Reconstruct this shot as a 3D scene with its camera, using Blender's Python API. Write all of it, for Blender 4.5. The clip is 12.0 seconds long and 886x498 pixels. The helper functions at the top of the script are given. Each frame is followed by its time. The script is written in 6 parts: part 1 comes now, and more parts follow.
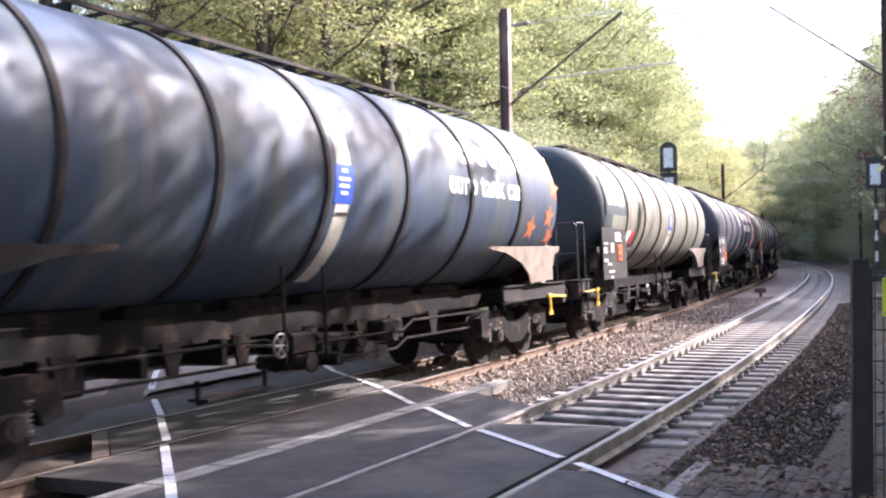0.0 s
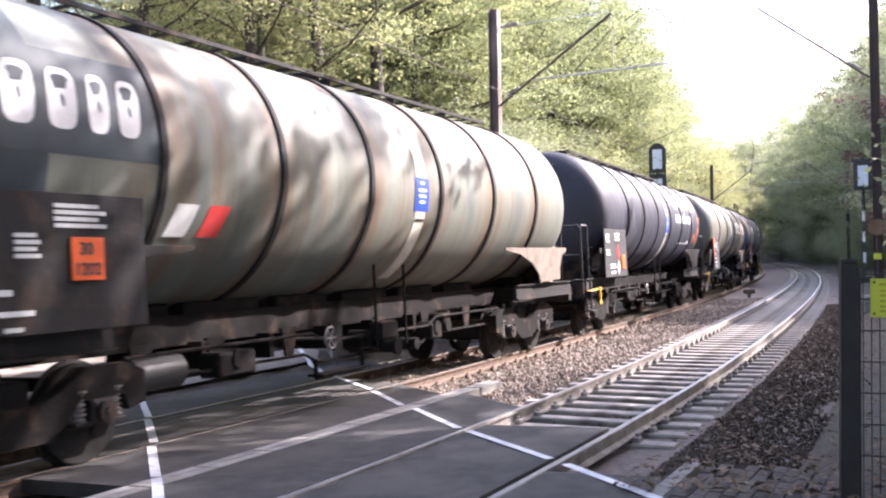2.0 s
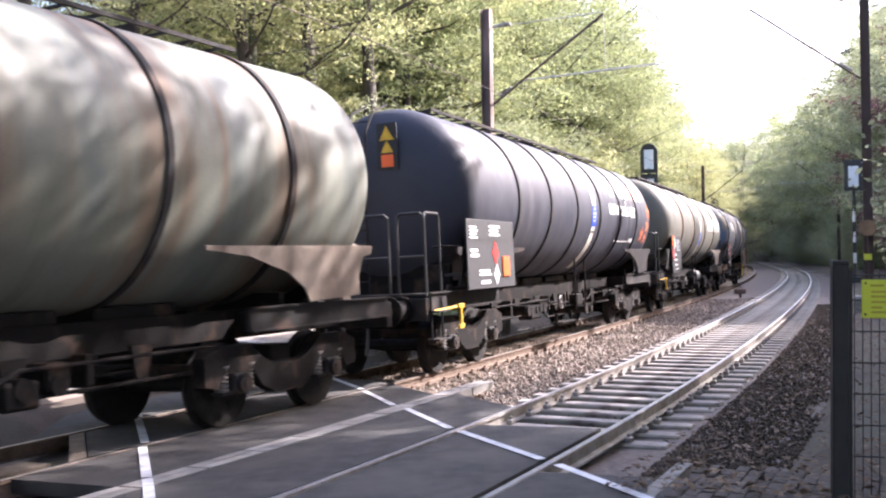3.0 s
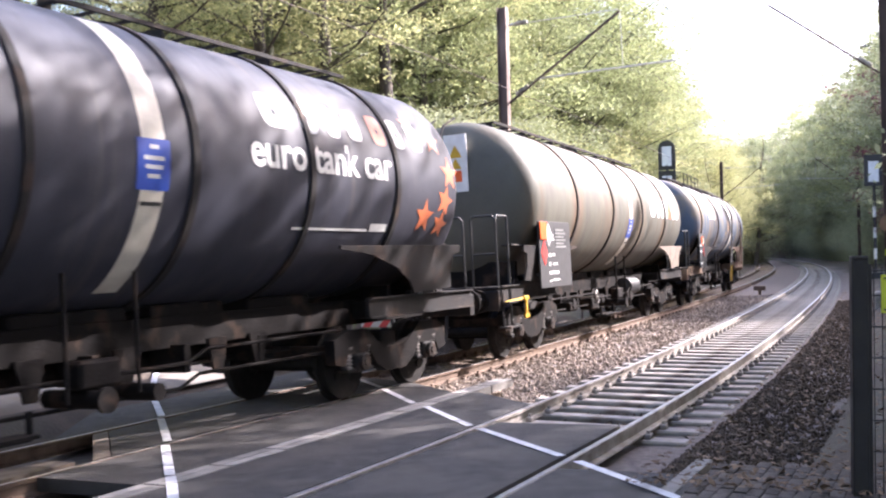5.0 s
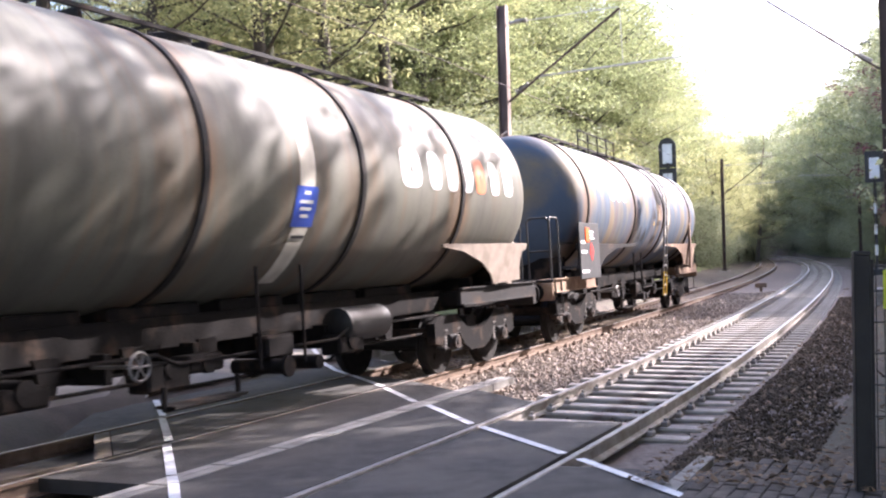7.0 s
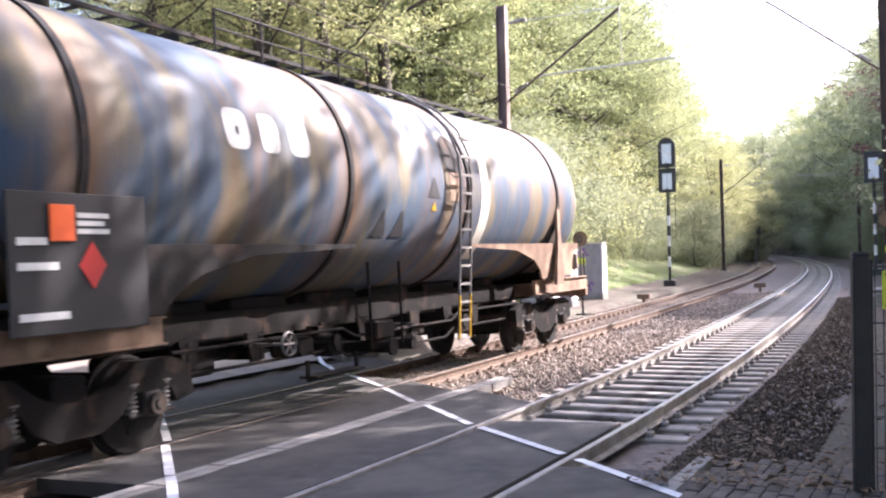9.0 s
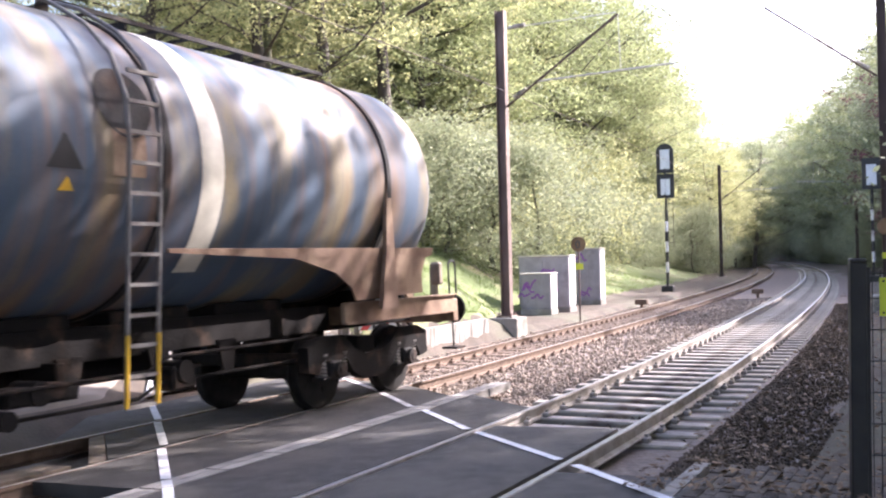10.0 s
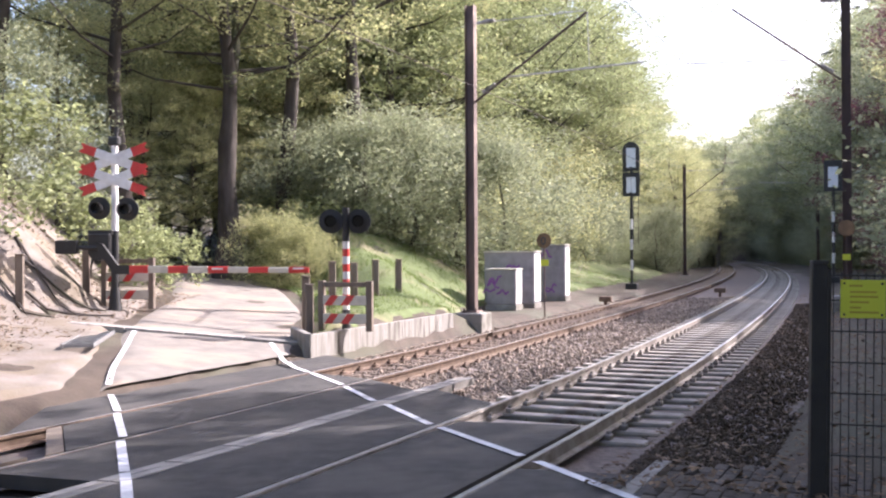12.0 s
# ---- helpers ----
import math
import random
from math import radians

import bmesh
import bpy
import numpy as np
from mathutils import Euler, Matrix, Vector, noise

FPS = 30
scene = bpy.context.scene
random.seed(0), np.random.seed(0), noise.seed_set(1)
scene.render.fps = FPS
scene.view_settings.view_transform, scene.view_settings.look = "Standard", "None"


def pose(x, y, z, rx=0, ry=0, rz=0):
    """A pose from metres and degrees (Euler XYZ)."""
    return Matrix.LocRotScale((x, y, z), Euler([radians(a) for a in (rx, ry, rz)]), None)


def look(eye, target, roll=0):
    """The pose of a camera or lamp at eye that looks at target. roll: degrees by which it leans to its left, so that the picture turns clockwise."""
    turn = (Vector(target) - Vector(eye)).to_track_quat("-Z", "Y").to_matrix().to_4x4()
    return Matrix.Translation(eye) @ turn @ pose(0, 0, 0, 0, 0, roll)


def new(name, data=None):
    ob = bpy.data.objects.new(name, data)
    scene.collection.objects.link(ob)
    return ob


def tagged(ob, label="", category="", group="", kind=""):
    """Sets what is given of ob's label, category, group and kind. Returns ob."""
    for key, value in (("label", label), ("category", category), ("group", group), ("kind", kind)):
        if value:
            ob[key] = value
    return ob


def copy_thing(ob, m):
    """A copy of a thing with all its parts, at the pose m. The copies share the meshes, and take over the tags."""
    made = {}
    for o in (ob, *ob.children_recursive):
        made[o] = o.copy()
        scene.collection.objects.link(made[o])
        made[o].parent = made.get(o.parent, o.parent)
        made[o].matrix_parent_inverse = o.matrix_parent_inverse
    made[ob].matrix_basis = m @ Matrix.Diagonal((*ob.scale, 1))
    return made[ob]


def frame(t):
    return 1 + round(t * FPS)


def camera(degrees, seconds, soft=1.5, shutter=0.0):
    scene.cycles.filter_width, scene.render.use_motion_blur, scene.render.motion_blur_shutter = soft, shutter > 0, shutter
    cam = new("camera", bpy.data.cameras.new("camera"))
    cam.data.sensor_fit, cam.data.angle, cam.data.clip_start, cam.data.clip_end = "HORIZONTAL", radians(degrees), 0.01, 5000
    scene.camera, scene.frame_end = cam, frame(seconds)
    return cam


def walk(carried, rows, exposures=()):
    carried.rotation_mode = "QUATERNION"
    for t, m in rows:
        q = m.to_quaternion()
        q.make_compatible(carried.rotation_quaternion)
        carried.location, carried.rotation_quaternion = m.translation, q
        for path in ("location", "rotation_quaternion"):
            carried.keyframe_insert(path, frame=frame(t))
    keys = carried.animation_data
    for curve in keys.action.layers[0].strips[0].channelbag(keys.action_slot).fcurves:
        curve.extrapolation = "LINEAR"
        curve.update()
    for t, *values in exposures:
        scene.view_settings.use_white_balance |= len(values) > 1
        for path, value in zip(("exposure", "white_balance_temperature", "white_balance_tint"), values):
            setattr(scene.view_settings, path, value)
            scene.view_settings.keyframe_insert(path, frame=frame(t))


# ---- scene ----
# x to the right, y ahead, z up; the near track's rail heads lie at about z = 0
cam = camera(48.2, 12.0, soft=2.2, shutter=0.2)
CAMERA_ROWS = [
    (0, look((0.001, -0.039, 1.707), (-0.373, 9.954, 1.793), -0.99)),
    (0.5, look((-0.009, -0.032, 1.707), (-0.341, 9.962, 1.784), -1.02)),
    (1, look((0.004, -0.022, 1.709), (-0.274, 9.974, 1.794), -1.05)),
    (1.5, look((0.007, -0.019, 1.710), (-0.263, 9.977, 1.804), -1.08)),
    (2, look((0.006, -0.017, 1.704), (-0.262, 9.978, 1.800), -0.97)),
    (2.5, look((0.002, -0.025, 1.706), (-0.270, 9.970, 1.822), -0.99)),
    (3, look((0.001, -0.010, 1.709), (-0.183, 9.988, 1.800), -0.88)),
    (5, look((-0.006, -0.055, 1.706), (-0.368, 9.938, 1.787), -1.28)),
    (5.5, look((-0.005, -0.038, 1.700), (-0.404, 9.954, 1.760), -1.33)),
    (6, look((-0.001, -0.053, 1.701), (-0.413, 9.938, 1.745), -1.32)),
    (6.5, look((-0.011, -0.067, 1.703), (-0.432, 9.924, 1.791), -1.38)),
    (7, look((-0.006, -0.039, 1.698), (-0.377, 9.954, 1.768), -1.58)),
    (7.5, look((-0.003, -0.033, 1.693), (-0.388, 9.960, 1.749), -1.63)),
    (9.5, look((-0.002, -0.031, 1.703), (-0.352, 9.963, 1.787), -1.48)),
    (10, look((0.001, -0.027, 1.703), (-0.342, 9.967, 1.816), -1.28)),
    (10.5, look((0.005, -0.036, 1.704), (-0.314, 9.958, 1.840), -0.93)),
    (11, look((0.008, -0.031, 1.698), (-0.261, 9.965, 1.810), -0.88)),
    (11.5, look((-0.004, -0.020, 1.706), (-0.220, 9.978, 1.753), -0.80)),
    (12, look((-0.000, -0.000, 1.710), (-0.000, 10.000, 1.759), -0.31)),
]
walk(cam, CAMERA_ROWS, exposures=[(0.0, 2.22, 6000, 26), (10.5, 2.25, 6000, 26), (11.5, 1.85, 6000, 26), (12.0, 1.66, 6000, 26)])

# ---- light ----
SUN_AZIMUTH, SUN_HEIGHT = 62.0, 37.0     # degrees from +y towards +x, degrees above the horizon
world = bpy.data.worlds.new("sky")
scene.world = world
world.use_nodes = True
wn = world.node_tree
sky = wn.nodes.new("ShaderNodeTexSky")
sky.sky_type = "NISHITA"
sky.sun_disc = False
sky.sun_elevation, sky.sun_rotation = radians(SUN_HEIGHT), radians(SUN_AZIMUTH)
sky.dust_density, sky.air_density = 4.0, 1.2
wn.nodes["Background"].inputs["Strength"].default_value = 0.15
wn.links.new(sky.outputs[0], wn.nodes["Background"].inputs["Color"])
sun = new("sun", bpy.data.lights.new("sun", "SUN"))
sun.data.energy, sun.data.angle, sun.data.color = 4.6, radians(0.6), (1.0, 0.94, 0.82)
az, el = radians(SUN_AZIMUTH), radians(SUN_HEIGHT)
sun.matrix_world = look((30 * math.sin(az) * math.cos(el), 30 * math.cos(az) * math.cos(el), 30 * math.sin(el)), (0, 0, 0))

# ---- small tools ----
def mat(name, c1, c2=None, rough=0.7, metal=0.0, scale=3.0, detail=6.0, bump=0.15, bscale=40.0, island=0.0, obj=0.0,
        stretch=None, spec=0.5, c3=None, c3scale=0.7, c3amount=0.5, rvar=0.15, transl=0.0):
    """A node material: two colours mixed by a fine noise, a third in large patches, bump and uneven roughness."""
    m = bpy.data.materials.new(name)
    m.use_nodes = True
    n, l = m.node_tree.nodes, m.node_tree.links
    b = n["Principled BSDF"]
    co = n.new("ShaderNodeTexCoord")
    src = co.outputs["Object"]
    if stretch:
        mp = n.new("ShaderNodeMapping")
        mp.inputs["Scale"].default_value = stretch
        l.new(src, mp.inputs[0])
        src = mp.outputs[0]

    def tex(sc, de=detail):
        t = n.new("ShaderNodeTexNoise")
        t.inputs["Scale"].default_value, t.inputs["Detail"].default_value = sc, de
        l.new(src, t.inputs["Vector"])
        return t.outputs["Fac"]

    def ramp(v, lo, hi):
        r = n.new("ShaderNodeMapRange")
        r.inputs[1].default_value, r.inputs[2].default_value = lo, hi
        l.new(v, r.inputs[0])
        return r.outputs[0]

    def mix(f, a, bb, kind="MIX"):
        x = n.new("ShaderNodeMix")
        x.data_type, x.blend_type = "RGBA", kind
        for sock, v in ((x.inputs[0], f), (x.inputs[6], a), (x.inputs[7], bb)):
            if hasattr(v, "is_output"):
                l.new(v, sock)
            else:
                sock.default_value = v if isinstance(v, float) else (*v, 1)
        return x.outputs[2]

    fac = tex(scale)
    col = mix(ramp(fac, 0.32, 0.68), c1, c2 or tuple(v * 0.75 for v in c1))
    if c3:
        col = mix(ramp(tex(c3scale, 4), 0.62 - 0.3 * c3amount, 0.78 - 0.3 * c3amount), col, c3)
    for amount, sock in ((island, "isl"), (obj, "obj")):
        if amount:
            r = n.new("ShaderNodeNewGeometry").outputs["Random Per Island"] if sock == "isl" else n.new("ShaderNodeObjectInfo").outputs["Random"]
            rr = n.new("ShaderNodeMapRange")
            rr.inputs[3].default_value, rr.inputs[4].default_value = 1 - amount, 1 + amount
            l.new(r, rr.inputs[0])
            comb = n.new("ShaderNodeCombineColor")
            for i in range(3):
                l.new(rr.outputs[0], comb.inputs[i])
            col = mix(1.0, col, comb.outputs[0], "MULTIPLY")
    l.new(col, b.inputs["Base Color"])
    b.inputs["Metallic"].default_value = metal
    b.inputs["Specular IOR Level"].default_value = spec
    rg = n.new("ShaderNodeMapRange")
    rg.inputs[3].default_value, rg.inputs[4].default_value = max(0.03, rough - rvar), min(1, rough + rvar)
    l.new(fac, rg.inputs[0])
    l.new(rg.outputs[0], b.inputs["Roughness"])
    if bump:
        bp = n.new("ShaderNodeBump")
        bp.inputs["Strength"].default_value, bp.inputs["Distance"].default_value = bump, 0.02
        l.new(tex(bscale, 4), bp.inputs["Height"])
        l.new(bp.outputs[0], b.inputs["Normal"])
    if transl:
        tr = n.new("ShaderNodeBsdfTranslucent")
        l.new(col, tr.inputs[0])
        ms = n.new("ShaderNodeMixShader")
        ms.inputs[0].default_value = transl
        l.new(b.outputs[0], ms.inputs[1])
        l.new(tr.outputs[0], ms.inputs[2])
        l.new(ms.outputs[0], n["Material Output"].inputs[0])
    return m


def finish(bm, name, material, smooth=None):
    me = bpy.data.meshes.new(name)
    bm.normal_update()
    bm.to_mesh(me)
    bm.free()
    for mm in material if isinstance(material, (list, tuple)) else [material]:
        me.materials.append(mm)
    if smooth is not None:
        me.polygons.foreach_set("use_smooth", [True] * len(me.polygons))
        me.set_sharp_from_angle(angle=radians(smooth))
    return me


def part(name, bm, material, parent=None, label="", smooth=35, at=None):
    ob = new(name, finish(bm, name, material, smooth))
    if parent is not None:
        ob.parent = parent
    if at is not None:
        ob.matrix_basis = at
    if label:
        ob["label"] = label
    return ob


def thing(name, m=None, **tags):
    ob = new(name)
    ob.empty_display_size = 0.2
    if m is not None:
        ob.matrix_basis = m
    return tagged(ob, **tags)


def box(bm, c, size, bevel=0.0, m=None):
    r = bmesh.ops.create_cube(bm, size=1.0)
    vs = r["verts"]
    bmesh.ops.scale(bm, vec=size, verts=vs)
    bmesh.ops.translate(bm, vec=c, verts=vs)
    if m is not None:
        bmesh.ops.transform(bm, matrix=m, verts=vs)
    if bevel:
        es = list({e for v in vs for e in v.link_edges})
        bmesh.ops.bevel(bm, geom=es, offset=bevel, segments=1, affect="EDGES", clamp_overlap=True)
    return bm


def rod(bm, a, b, r, r2=None, seg=10, caps=True):
    a, b = Vector(a), Vector(b)
    d = b - a
    m = Matrix.Translation((a + b) / 2) @ d.to_track_quat("Z", "Y").to_matrix().to_4x4()
    bmesh.ops.create_cone(bm, cap_ends=caps, segments=seg, radius1=r, radius2=r if r2 is None else r2, depth=d.length, matrix=m)
    return bm


def pipe(bm, pts, r, seg=8):
    for a, b in zip(pts, pts[1:]):
        rod(bm, a, b, r, seg=seg)
    for q in pts[1:-1]:
        bmesh.ops.create_uvsphere(bm, u_segments=seg, v_segments=5, radius=r, matrix=Matrix.Translation(q))
    return bm


def prism(bm, outline, thick, m):
    """A flat outline (x, z) in m's plane, thick along its y."""
    n = len(outline)
    f = [bm.verts.new(m @ Vector((x, -thick / 2, z))) for x, z in outline]
    k = [bm.verts.new(m @ Vector((x, thick / 2, z))) for x, z in outline]
    bm.faces.new(f)
    bm.faces.new(k[::-1])
    for i in range(n):
        bm.faces.new((f[i], k[i], k[(i + 1) % n], f[(i + 1) % n]))
    bmesh.ops.recalc_face_normals(bm, faces=bm.faces[:])
    return bm


def lathe(bm, profile, m, seg=48):
    """Rings of (along x, radius) turned about x."""
    rings = []
    for x, r in profile:
        if r < 1e-4:
            rings.append([bm.verts.new(m @ Vector((x, 0, 0)))])
        else:
            rings.append([bm.verts.new(m @ Vector((x, r * math.sin(2 * math.pi * i / seg), r * math.cos(2 * math.pi * i / seg)))) for i in range(seg)])
    for a, b in zip(rings, rings[1:]):
        for i in range(seg):
            j = (i + 1) % seg
            q = [a[i % len(a)], b[i % len(b)], b[j % len(b)], a[j % len(a)]]
            q = [v for k, v in enumerate(q) if v not in q[:k]]
            if len(q) > 2:
                bm.faces.new(q)
    return bm


def letters(text, size, thick=0.003, bold=0.0):
    """A mesh of the words in the built-in font, in the x, z plane."""
    cu = bpy.data.curves.new("lettering", "FONT")
    cu.body, cu.size, cu.extrude, cu.offset = text, size, thick, bold
    cu.resolution_u = 3
    ob = bpy.data.objects.new("lettering", cu)
    scene.collection.objects.link(ob)
    bpy.context.view_layer.update()
    me = bpy.data.meshes.new_from_object(ob.evaluated_get(bpy.context.evaluated_depsgraph_get()))
    bpy.data.objects.remove(ob)
    me.transform(Matrix.Rotation(radians(90), 4, "X"))
    return me


# ---- the line: a left-hand bend, both tracks in one slightly leaning plane ----
LEAN, APART, GAUGE = 0.0349, 4.289, 0.7525
_S = np.linspace(-60, 320, 3801)
_k = -0.000055 + 0.005531 * 0.5 * (1 + np.tanh((_S + 0.62) / 4)) - 0.004296 * 0.5 * (1 + np.tanh((_S - 12.25) / 4)) - 0.000586 * 0.5 * (1 + np.tanh((_S - 109.8) / 6))
_k = np.where(_S > 185, 0.004, _k)
_h = -np.concatenate([[0], np.cumsum((_k[1:] + _k[:-1]) / 2 * 0.1)])
_i0 = 600
_h = _h - _h[_i0] + 0.451925
_x = np.concatenate([[0], np.cumsum(np.sin(_h[:-1]) * 0.1)])
_y = np.concatenate([[0], np.cumsum(np.cos(_h[:-1]) * 0.1)])
_x, _y = _x - _x[_i0] - 1.1613, _y - _y[_i0] + 6.0


def spot(s, off, z=0.0):
    """The point s metres along the near track, off metres to its right, z above the rail plane."""
    x, y, h = np.interp(s, _S, _x), np.interp(s, _S, _y), np.interp(s, _S, _h)
    return Vector((x + off * math.cos(h), y - off * math.sin(h), LEAN * off + z))


def heading(s):
    return float(np.interp(s, _S, _h))


def stand(s, off, z=0.0, turn=0.0):
    """A pose on the line: its x along the track, its y to the left."""
    return Matrix.Translation(spot(s, off, z)) @ Matrix.Rotation(math.pi / 2 - heading(s) + radians(turn), 4, "Z")


def along(x, y):
    """s and off of plan points, as arrays."""
    x, y = np.asarray(x, float), np.asarray(y, float)
    s = np.zeros_like(x)
    s[...] = y - 6
    for _ in range(12):
        cx, cy, h = np.interp(s, _S, _x), np.interp(s, _S, _y), np.interp(s, _S, _h)
        s = np.clip(s + ((x - cx) * np.sin(h) + (y - cy) * np.cos(h)) * 0.9, -60, 320)
    cx, cy, h = np.interp(s, _S, _x), np.interp(s, _S, _y), np.interp(s, _S, _h)
    return s, (x - cx) * np.cos(h) - (y - cy) * np.sin(h)


def smooth01(v):
    v = np.clip(v, 0, 1)
    return v * v * (3 - 2 * v)


def path_edge(y):
    return np.interp(y, [15.5, 18.3, 20, 22, 26, 32, 40, 50, 62], [-2.3, -2.75, -2.85, -3.1, -3.6, -5.2, -8.0, -12, -18])


def level(x, y):
    """The height of the ground, without the track bed."""
    x, y = np.asarray(x, float), np.asarray(y, float)
    s, o = along(x, y)
    z = LEAN * np.clip(o, -6.3, 8) - 0.0
    far = smooth01((s - 21) / 6) * 2.2
    d = np.clip(-6.2 - far - o, 0, 60)
    z = z + 0.1 * smooth01(d / 0.8) + np.where(d < 4.5, 0.1 * d, 0.45 + 0.09 * (d - 4.5))
    # the retained slope between the wall and the wood
    right = smooth01((x - path_edge(y) - 0.1) / 0.6)
    z = z + right * 0.38 * smooth01((-6.5 - o) / 0.12) * smooth01((s - 10.9) / 0.3) * smooth01((20.5 - s) / 2.0)
    z = z + right * smooth01((x - path_edge(y) - 0.7) / 3.2) * np.clip(-7.3 - far - o, 0, 4.2) * (0.5 - 0.32 * smooth01((s - 24) / 30)) * smooth01((s - 11) / 2)
    # the sandy bank left of the path
    toe = np.where(y < 22, -7.5 - 0.4 * (22 - y), -7.5 - 0.36 * (y - 22))
    bank = np.clip(toe - x, 0, 9)
    z = z + smooth01(d / 3.0) * np.where(bank < 3, bank * 0.9, 2.7 + (bank - 3) * 0.2) * smooth01((y - 11) / 3)
    # the hillside on the other side of the line
    r = np.clip(o - 6, 0, 60)
    z = z + 26 * smooth01((y - 130) / 80) * smooth01((np.abs(o) - 9) / 24) * smooth01((x - 5) / 40)
    return z + 0.10 * r * smooth01((s - 14) / 20) + 0.16 * np.clip(o - 13, 0, 80) * smooth01((s - 25) / 30)

# ---- materials ----
M_soil = mat("soil", (0.078, 0.057, 0.04), (0.044, 0.032, 0.023), 0.95, scale=2.5, bump=0.6, bscale=25, c3=(0.07, 0.066, 0.042), c3scale=0.35, c3amount=0.45)
M_sand = mat("sand", (0.21, 0.18, 0.155), (0.14, 0.118, 0.098), 0.95, scale=1.6, bump=0.5, bscale=18, c3=(0.15, 0.12, 0.085), c3scale=0.9, c3amount=0.5)
M_grass_soil = mat("grass_soil", (0.11, 0.15, 0.045), (0.08, 0.10, 0.03), 0.95, scale=4, bump=0.6, bscale=30, c3=(0.2, 0.18, 0.1), c3scale=0.6, c3amount=0.35)
M_asphalt = mat("asphalt", (0.05, 0.047, 0.045), (0.034, 0.032, 0.031), 0.88, scale=6, bump=0.5, bscale=140, c3=(0.068, 0.062, 0.056), c3scale=0.9, c3amount=0.5, obj=0.12)
M_path = mat("path_sand", (0.21, 0.187, 0.163), (0.155, 0.137, 0.12), 0.95, scale=3, bump=0.3, bscale=60, c3=(0.27, 0.22, 0.17), c3scale=0.8, c3amount=0.4)
M_road_pale = mat("worn_road", (0.30, 0.27, 0.235), (0.23, 0.2, 0.175), 0.9, scale=5, bump=0.3, bscale=90, c3=(0.16, 0.14, 0.12), c3scale=0.8, c3amount=0.4)
M_whiteline = mat("road_paint", (0.72, 0.72, 0.74), (0.5, 0.5, 0.52), 0.7, scale=9, bump=0.2, bscale=90, c3=(0.3, 0.29, 0.29), c3scale=3, c3amount=0.25)
M_concrete = mat("concrete", (0.34, 0.32, 0.29), (0.24, 0.22, 0.2), 0.9, scale=4, bump=0.3, bscale=60, obj=0.15, c3=(0.16, 0.15, 0.12), c3scale=1.2, c3amount=0.4)
M_wallcon = mat("wall_concrete", (0.33, 0.31, 0.285), (0.23, 0.215, 0.195), 0.9, scale=3, bump=0.3, bscale=50, stretch=(4.5, 4.5, 0.5), c3=(0.13, 0.12, 0.1), c3scale=1.2, c3amount=0.45)
M_kerb = mat("kerb_concrete", (0.33, 0.31, 0.28), (0.21, 0.195, 0.18), 0.9, scale=5, bump=0.3, bscale=80, obj=0.2)
M_sleeper = mat("sleeper_concrete", (0.29, 0.265, 0.215), (0.2, 0.18, 0.145), 0.9, scale=6, bump=0.3, bscale=50, obj=0.2, c3=(0.13, 0.1, 0.08), c3scale=2, c3amount=0.35)
M_sleeper_rust = mat("sleeper_rusty", (0.34, 0.26, 0.185), (0.24, 0.18, 0.125), 0.92, scale=6, bump=0.4, bscale=40, obj=0.2, c3=(0.3, 0.23, 0.17), c3scale=2, c3amount=0.4)
M_rail = mat("rail_rust", (0.15, 0.098, 0.066), (0.09, 0.058, 0.04), 0.85, scale=8, bump=0.3, bscale=70, stretch=(1, 1, 1))
M_rail_old = mat("rail_dusty", (0.34, 0.31, 0.28), (0.2, 0.17, 0.145), 0.8, scale=5, bump=0.2, bscale=70)
M_railtop = mat("rail_tread", (0.42, 0.41, 0.41), (0.3, 0.29, 0.29), 0.42, 0.7, scale=12, bump=0.05)
# bed colour: ballast stone darkened to hold the shade between loose stones
M_ballast_shaded = mat("ballast_shade", (0.17, 0.135, 0.118), (0.1, 0.08, 0.072), 0.95, scale=10, bump=1.0, bscale=22)
M_stone = mat("ballast_stone", (0.31, 0.25, 0.2), (0.19, 0.15, 0.12), 0.92, scale=9, bump=0.3, bscale=60, island=0.45)
M_stone_grey = mat("ballast_stone_grey", (0.125, 0.094, 0.068), (0.06, 0.045, 0.033), 0.95, scale=9, bump=0.3, bscale=60, island=0.32, spec=0.25)
# grime and rust, the base taken near black for the shade under the wagons
M_black = mat("undergear_grime_shaded", (0.009, 0.008, 0.008), (0.014, 0.012, 0.011), 0.9, spec=0.12, metal=0.0, scale=5, bump=0.3, bscale=30, c3=(0.05, 0.034, 0.025), c3scale=3, c3amount=0.25)
M_frame_steel = mat("frame_paint_grimy", (0.018, 0.018, 0.019), (0.028, 0.024, 0.022), 0.8, spec=0.2, scale=4, bump=0.25, bscale=30, c3=(0.06, 0.04, 0.03), c3scale=2.5, c3amount=0.25)
M_rustframe = mat("rusty_underframe", (0.2, 0.125, 0.08), (0.13, 0.078, 0.05), 0.8, scale=4, bump=0.25, bscale=30, c3=(0.3, 0.21, 0.14), c3scale=1.8, c3amount=0.4)
M_beige_plate = mat("dusty_saddle_plate", (0.25, 0.2, 0.16), (0.17, 0.135, 0.105), 0.75, scale=4, bump=0.15, bscale=30, c3=(0.16, 0.12, 0.09), c3scale=2, c3amount=0.35)
M_steel = mat("galvanised_steel", (0.42, 0.42, 0.42), (0.3, 0.3, 0.3), 0.45, 0.7, scale=10, bump=0.1)
M_ladder = mat("ladder_steel", (0.2, 0.19, 0.18), (0.13, 0.115, 0.105), 0.6, 0.3, scale=10, bump=0.1)
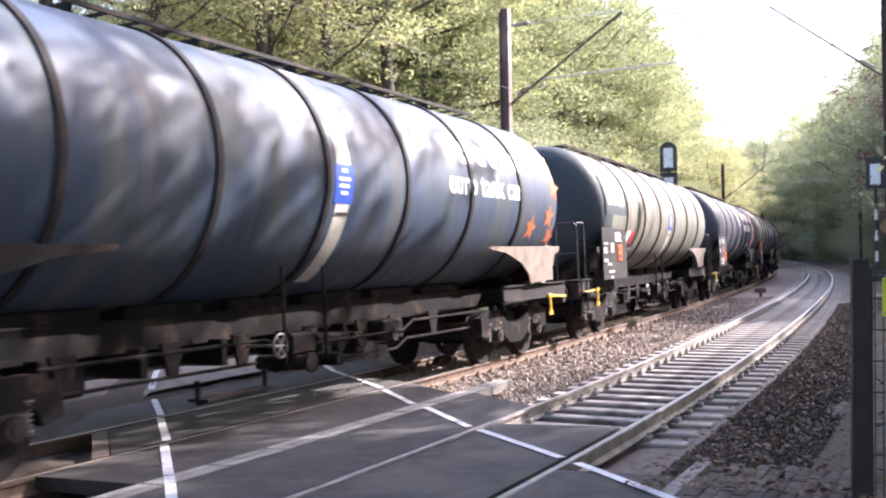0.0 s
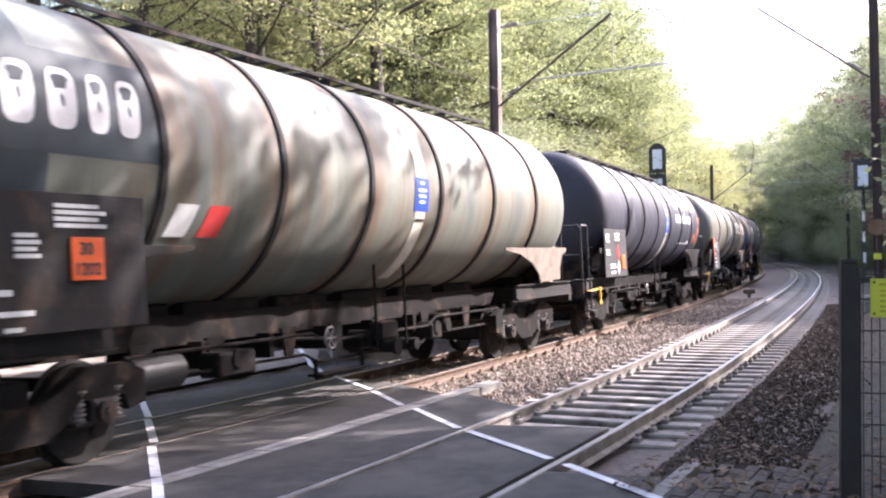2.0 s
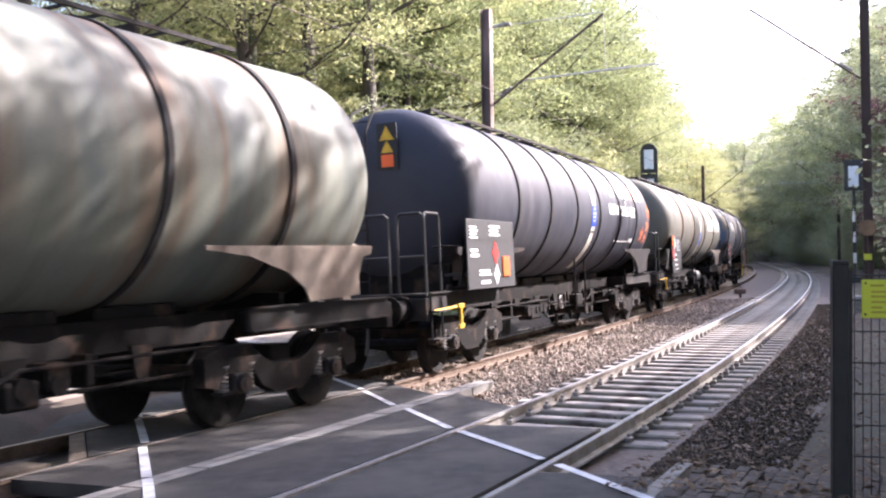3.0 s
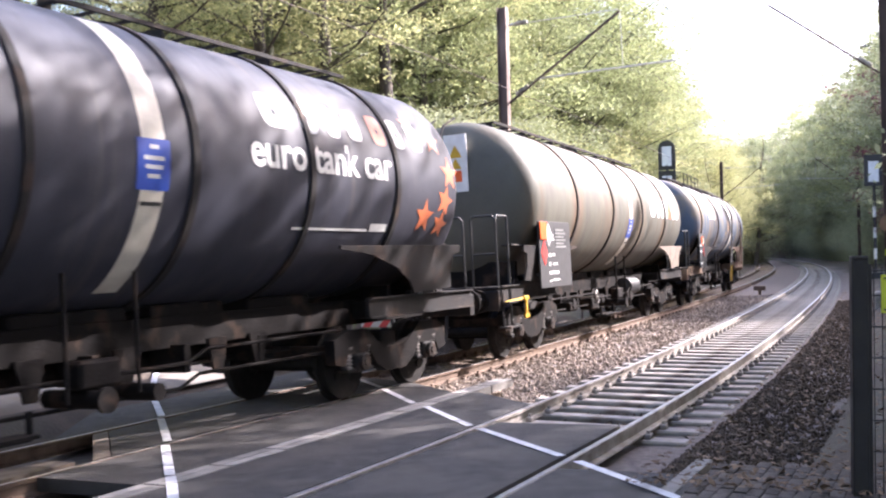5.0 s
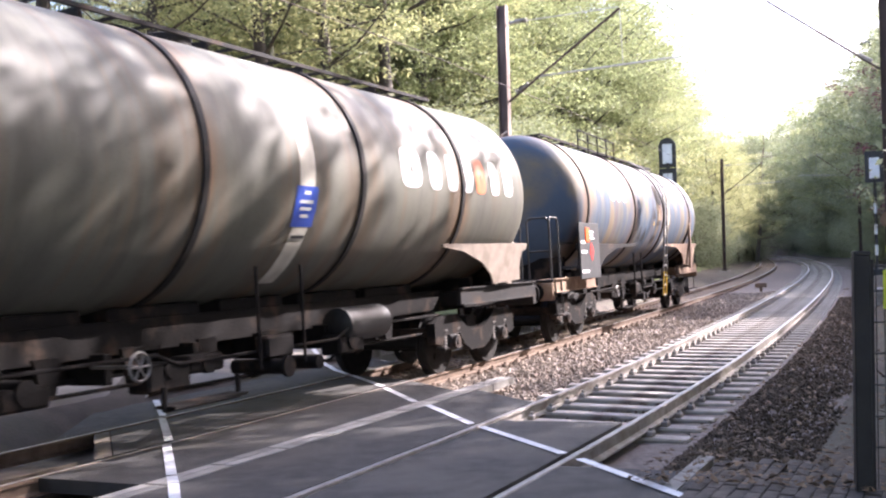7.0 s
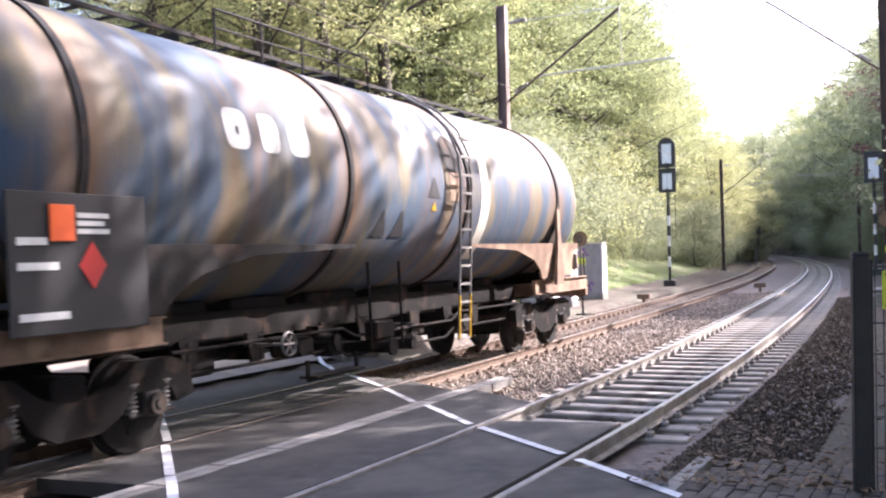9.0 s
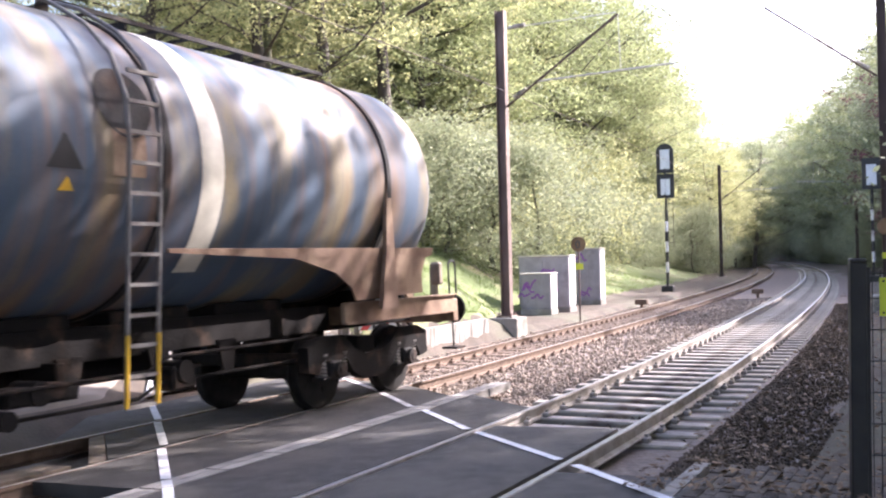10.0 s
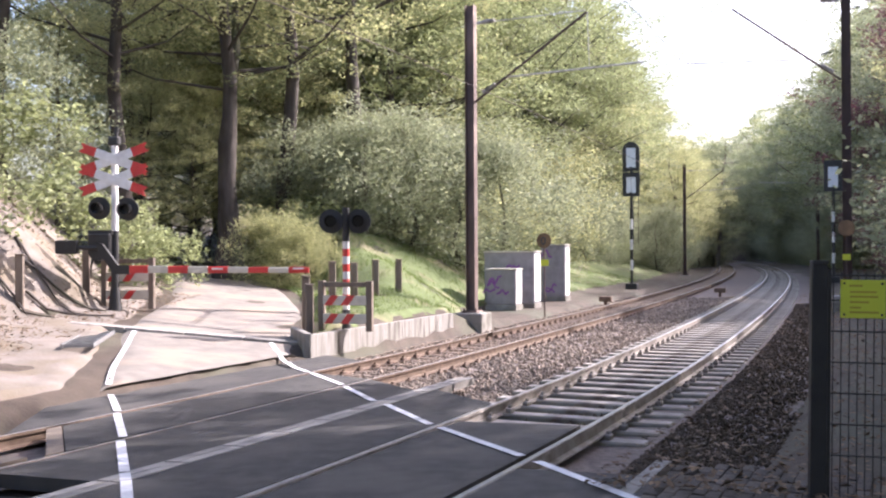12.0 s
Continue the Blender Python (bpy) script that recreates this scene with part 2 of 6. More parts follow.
# wheel colour lowered to carry the same shade
M_wheel = mat("wheel_steel", (0.02, 0.017, 0.015), (0.012, 0.011, 0.01), 0.8, 0.0, spec=0.25, scale=8, bump=0.2)
M_yellow = mat("yellow_paint", (0.62, 0.38, 0.02), (0.5, 0.28, 0.02), 0.5, scale=8, bump=0.1)
M_yellow_sign = mat("yellow_sheet", (0.62, 0.66, 0.05), (0.55, 0.6, 0.04), 0.45, scale=3, bump=0.0)
M_white = mat("white_paint", (0.78, 0.78, 0.77), (0.62, 0.61, 0.59), 0.5, scale=5, bump=0.05)
M_dirty_white = mat("dirty_white_paint", (0.62, 0.59, 0.5), (0.45, 0.42, 0.35), 0.55, scale=4, bump=0.05)
M_red = mat("red_paint", (0.6, 0.05, 0.04), (0.5, 0.04, 0.035), 0.45, scale=5, bump=0.05)
M_orange = mat("orange_panel", (0.85, 0.13, 0.02), (0.75, 0.11, 0.02), 0.5, scale=5, bump=0.0)
M_star = mat("orange_star_film", (0.62, 0.16, 0.05), (0.4, 0.12, 0.06), 0.5, scale=3, bump=0.0)
M_blue_label = mat("blue_label", (0.03, 0.08, 0.4), (0.025, 0.06, 0.32), 0.45, scale=5, bump=0.0)
M_bar = mat("white_marking", (0.66, 0.66, 0.64), (0.52, 0.52, 0.5), 0.6, scale=7, bump=0.0)
M_darkbar = mat("dark_marking", (0.06, 0.06, 0.06), (0.05, 0.05, 0.05), 0.6, scale=7, bump=0.0)
M_panel = mat("data_panel", (0.014, 0.014, 0.016), (0.02, 0.02, 0.021), 0.7, scale=6, bump=0.05)
M_bark = mat("bark", (0.075, 0.06, 0.05), (0.04, 0.032, 0.026), 0.95, scale=5, bump=1.0, bscale=16, stretch=(1, 1, 0.25), c3=(0.09, 0.1, 0.05), c3scale=0.8, c3amount=0.3)
M_bark_pale = mat("bark_pale", (0.2, 0.175, 0.145), (0.12, 0.1, 0.085), 0.95, scale=5, bump=0.8, bscale=16, stretch=(1, 1, 0.25))
M_leaf = mat("spring_leaf", (0.3, 0.33, 0.16), (0.22, 0.255, 0.125), 0.55, scale=0.8, bump=0.0, island=0.4, obj=0.15, transl=0.55)
M_leaf_yellow = mat("young_leaf", (0.42, 0.42, 0.21), (0.34, 0.35, 0.17), 0.55, scale=0.8, bump=0.0, island=0.35, obj=0.1, transl=0.55)
M_leaf_grey = mat("bush_leaf", (0.32, 0.345, 0.215), (0.235, 0.262, 0.155), 0.6, scale=0.8, bump=0.0, island=0.35, obj=0.1, transl=0.5)
M_needle = mat("needle", (0.06, 0.075, 0.045), (0.04, 0.052, 0.035), 0.6, scale=1, bump=0.0, island=0.3, transl=0.2)
M_purple = mat("reddish_leaf", (0.17, 0.075, 0.08), (0.11, 0.05, 0.055), 0.6, scale=1, bump=0.0, island=0.35, transl=0.4)
M_blade = mat("grass_blade", (0.17, 0.23, 0.06), (0.11, 0.16, 0.04), 0.6, scale=2, bump=0.0, island=0.35, transl=0.4)
M_litter = mat("leaf_litter", (0.17, 0.11, 0.065), (0.09, 0.06, 0.036), 0.9, scale=3, bump=0.0, island=0.5)
M_mast = mat("mast_rust_brown", (0.155, 0.11, 0.095), (0.105, 0.072, 0.062), 0.75, scale=3, bump=0.15, bscale=40, stretch=(1, 1, 0.3), c3=(0.3, 0.22, 0.18), c3scale=1.5, c3amount=0.35)
M_mast_dark = mat("mast_dark", (0.09, 0.06, 0.055), (0.06, 0.04, 0.036), 0.75, scale=3, bump=0.15, bscale=40, stretch=(1, 1, 0.3))
M_post_green = mat("fence_post_paint", (0.02, 0.019, 0.018), (0.014, 0.013, 0.013), 0.55, scale=6, bump=0.05)
M_matt_black = mat("matt_black", (0.018, 0.018, 0.019), (0.03, 0.03, 0.03), 0.5, scale=6, bump=0.03)
M_grey_cab = mat("grey_cabinet", (0.33, 0.31, 0.33), (0.25, 0.235, 0.25), 0.6, scale=3, bump=0.05, c3=(0.22, 0.2, 0.21), c3scale=1.5, c3amount=0.35)
M_graffiti = mat("purple_spray", (0.2, 0.06, 0.27), (0.27, 0.1, 0.34), 0.6, scale=4, bump=0.0)
M_wood_post = mat("weathered_wood", (0.2, 0.16, 0.125), (0.12, 0.095, 0.075), 0.9, scale=7, bump=0.4, bscale=30, stretch=(1, 1, 0.2))
M_lens = mat("signal_lens", (0.02, 0.02, 0.022), (0.03, 0.03, 0.03), 0.15, scale=4, bump=0.0)
M_signal_face = mat("pale_backboard", (0.8, 0.82, 0.85), (0.7, 0.72, 0.75), 0.4, scale=3, bump=0.0)


def tank_paint(name, base, other, dirt, rust, rough=0.38, patch=0.4, streak=0.5, rings=()):
    """Old tank paint: repainted bands round the barrel, rust runs down the side, dirt specks."""
    m = bpy.data.materials.new(name)
    m.use_nodes = True
    n, l = m.node_tree.nodes, m.node_tree.links
    b = n["Principled BSDF"]
    co = n.new("ShaderNodeTexCoord").outputs["Object"]

    def tex(scale, stretch, detail=5):
        mp = n.new("ShaderNodeMapping")
        mp.inputs["Scale"].default_value = stretch
        l.new(co, mp.inputs[0])
        t = n.new("ShaderNodeTexNoise")
        t.inputs["Scale"].default_value, t.inputs["Detail"].default_value = scale, detail
        l.new(mp.outputs[0], t.inputs["Vector"])
        return t.outputs["Fac"]

    def rng(v, lo, hi, a=0.0, z=1.0):
        r = n.new("ShaderNodeMapRange")
        for i, q in ((1, lo), (2, hi), (3, a), (4, z)):
            r.inputs[i].default_value = q
        l.new(v, r.inputs[0])
        return r.outputs[0]

    def mix(f, a, c):
        x = n.new("ShaderNodeMix")
        x.data_type = "RGBA"
        l.new(f, x.inputs[0])
        for sock, v in ((x.inputs[6], a), (x.inputs[7], c)):
            if hasattr(v, "is_output"):
                l.new(v, sock)
            else:
                sock.default_value = (*v, 1)
        return x.outputs[2]

    col = mix(rng(tex(1.5, (1.2, 0.36, 0.42), 6), 0.56 - 0.2 * patch, 0.72 - 0.2 * patch), base, other)
    col = mix(rng(tex(2.4, (2.2, 0.2, 0.2), 8), 0.72 - 0.3 * streak, 0.95 - 0.3 * streak, 0, 0.8), col, dirt)
    col = mix(rng(tex(1.9, (1.5, 0.25, 0.12), 9), 0.69 - 0.25 * streak, 0.88 - 0.25 * streak, 0, 0.75), col, rust)
    if rings:
        sep = n.new("ShaderNodeSeparateXYZ")
        l.new(co, sep.inputs[0])
        total = None
        for x in rings:
            a = n.new("ShaderNodeMath")
            a.operation = "SUBTRACT"
            l.new(sep.outputs[0], a.inputs[0])
            a.inputs[1].default_value = x
            b2 = n.new("ShaderNodeMath")
            b2.operation = "ABSOLUTE"
            l.new(a.outputs[0], b2.inputs[0])
            near = rng(b2.outputs[0], 0.04, 0.55, 1.0, 0.0)
            if total is None:
                total = near
            else:
                mx = n.new("ShaderNodeMath")
                mx.operation = "MAXIMUM"
                l.new(total, mx.inputs[0])
                l.new(near, mx.inputs[1])
                total = mx.outputs[0]
        rusty = n.new("ShaderNodeMath")
        rusty.operation = "MULTIPLY"
        l.new(total, rusty.inputs[0])
        l.new(rng(tex(2.6, (1.6, 0.4, 0.3), 7), 0.32, 0.6, 0, 0.95), rusty.inputs[1])
        col = mix(rusty.outputs[0], col, rust)
    fine = tex(26, (1, 1, 1), 3)
    col = mix(rng(fine, 0.55, 0.8, 0, 0.35), col, dirt)
    l.new(col, b.inputs["Base Color"])
    l.new(rng(tex(3, (1, 0.5, 0.5)), 0.3, 0.7, rough + 0.1, rough + 0.32), b.inputs["Roughness"])
    b.inputs["Specular IOR Level"].default_value = 0.3
    bp = n.new("ShaderNodeBump")
    bp.inputs["Strength"].default_value, bp.inputs["Distance"].default_value = 0.12, 0.02
    l.new(tex(1.6, (1, 1, 1), 2), bp.inputs["Height"])
    l.new(bp.outputs[0], b.inputs["Normal"])
    return m


PAINT_BLUE = tank_paint("blue_tank_paint", (0.042, 0.062, 0.098), (0.062, 0.078, 0.088), (0.04, 0.045, 0.045), (0.12, 0.11, 0.09), 0.34, 0.6, 0.5)
PAINT_BEIGE = tank_paint("faded_green_tank_paint", (0.165, 0.172, 0.14), (0.118, 0.134, 0.12), (0.09, 0.08, 0.06), (0.15, 0.085, 0.045), 0.4, 0.5, 0.55, rings=(-4.5, -2.55, -0.58, 1.48, 3.5, 5.5))
# grey-green paint, darkened in its colour for the shade on the domed end
PAINT_GREYGREEN_SHADED = tank_paint("grey_green_shaded_paint", (0.046, 0.062, 0.07), (0.04, 0.05, 0.055), (0.032, 0.034, 0.035), (0.11, 0.1, 0.08), 0.4, 0.4, 0.35)
PAINT_BLACK = tank_paint("blue_black_tank_paint", (0.036, 0.038, 0.052), (0.03, 0.031, 0.042), (0.022, 0.022, 0.025), (0.09, 0.08, 0.075), 0.36, 0.4, 0.4)
PAINT_OLIVE = tank_paint("olive_grey_tank_paint", (0.115, 0.112, 0.09), (0.085, 0.084, 0.07), (0.06, 0.055, 0.045), (0.15, 0.09, 0.05), 0.4, 0.5, 0.55, rings=(-4.0, -1.1, 1.85, 4.7))
PAINT_PATCHY = tank_paint("patched_blue_grey_tank_paint", (0.062, 0.09, 0.13), (0.17, 0.14, 0.09), (0.045, 0.055, 0.065), (0.17, 0.1, 0.06), 0.4, 0.55, 0.6, rings=(-6.09, -1.8, 1.66, 5.7))

# ---- ground, tracks and crossing ----
def sheet(name, xs, ys, zfun, material, parent=None, keep=None, label="", lift=0.0, **tags):
    X, Y = np.meshgrid(xs, ys)
    Z = zfun(X, Y) + lift
    n = len(xs)
    vs = np.stack([X.ravel(), Y.ravel(), Z.ravel()], 1)
    fs = []
    for j in range(len(ys) - 1):
        for i in range(n - 1):
            if keep is None or keep(0.5 * (X[j, i] + X[j + 1, i + 1]), 0.5 * (Y[j, i] + Y[j + 1, i + 1])):
                fs.append((j * n + i, j * n + i + 1, (j + 1) * n + i + 1, (j + 1) * n + i))
    me = bpy.data.meshes.new(name)
    me.from_pydata(vs.tolist(), [], fs)
    me.materials.append(material)
    me.polygons.foreach_set("use_smooth", [True] * len(me.polygons))
    ob = new(name, me)
    if parent:
        ob.parent = parent
    return tagged(ob, label=label, **tags)


def bumpy(X, Y, a, f):
    return a * (np.sin(X * f + 1.3 * np.sin(Y * f * 0.7)) * np.sin(Y * f * 1.1 + 0.7 * np.sin(X * f * 0.9)))


def ground_level(X, Y):
    s, o = along(X, Y)
    bed = ((o > -6.1) & (o < 2.6)).astype(float)
    z = level(X, Y) - 0.42 * smooth01((o + 6.5) / 0.5) * smooth01((2.9 - o) / 0.8) - 0.03
    out = smooth01((np.hypot(X, Y) - 60) / 60)
    return z + bumpy(X, Y, 0.05, 1.1) * smooth01((-6.5 - o) / 2) + bumpy(X, Y, 0.02, 2.3) * smooth01((o - 3) / 2)


near_x = np.concatenate([[-900, -500, -250, -140, -90, -60, -42, -32], np.arange(-26, 26, 0.5), [27, 30, 34, 40, 48, 60, 80, 110, 150, 220, 400, 900]])
near_y = np.concatenate([[-900, -400, -150, -60, -30, -15, -8], np.arange(-4, 60, 0.5), np.arange(61, 130, 2.5), [135, 150, 175, 210, 260, 400, 900, 1500]])
ground = sheet("ground", near_x, near_y, ground_level, M_soil, label="brown woodland soil with patches of green", kind="structure", category="ground")


def strip(name, s0, s1, o0, o1, z, material, parent=None, step=1.0, thick=0.12, skew=0.0, first=None, label="", **tags):
    """A slab along the line between two offsets; skew (first: at its first end) shifts its ends with the offset."""
    bm = bmesh.new()
    n = max(2, int((s1 - s0) / step) + 1)
    rows = []
    for i in range(n):
        q = []
        for o in (o0, o1):
            f = i / (n - 1)
            slant = skew if first is None else first * (1 - f) + skew * f
            s = s0 + (s1 - s0) * f + slant * (o - 0.5 * (o0 + o1))
            q.append(spot(s, o, z))
        a, b = q
        rows.append([bm.verts.new(v) for v in (a, b, b - Vector((0, 0, thick)), a - Vector((0, 0, thick)))])
    for p, q in zip(rows, rows[1:]):
        for i in range(4):
            j = (i + 1) % 4
            bm.faces.new((p[i], p[j], q[j], q[i]))
    bm.faces.new(rows[0])
    bm.faces.new(rows[-1][::-1])
    bmesh.ops.recalc_face_normals(bm, faces=bm.faces[:])
    return tagged(part(name, bm, material, parent, label), **tags)


def rail(name, off, s0, s1, parent, side_mat, top_mat):
    prof = [(-0.062, -0.155), (0.062, -0.155), (0.062, -0.142), (0.012, -0.12), (0.009, -0.045), (0.034, -0.034), (0.034, -0.007),
            (0.024, 0.0), (-0.024, 0.0), (-0.034, -0.007), (-0.034, -0.034), (-0.009, -0.045), (-0.012, -0.12), (-0.062, -0.142)]
    bm = bmesh.new()
    rows = []
    s = s0
    while s < s1 + 0.01:
        rows.append([bm.verts.new(spot(s, off + u, w)) for u, w in prof])
        s += 0.6 if s < 40 else 3.0
    for p, q in zip(rows, rows[1:]):
        for i in range(len(prof)):
            j = (i + 1) % len(prof)
            f = bm.faces.new((p[i], q[i], q[j], p[j]))
            f.material_index = 1 if i == 7 else 0
    bmesh.ops.recalc_face_normals(bm, faces=bm.faces[:])
    return part(name, bm, [side_mat, top_mat], parent)


def sleeper_mesh(material, clip):
    bm = bmesh.new()
    box(bm, (0, 0, -0.25), (0.25, 2.5, 0.18), 0.02)
    for y in (-GAUGE, GAUGE):
        for k in (-0.1, 0.1):
            box(bm, (0, y + k, -0.135), (0.13, 0.075, 0.06), 0.012)
            rod(bm, (0, y + k, -0.11), (0, y + k, -0.075), 0.022, seg=6)
    for f in bm.faces:
        if f.calc_center_median().z > -0.163:
            f.material_index = 1
    return finish(bm, "sleeper", [material, clip], 35)


def track(name, off, smat, rmat, tmat, label, s_free, s_from):
    root = thing(name, label=label, category="railway track", kind="structure")
    for o in (-GAUGE, GAUGE):
        rail("rail", off + o, -34, 300, root, rmat, tmat)
    me = sleeper_mesh(smat, rmat)
    s = s_free
    k = 0
    while s < 95:
        ob = new("sleeper", me)
        ob.parent = root
        ob.matrix_basis = stand(s, off, 0, random.uniform(-0.6, 0.6))
        s += 0.6
        k += 1
    bm = bmesh.new()
    while s < 290:
        box(bm, (0, 0, -0.22), (0.25, 2.5, 0.12), 0, stand(s, off))
        s += 0.6
    tagged(part("far_sleepers", bm, smat, root), kind="stuff")
    s = s_from
    while s > -32:
        ob = new("sleeper", me)
        ob.parent = root
        ob.matrix_basis = stand(s, off)
        s -= 0.6
    return root


track_near = track("track_near", 0.0, M_sleeper, M_rail_old, M_railtop, "near railway track with dusty rails on concrete sleepers", 4.75, -7.0)
track_far = track("track_far", -APART, M_sleeper_rust, M_rail, M_railtop, "far railway track with rusty rails on brown sleepers", 8.4, 0.2)

# the bed sheet under the stones, with their shade in its colour
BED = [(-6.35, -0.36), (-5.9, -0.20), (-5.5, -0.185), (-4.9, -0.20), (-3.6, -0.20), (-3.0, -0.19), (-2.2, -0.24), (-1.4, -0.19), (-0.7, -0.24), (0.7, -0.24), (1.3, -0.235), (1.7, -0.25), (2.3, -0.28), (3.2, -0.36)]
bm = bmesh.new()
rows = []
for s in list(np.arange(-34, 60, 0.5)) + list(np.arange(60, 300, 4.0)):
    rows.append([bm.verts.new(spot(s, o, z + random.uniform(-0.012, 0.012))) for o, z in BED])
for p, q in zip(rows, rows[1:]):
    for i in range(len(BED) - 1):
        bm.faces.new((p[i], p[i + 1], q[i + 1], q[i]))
tagged(part("track_bed", bm, M_ballast_shaded, None, "stone ballast bed under both tracks, coloured dark as the shade between stones", smooth=60), kind="structure", category="track bed")


def stones(name, count, where, material, label, size=(0.022, 0.05)):
    """Loose crushed stones as joined wedges."""
    rnd = np.random.default_rng(5 + count)
    base = np.array([(1, 0.1, 0), (0.1, 1, 0.05), (-1, 0.2, 0), (0, -1, 0.1), (0.15, 0.1, 0.75), (0, 0, -0.7)])
    faces = np.array([(0, 1, 4), (1, 2, 4), (2, 3, 4), (3, 0, 4), (1, 0, 5), (2, 1, 5), (3, 2, 5), (0, 3, 5)])
    V, F = [], []
    for i in range(count):
        s, o, z = where(rnd)
        r = rnd.uniform(*size)
        q = Euler(rnd.uniform(0, 6.28, 3)).to_matrix()
        sc = rnd.uniform(0.6, 1.25, 3) * r
        c = spot(s, o, z)
        pts = (base * sc) @ np.array(q).T + np.array(c)
        V.append(pts)
        F.append(faces + 6 * i)
    me = bpy.data.meshes.new(name)
    me.from_pydata(np.concatenate(V).tolist(), [], np.concatenate(F).tolist())
    me.materials.append(material)
    return tagged(new(name, me), label=label, category="ballast", kind="stuff")


def bedz(o):
    return float(np.interp(o, [b[0] for b in BED], [b[1] for b in BED]))


def between_tracks(r):
    s = 5.6 + 34 * r.random() ** 1.8
    lo, hi = -3.55, -0.8
    o = r.uniform(lo, hi)
    if s < 6.2 - (o + 2.14):
        s = 6.2 - (o + 2.14) + r.random() * 2
    return s, o, bedz(o) + r.uniform(0.0, 0.03)


def right_side(r):
    s = 3.1 + 30 * r.random() ** 1.7
    o = 1.34 + (1.25 + 0.3 * math.sin(s * 1.3) + 0.2 * math.sin(s * 3.1)) * r.random() ** 1.3
    heap = 0.10 * math.exp(-((o - 1.95) / 0.35) ** 2) * (0.6 + 0.4 * math.sin(s * 0.9 + 1))
    return s, o, bedz(min(o, 2.3)) + r.uniform(0.0, 1.0) * (0.015 + heap)


def in_gauge(r):
    return 4.6 + 24 * r.random() ** 1.5, r.uniform(-0.68, 0.68), -0.225 + r.uniform(-0.01, 0.012)


def in_far_gauge(r):
    return 8.5 + 30 * r.random() ** 1.4, r.uniform(-0.68, 0.68) - APART, -0.17 + r.uniform(-0.012, 0.015)


def far_shoulder(r):
    return 8 + 34 * r.random() ** 1.4, r.uniform(-6.3, -5.1), -0.2 + r.uniform(0, 0.02)


stones("ballast_between_tracks", 15000, between_tracks, M_stone, "reddish grey crushed stone ballast between the tracks")
stones("ballast_beside_track", 15000, right_side, M_stone_grey, "dark brown crushed stone ballast beside the near track", (0.014, 0.036))
stones("ballast_in_far_track", 7000, in_far_gauge, M_stone, "tan crushed stone packed between the far rails", (0.02, 0.042))
stones("ballast_between_rails", 4000, in_gauge, M_stone_grey, "crushed stone ballast between sleepers", (0.02, 0.042))
stones("ballast_shoulder", 5000, far_shoulder, M_stone, "pale crushed stone shoulder beside the far track")

# the skewed crossing: slabs between and beside the rails
crossing = thing("level_crossing", label="asphalt level crossing laid askew over two tracks", category="level crossing", kind="structure")
GROOVE = 0.75 - 0.036
strip("asphalt_slab", -34, 2.35, 0.80, 2.0, -0.004, M_asphalt, crossing)
strip("asphalt_slab", -34, 4.45, -GROOVE + 0.06, GROOVE - 0.06, -0.006, M_asphalt, crossing)
strip("asphalt_slab", -3.0, 6.3, -2.02, -0.80, -0.004, M_asphalt, crossing, skew=-0.9)
strip("asphalt_slab", 1.0, 7.3, -3.5, -2.28, -0.006, M_asphalt, crossing, skew=-0.9, first=0.0)
strip("asphalt_slab", 2.62, 8.3, -APART - GROOVE + 0.06, -APART + GROOVE - 0.06, -0.006, M_asphalt, crossing, skew=-0.5, first=-0.95)
strip("edge_slab", 2.38, 2.6, -APART - GROOVE + 0.06, -APART + GROOVE - 0.06, -0.004, M_wood_post, crossing, skew=-0.95)
strip("asphalt_slab", 3.6, 11.2, -6.6, -5.09, -0.008, M_asphalt, crossing, skew=-0.8, first=-1.4)
strip("timber_plank", 0.2, 1.75, -4.22, -3.86, -0.03, M_wood_post, crossing, thick=0.14, label="weathered timber plank between the rails")
strip("timber_plank", -1.4, 0.16, -4.2, -3.88, -0.03, M_wood_post, crossing, thick=0.14)
strip("asphalt_apron", -34, 1.9, 2.0, 6.5, -0.010, M_asphalt, crossing)
s = -1.4
while s < 7.9:
    for o in (-2.215, -2.075):
        strip("kerb_block", s + 0.02, s + 0.78, o - 0.062, o + 0.062, 0.003, M_kerb, crossing, thick=0.1)
    s += 0.8
strip("kerb_block", 1.7, 2.28, 1.76, 1.88, 0.004, M_kerb, crossing, thick=0.1)
strip("kerb_block", 2.3, 2.9, 1.76, 1.88, 0.004, M_kerb, crossing, thick=0.1)


paver_bm = box(bmesh.new(), (0, 0, -0.03), (0.196, 0.096, 0.08), 0.006)
PAVER = finish(paver_bm, "paver", mat("block_paver", (0.085, 0.068, 0.055), (0.05, 0.042, 0.036), 0.92, scale=6, bump=0.4, bscale=60, obj=0.3), 35)
rp = random.Random(12)
for i in range(9):
    for j in range(14):
        q = new("paver", PAVER)
        q.parent = crossing
        q.matrix_basis = stand(1.0 + 0.2 * i + 0.1 * (j % 2), 2.0 + 0.1 * j, 0.004 + rp.uniform(-0.006, 0.006), rp.uniform(-1, 1))


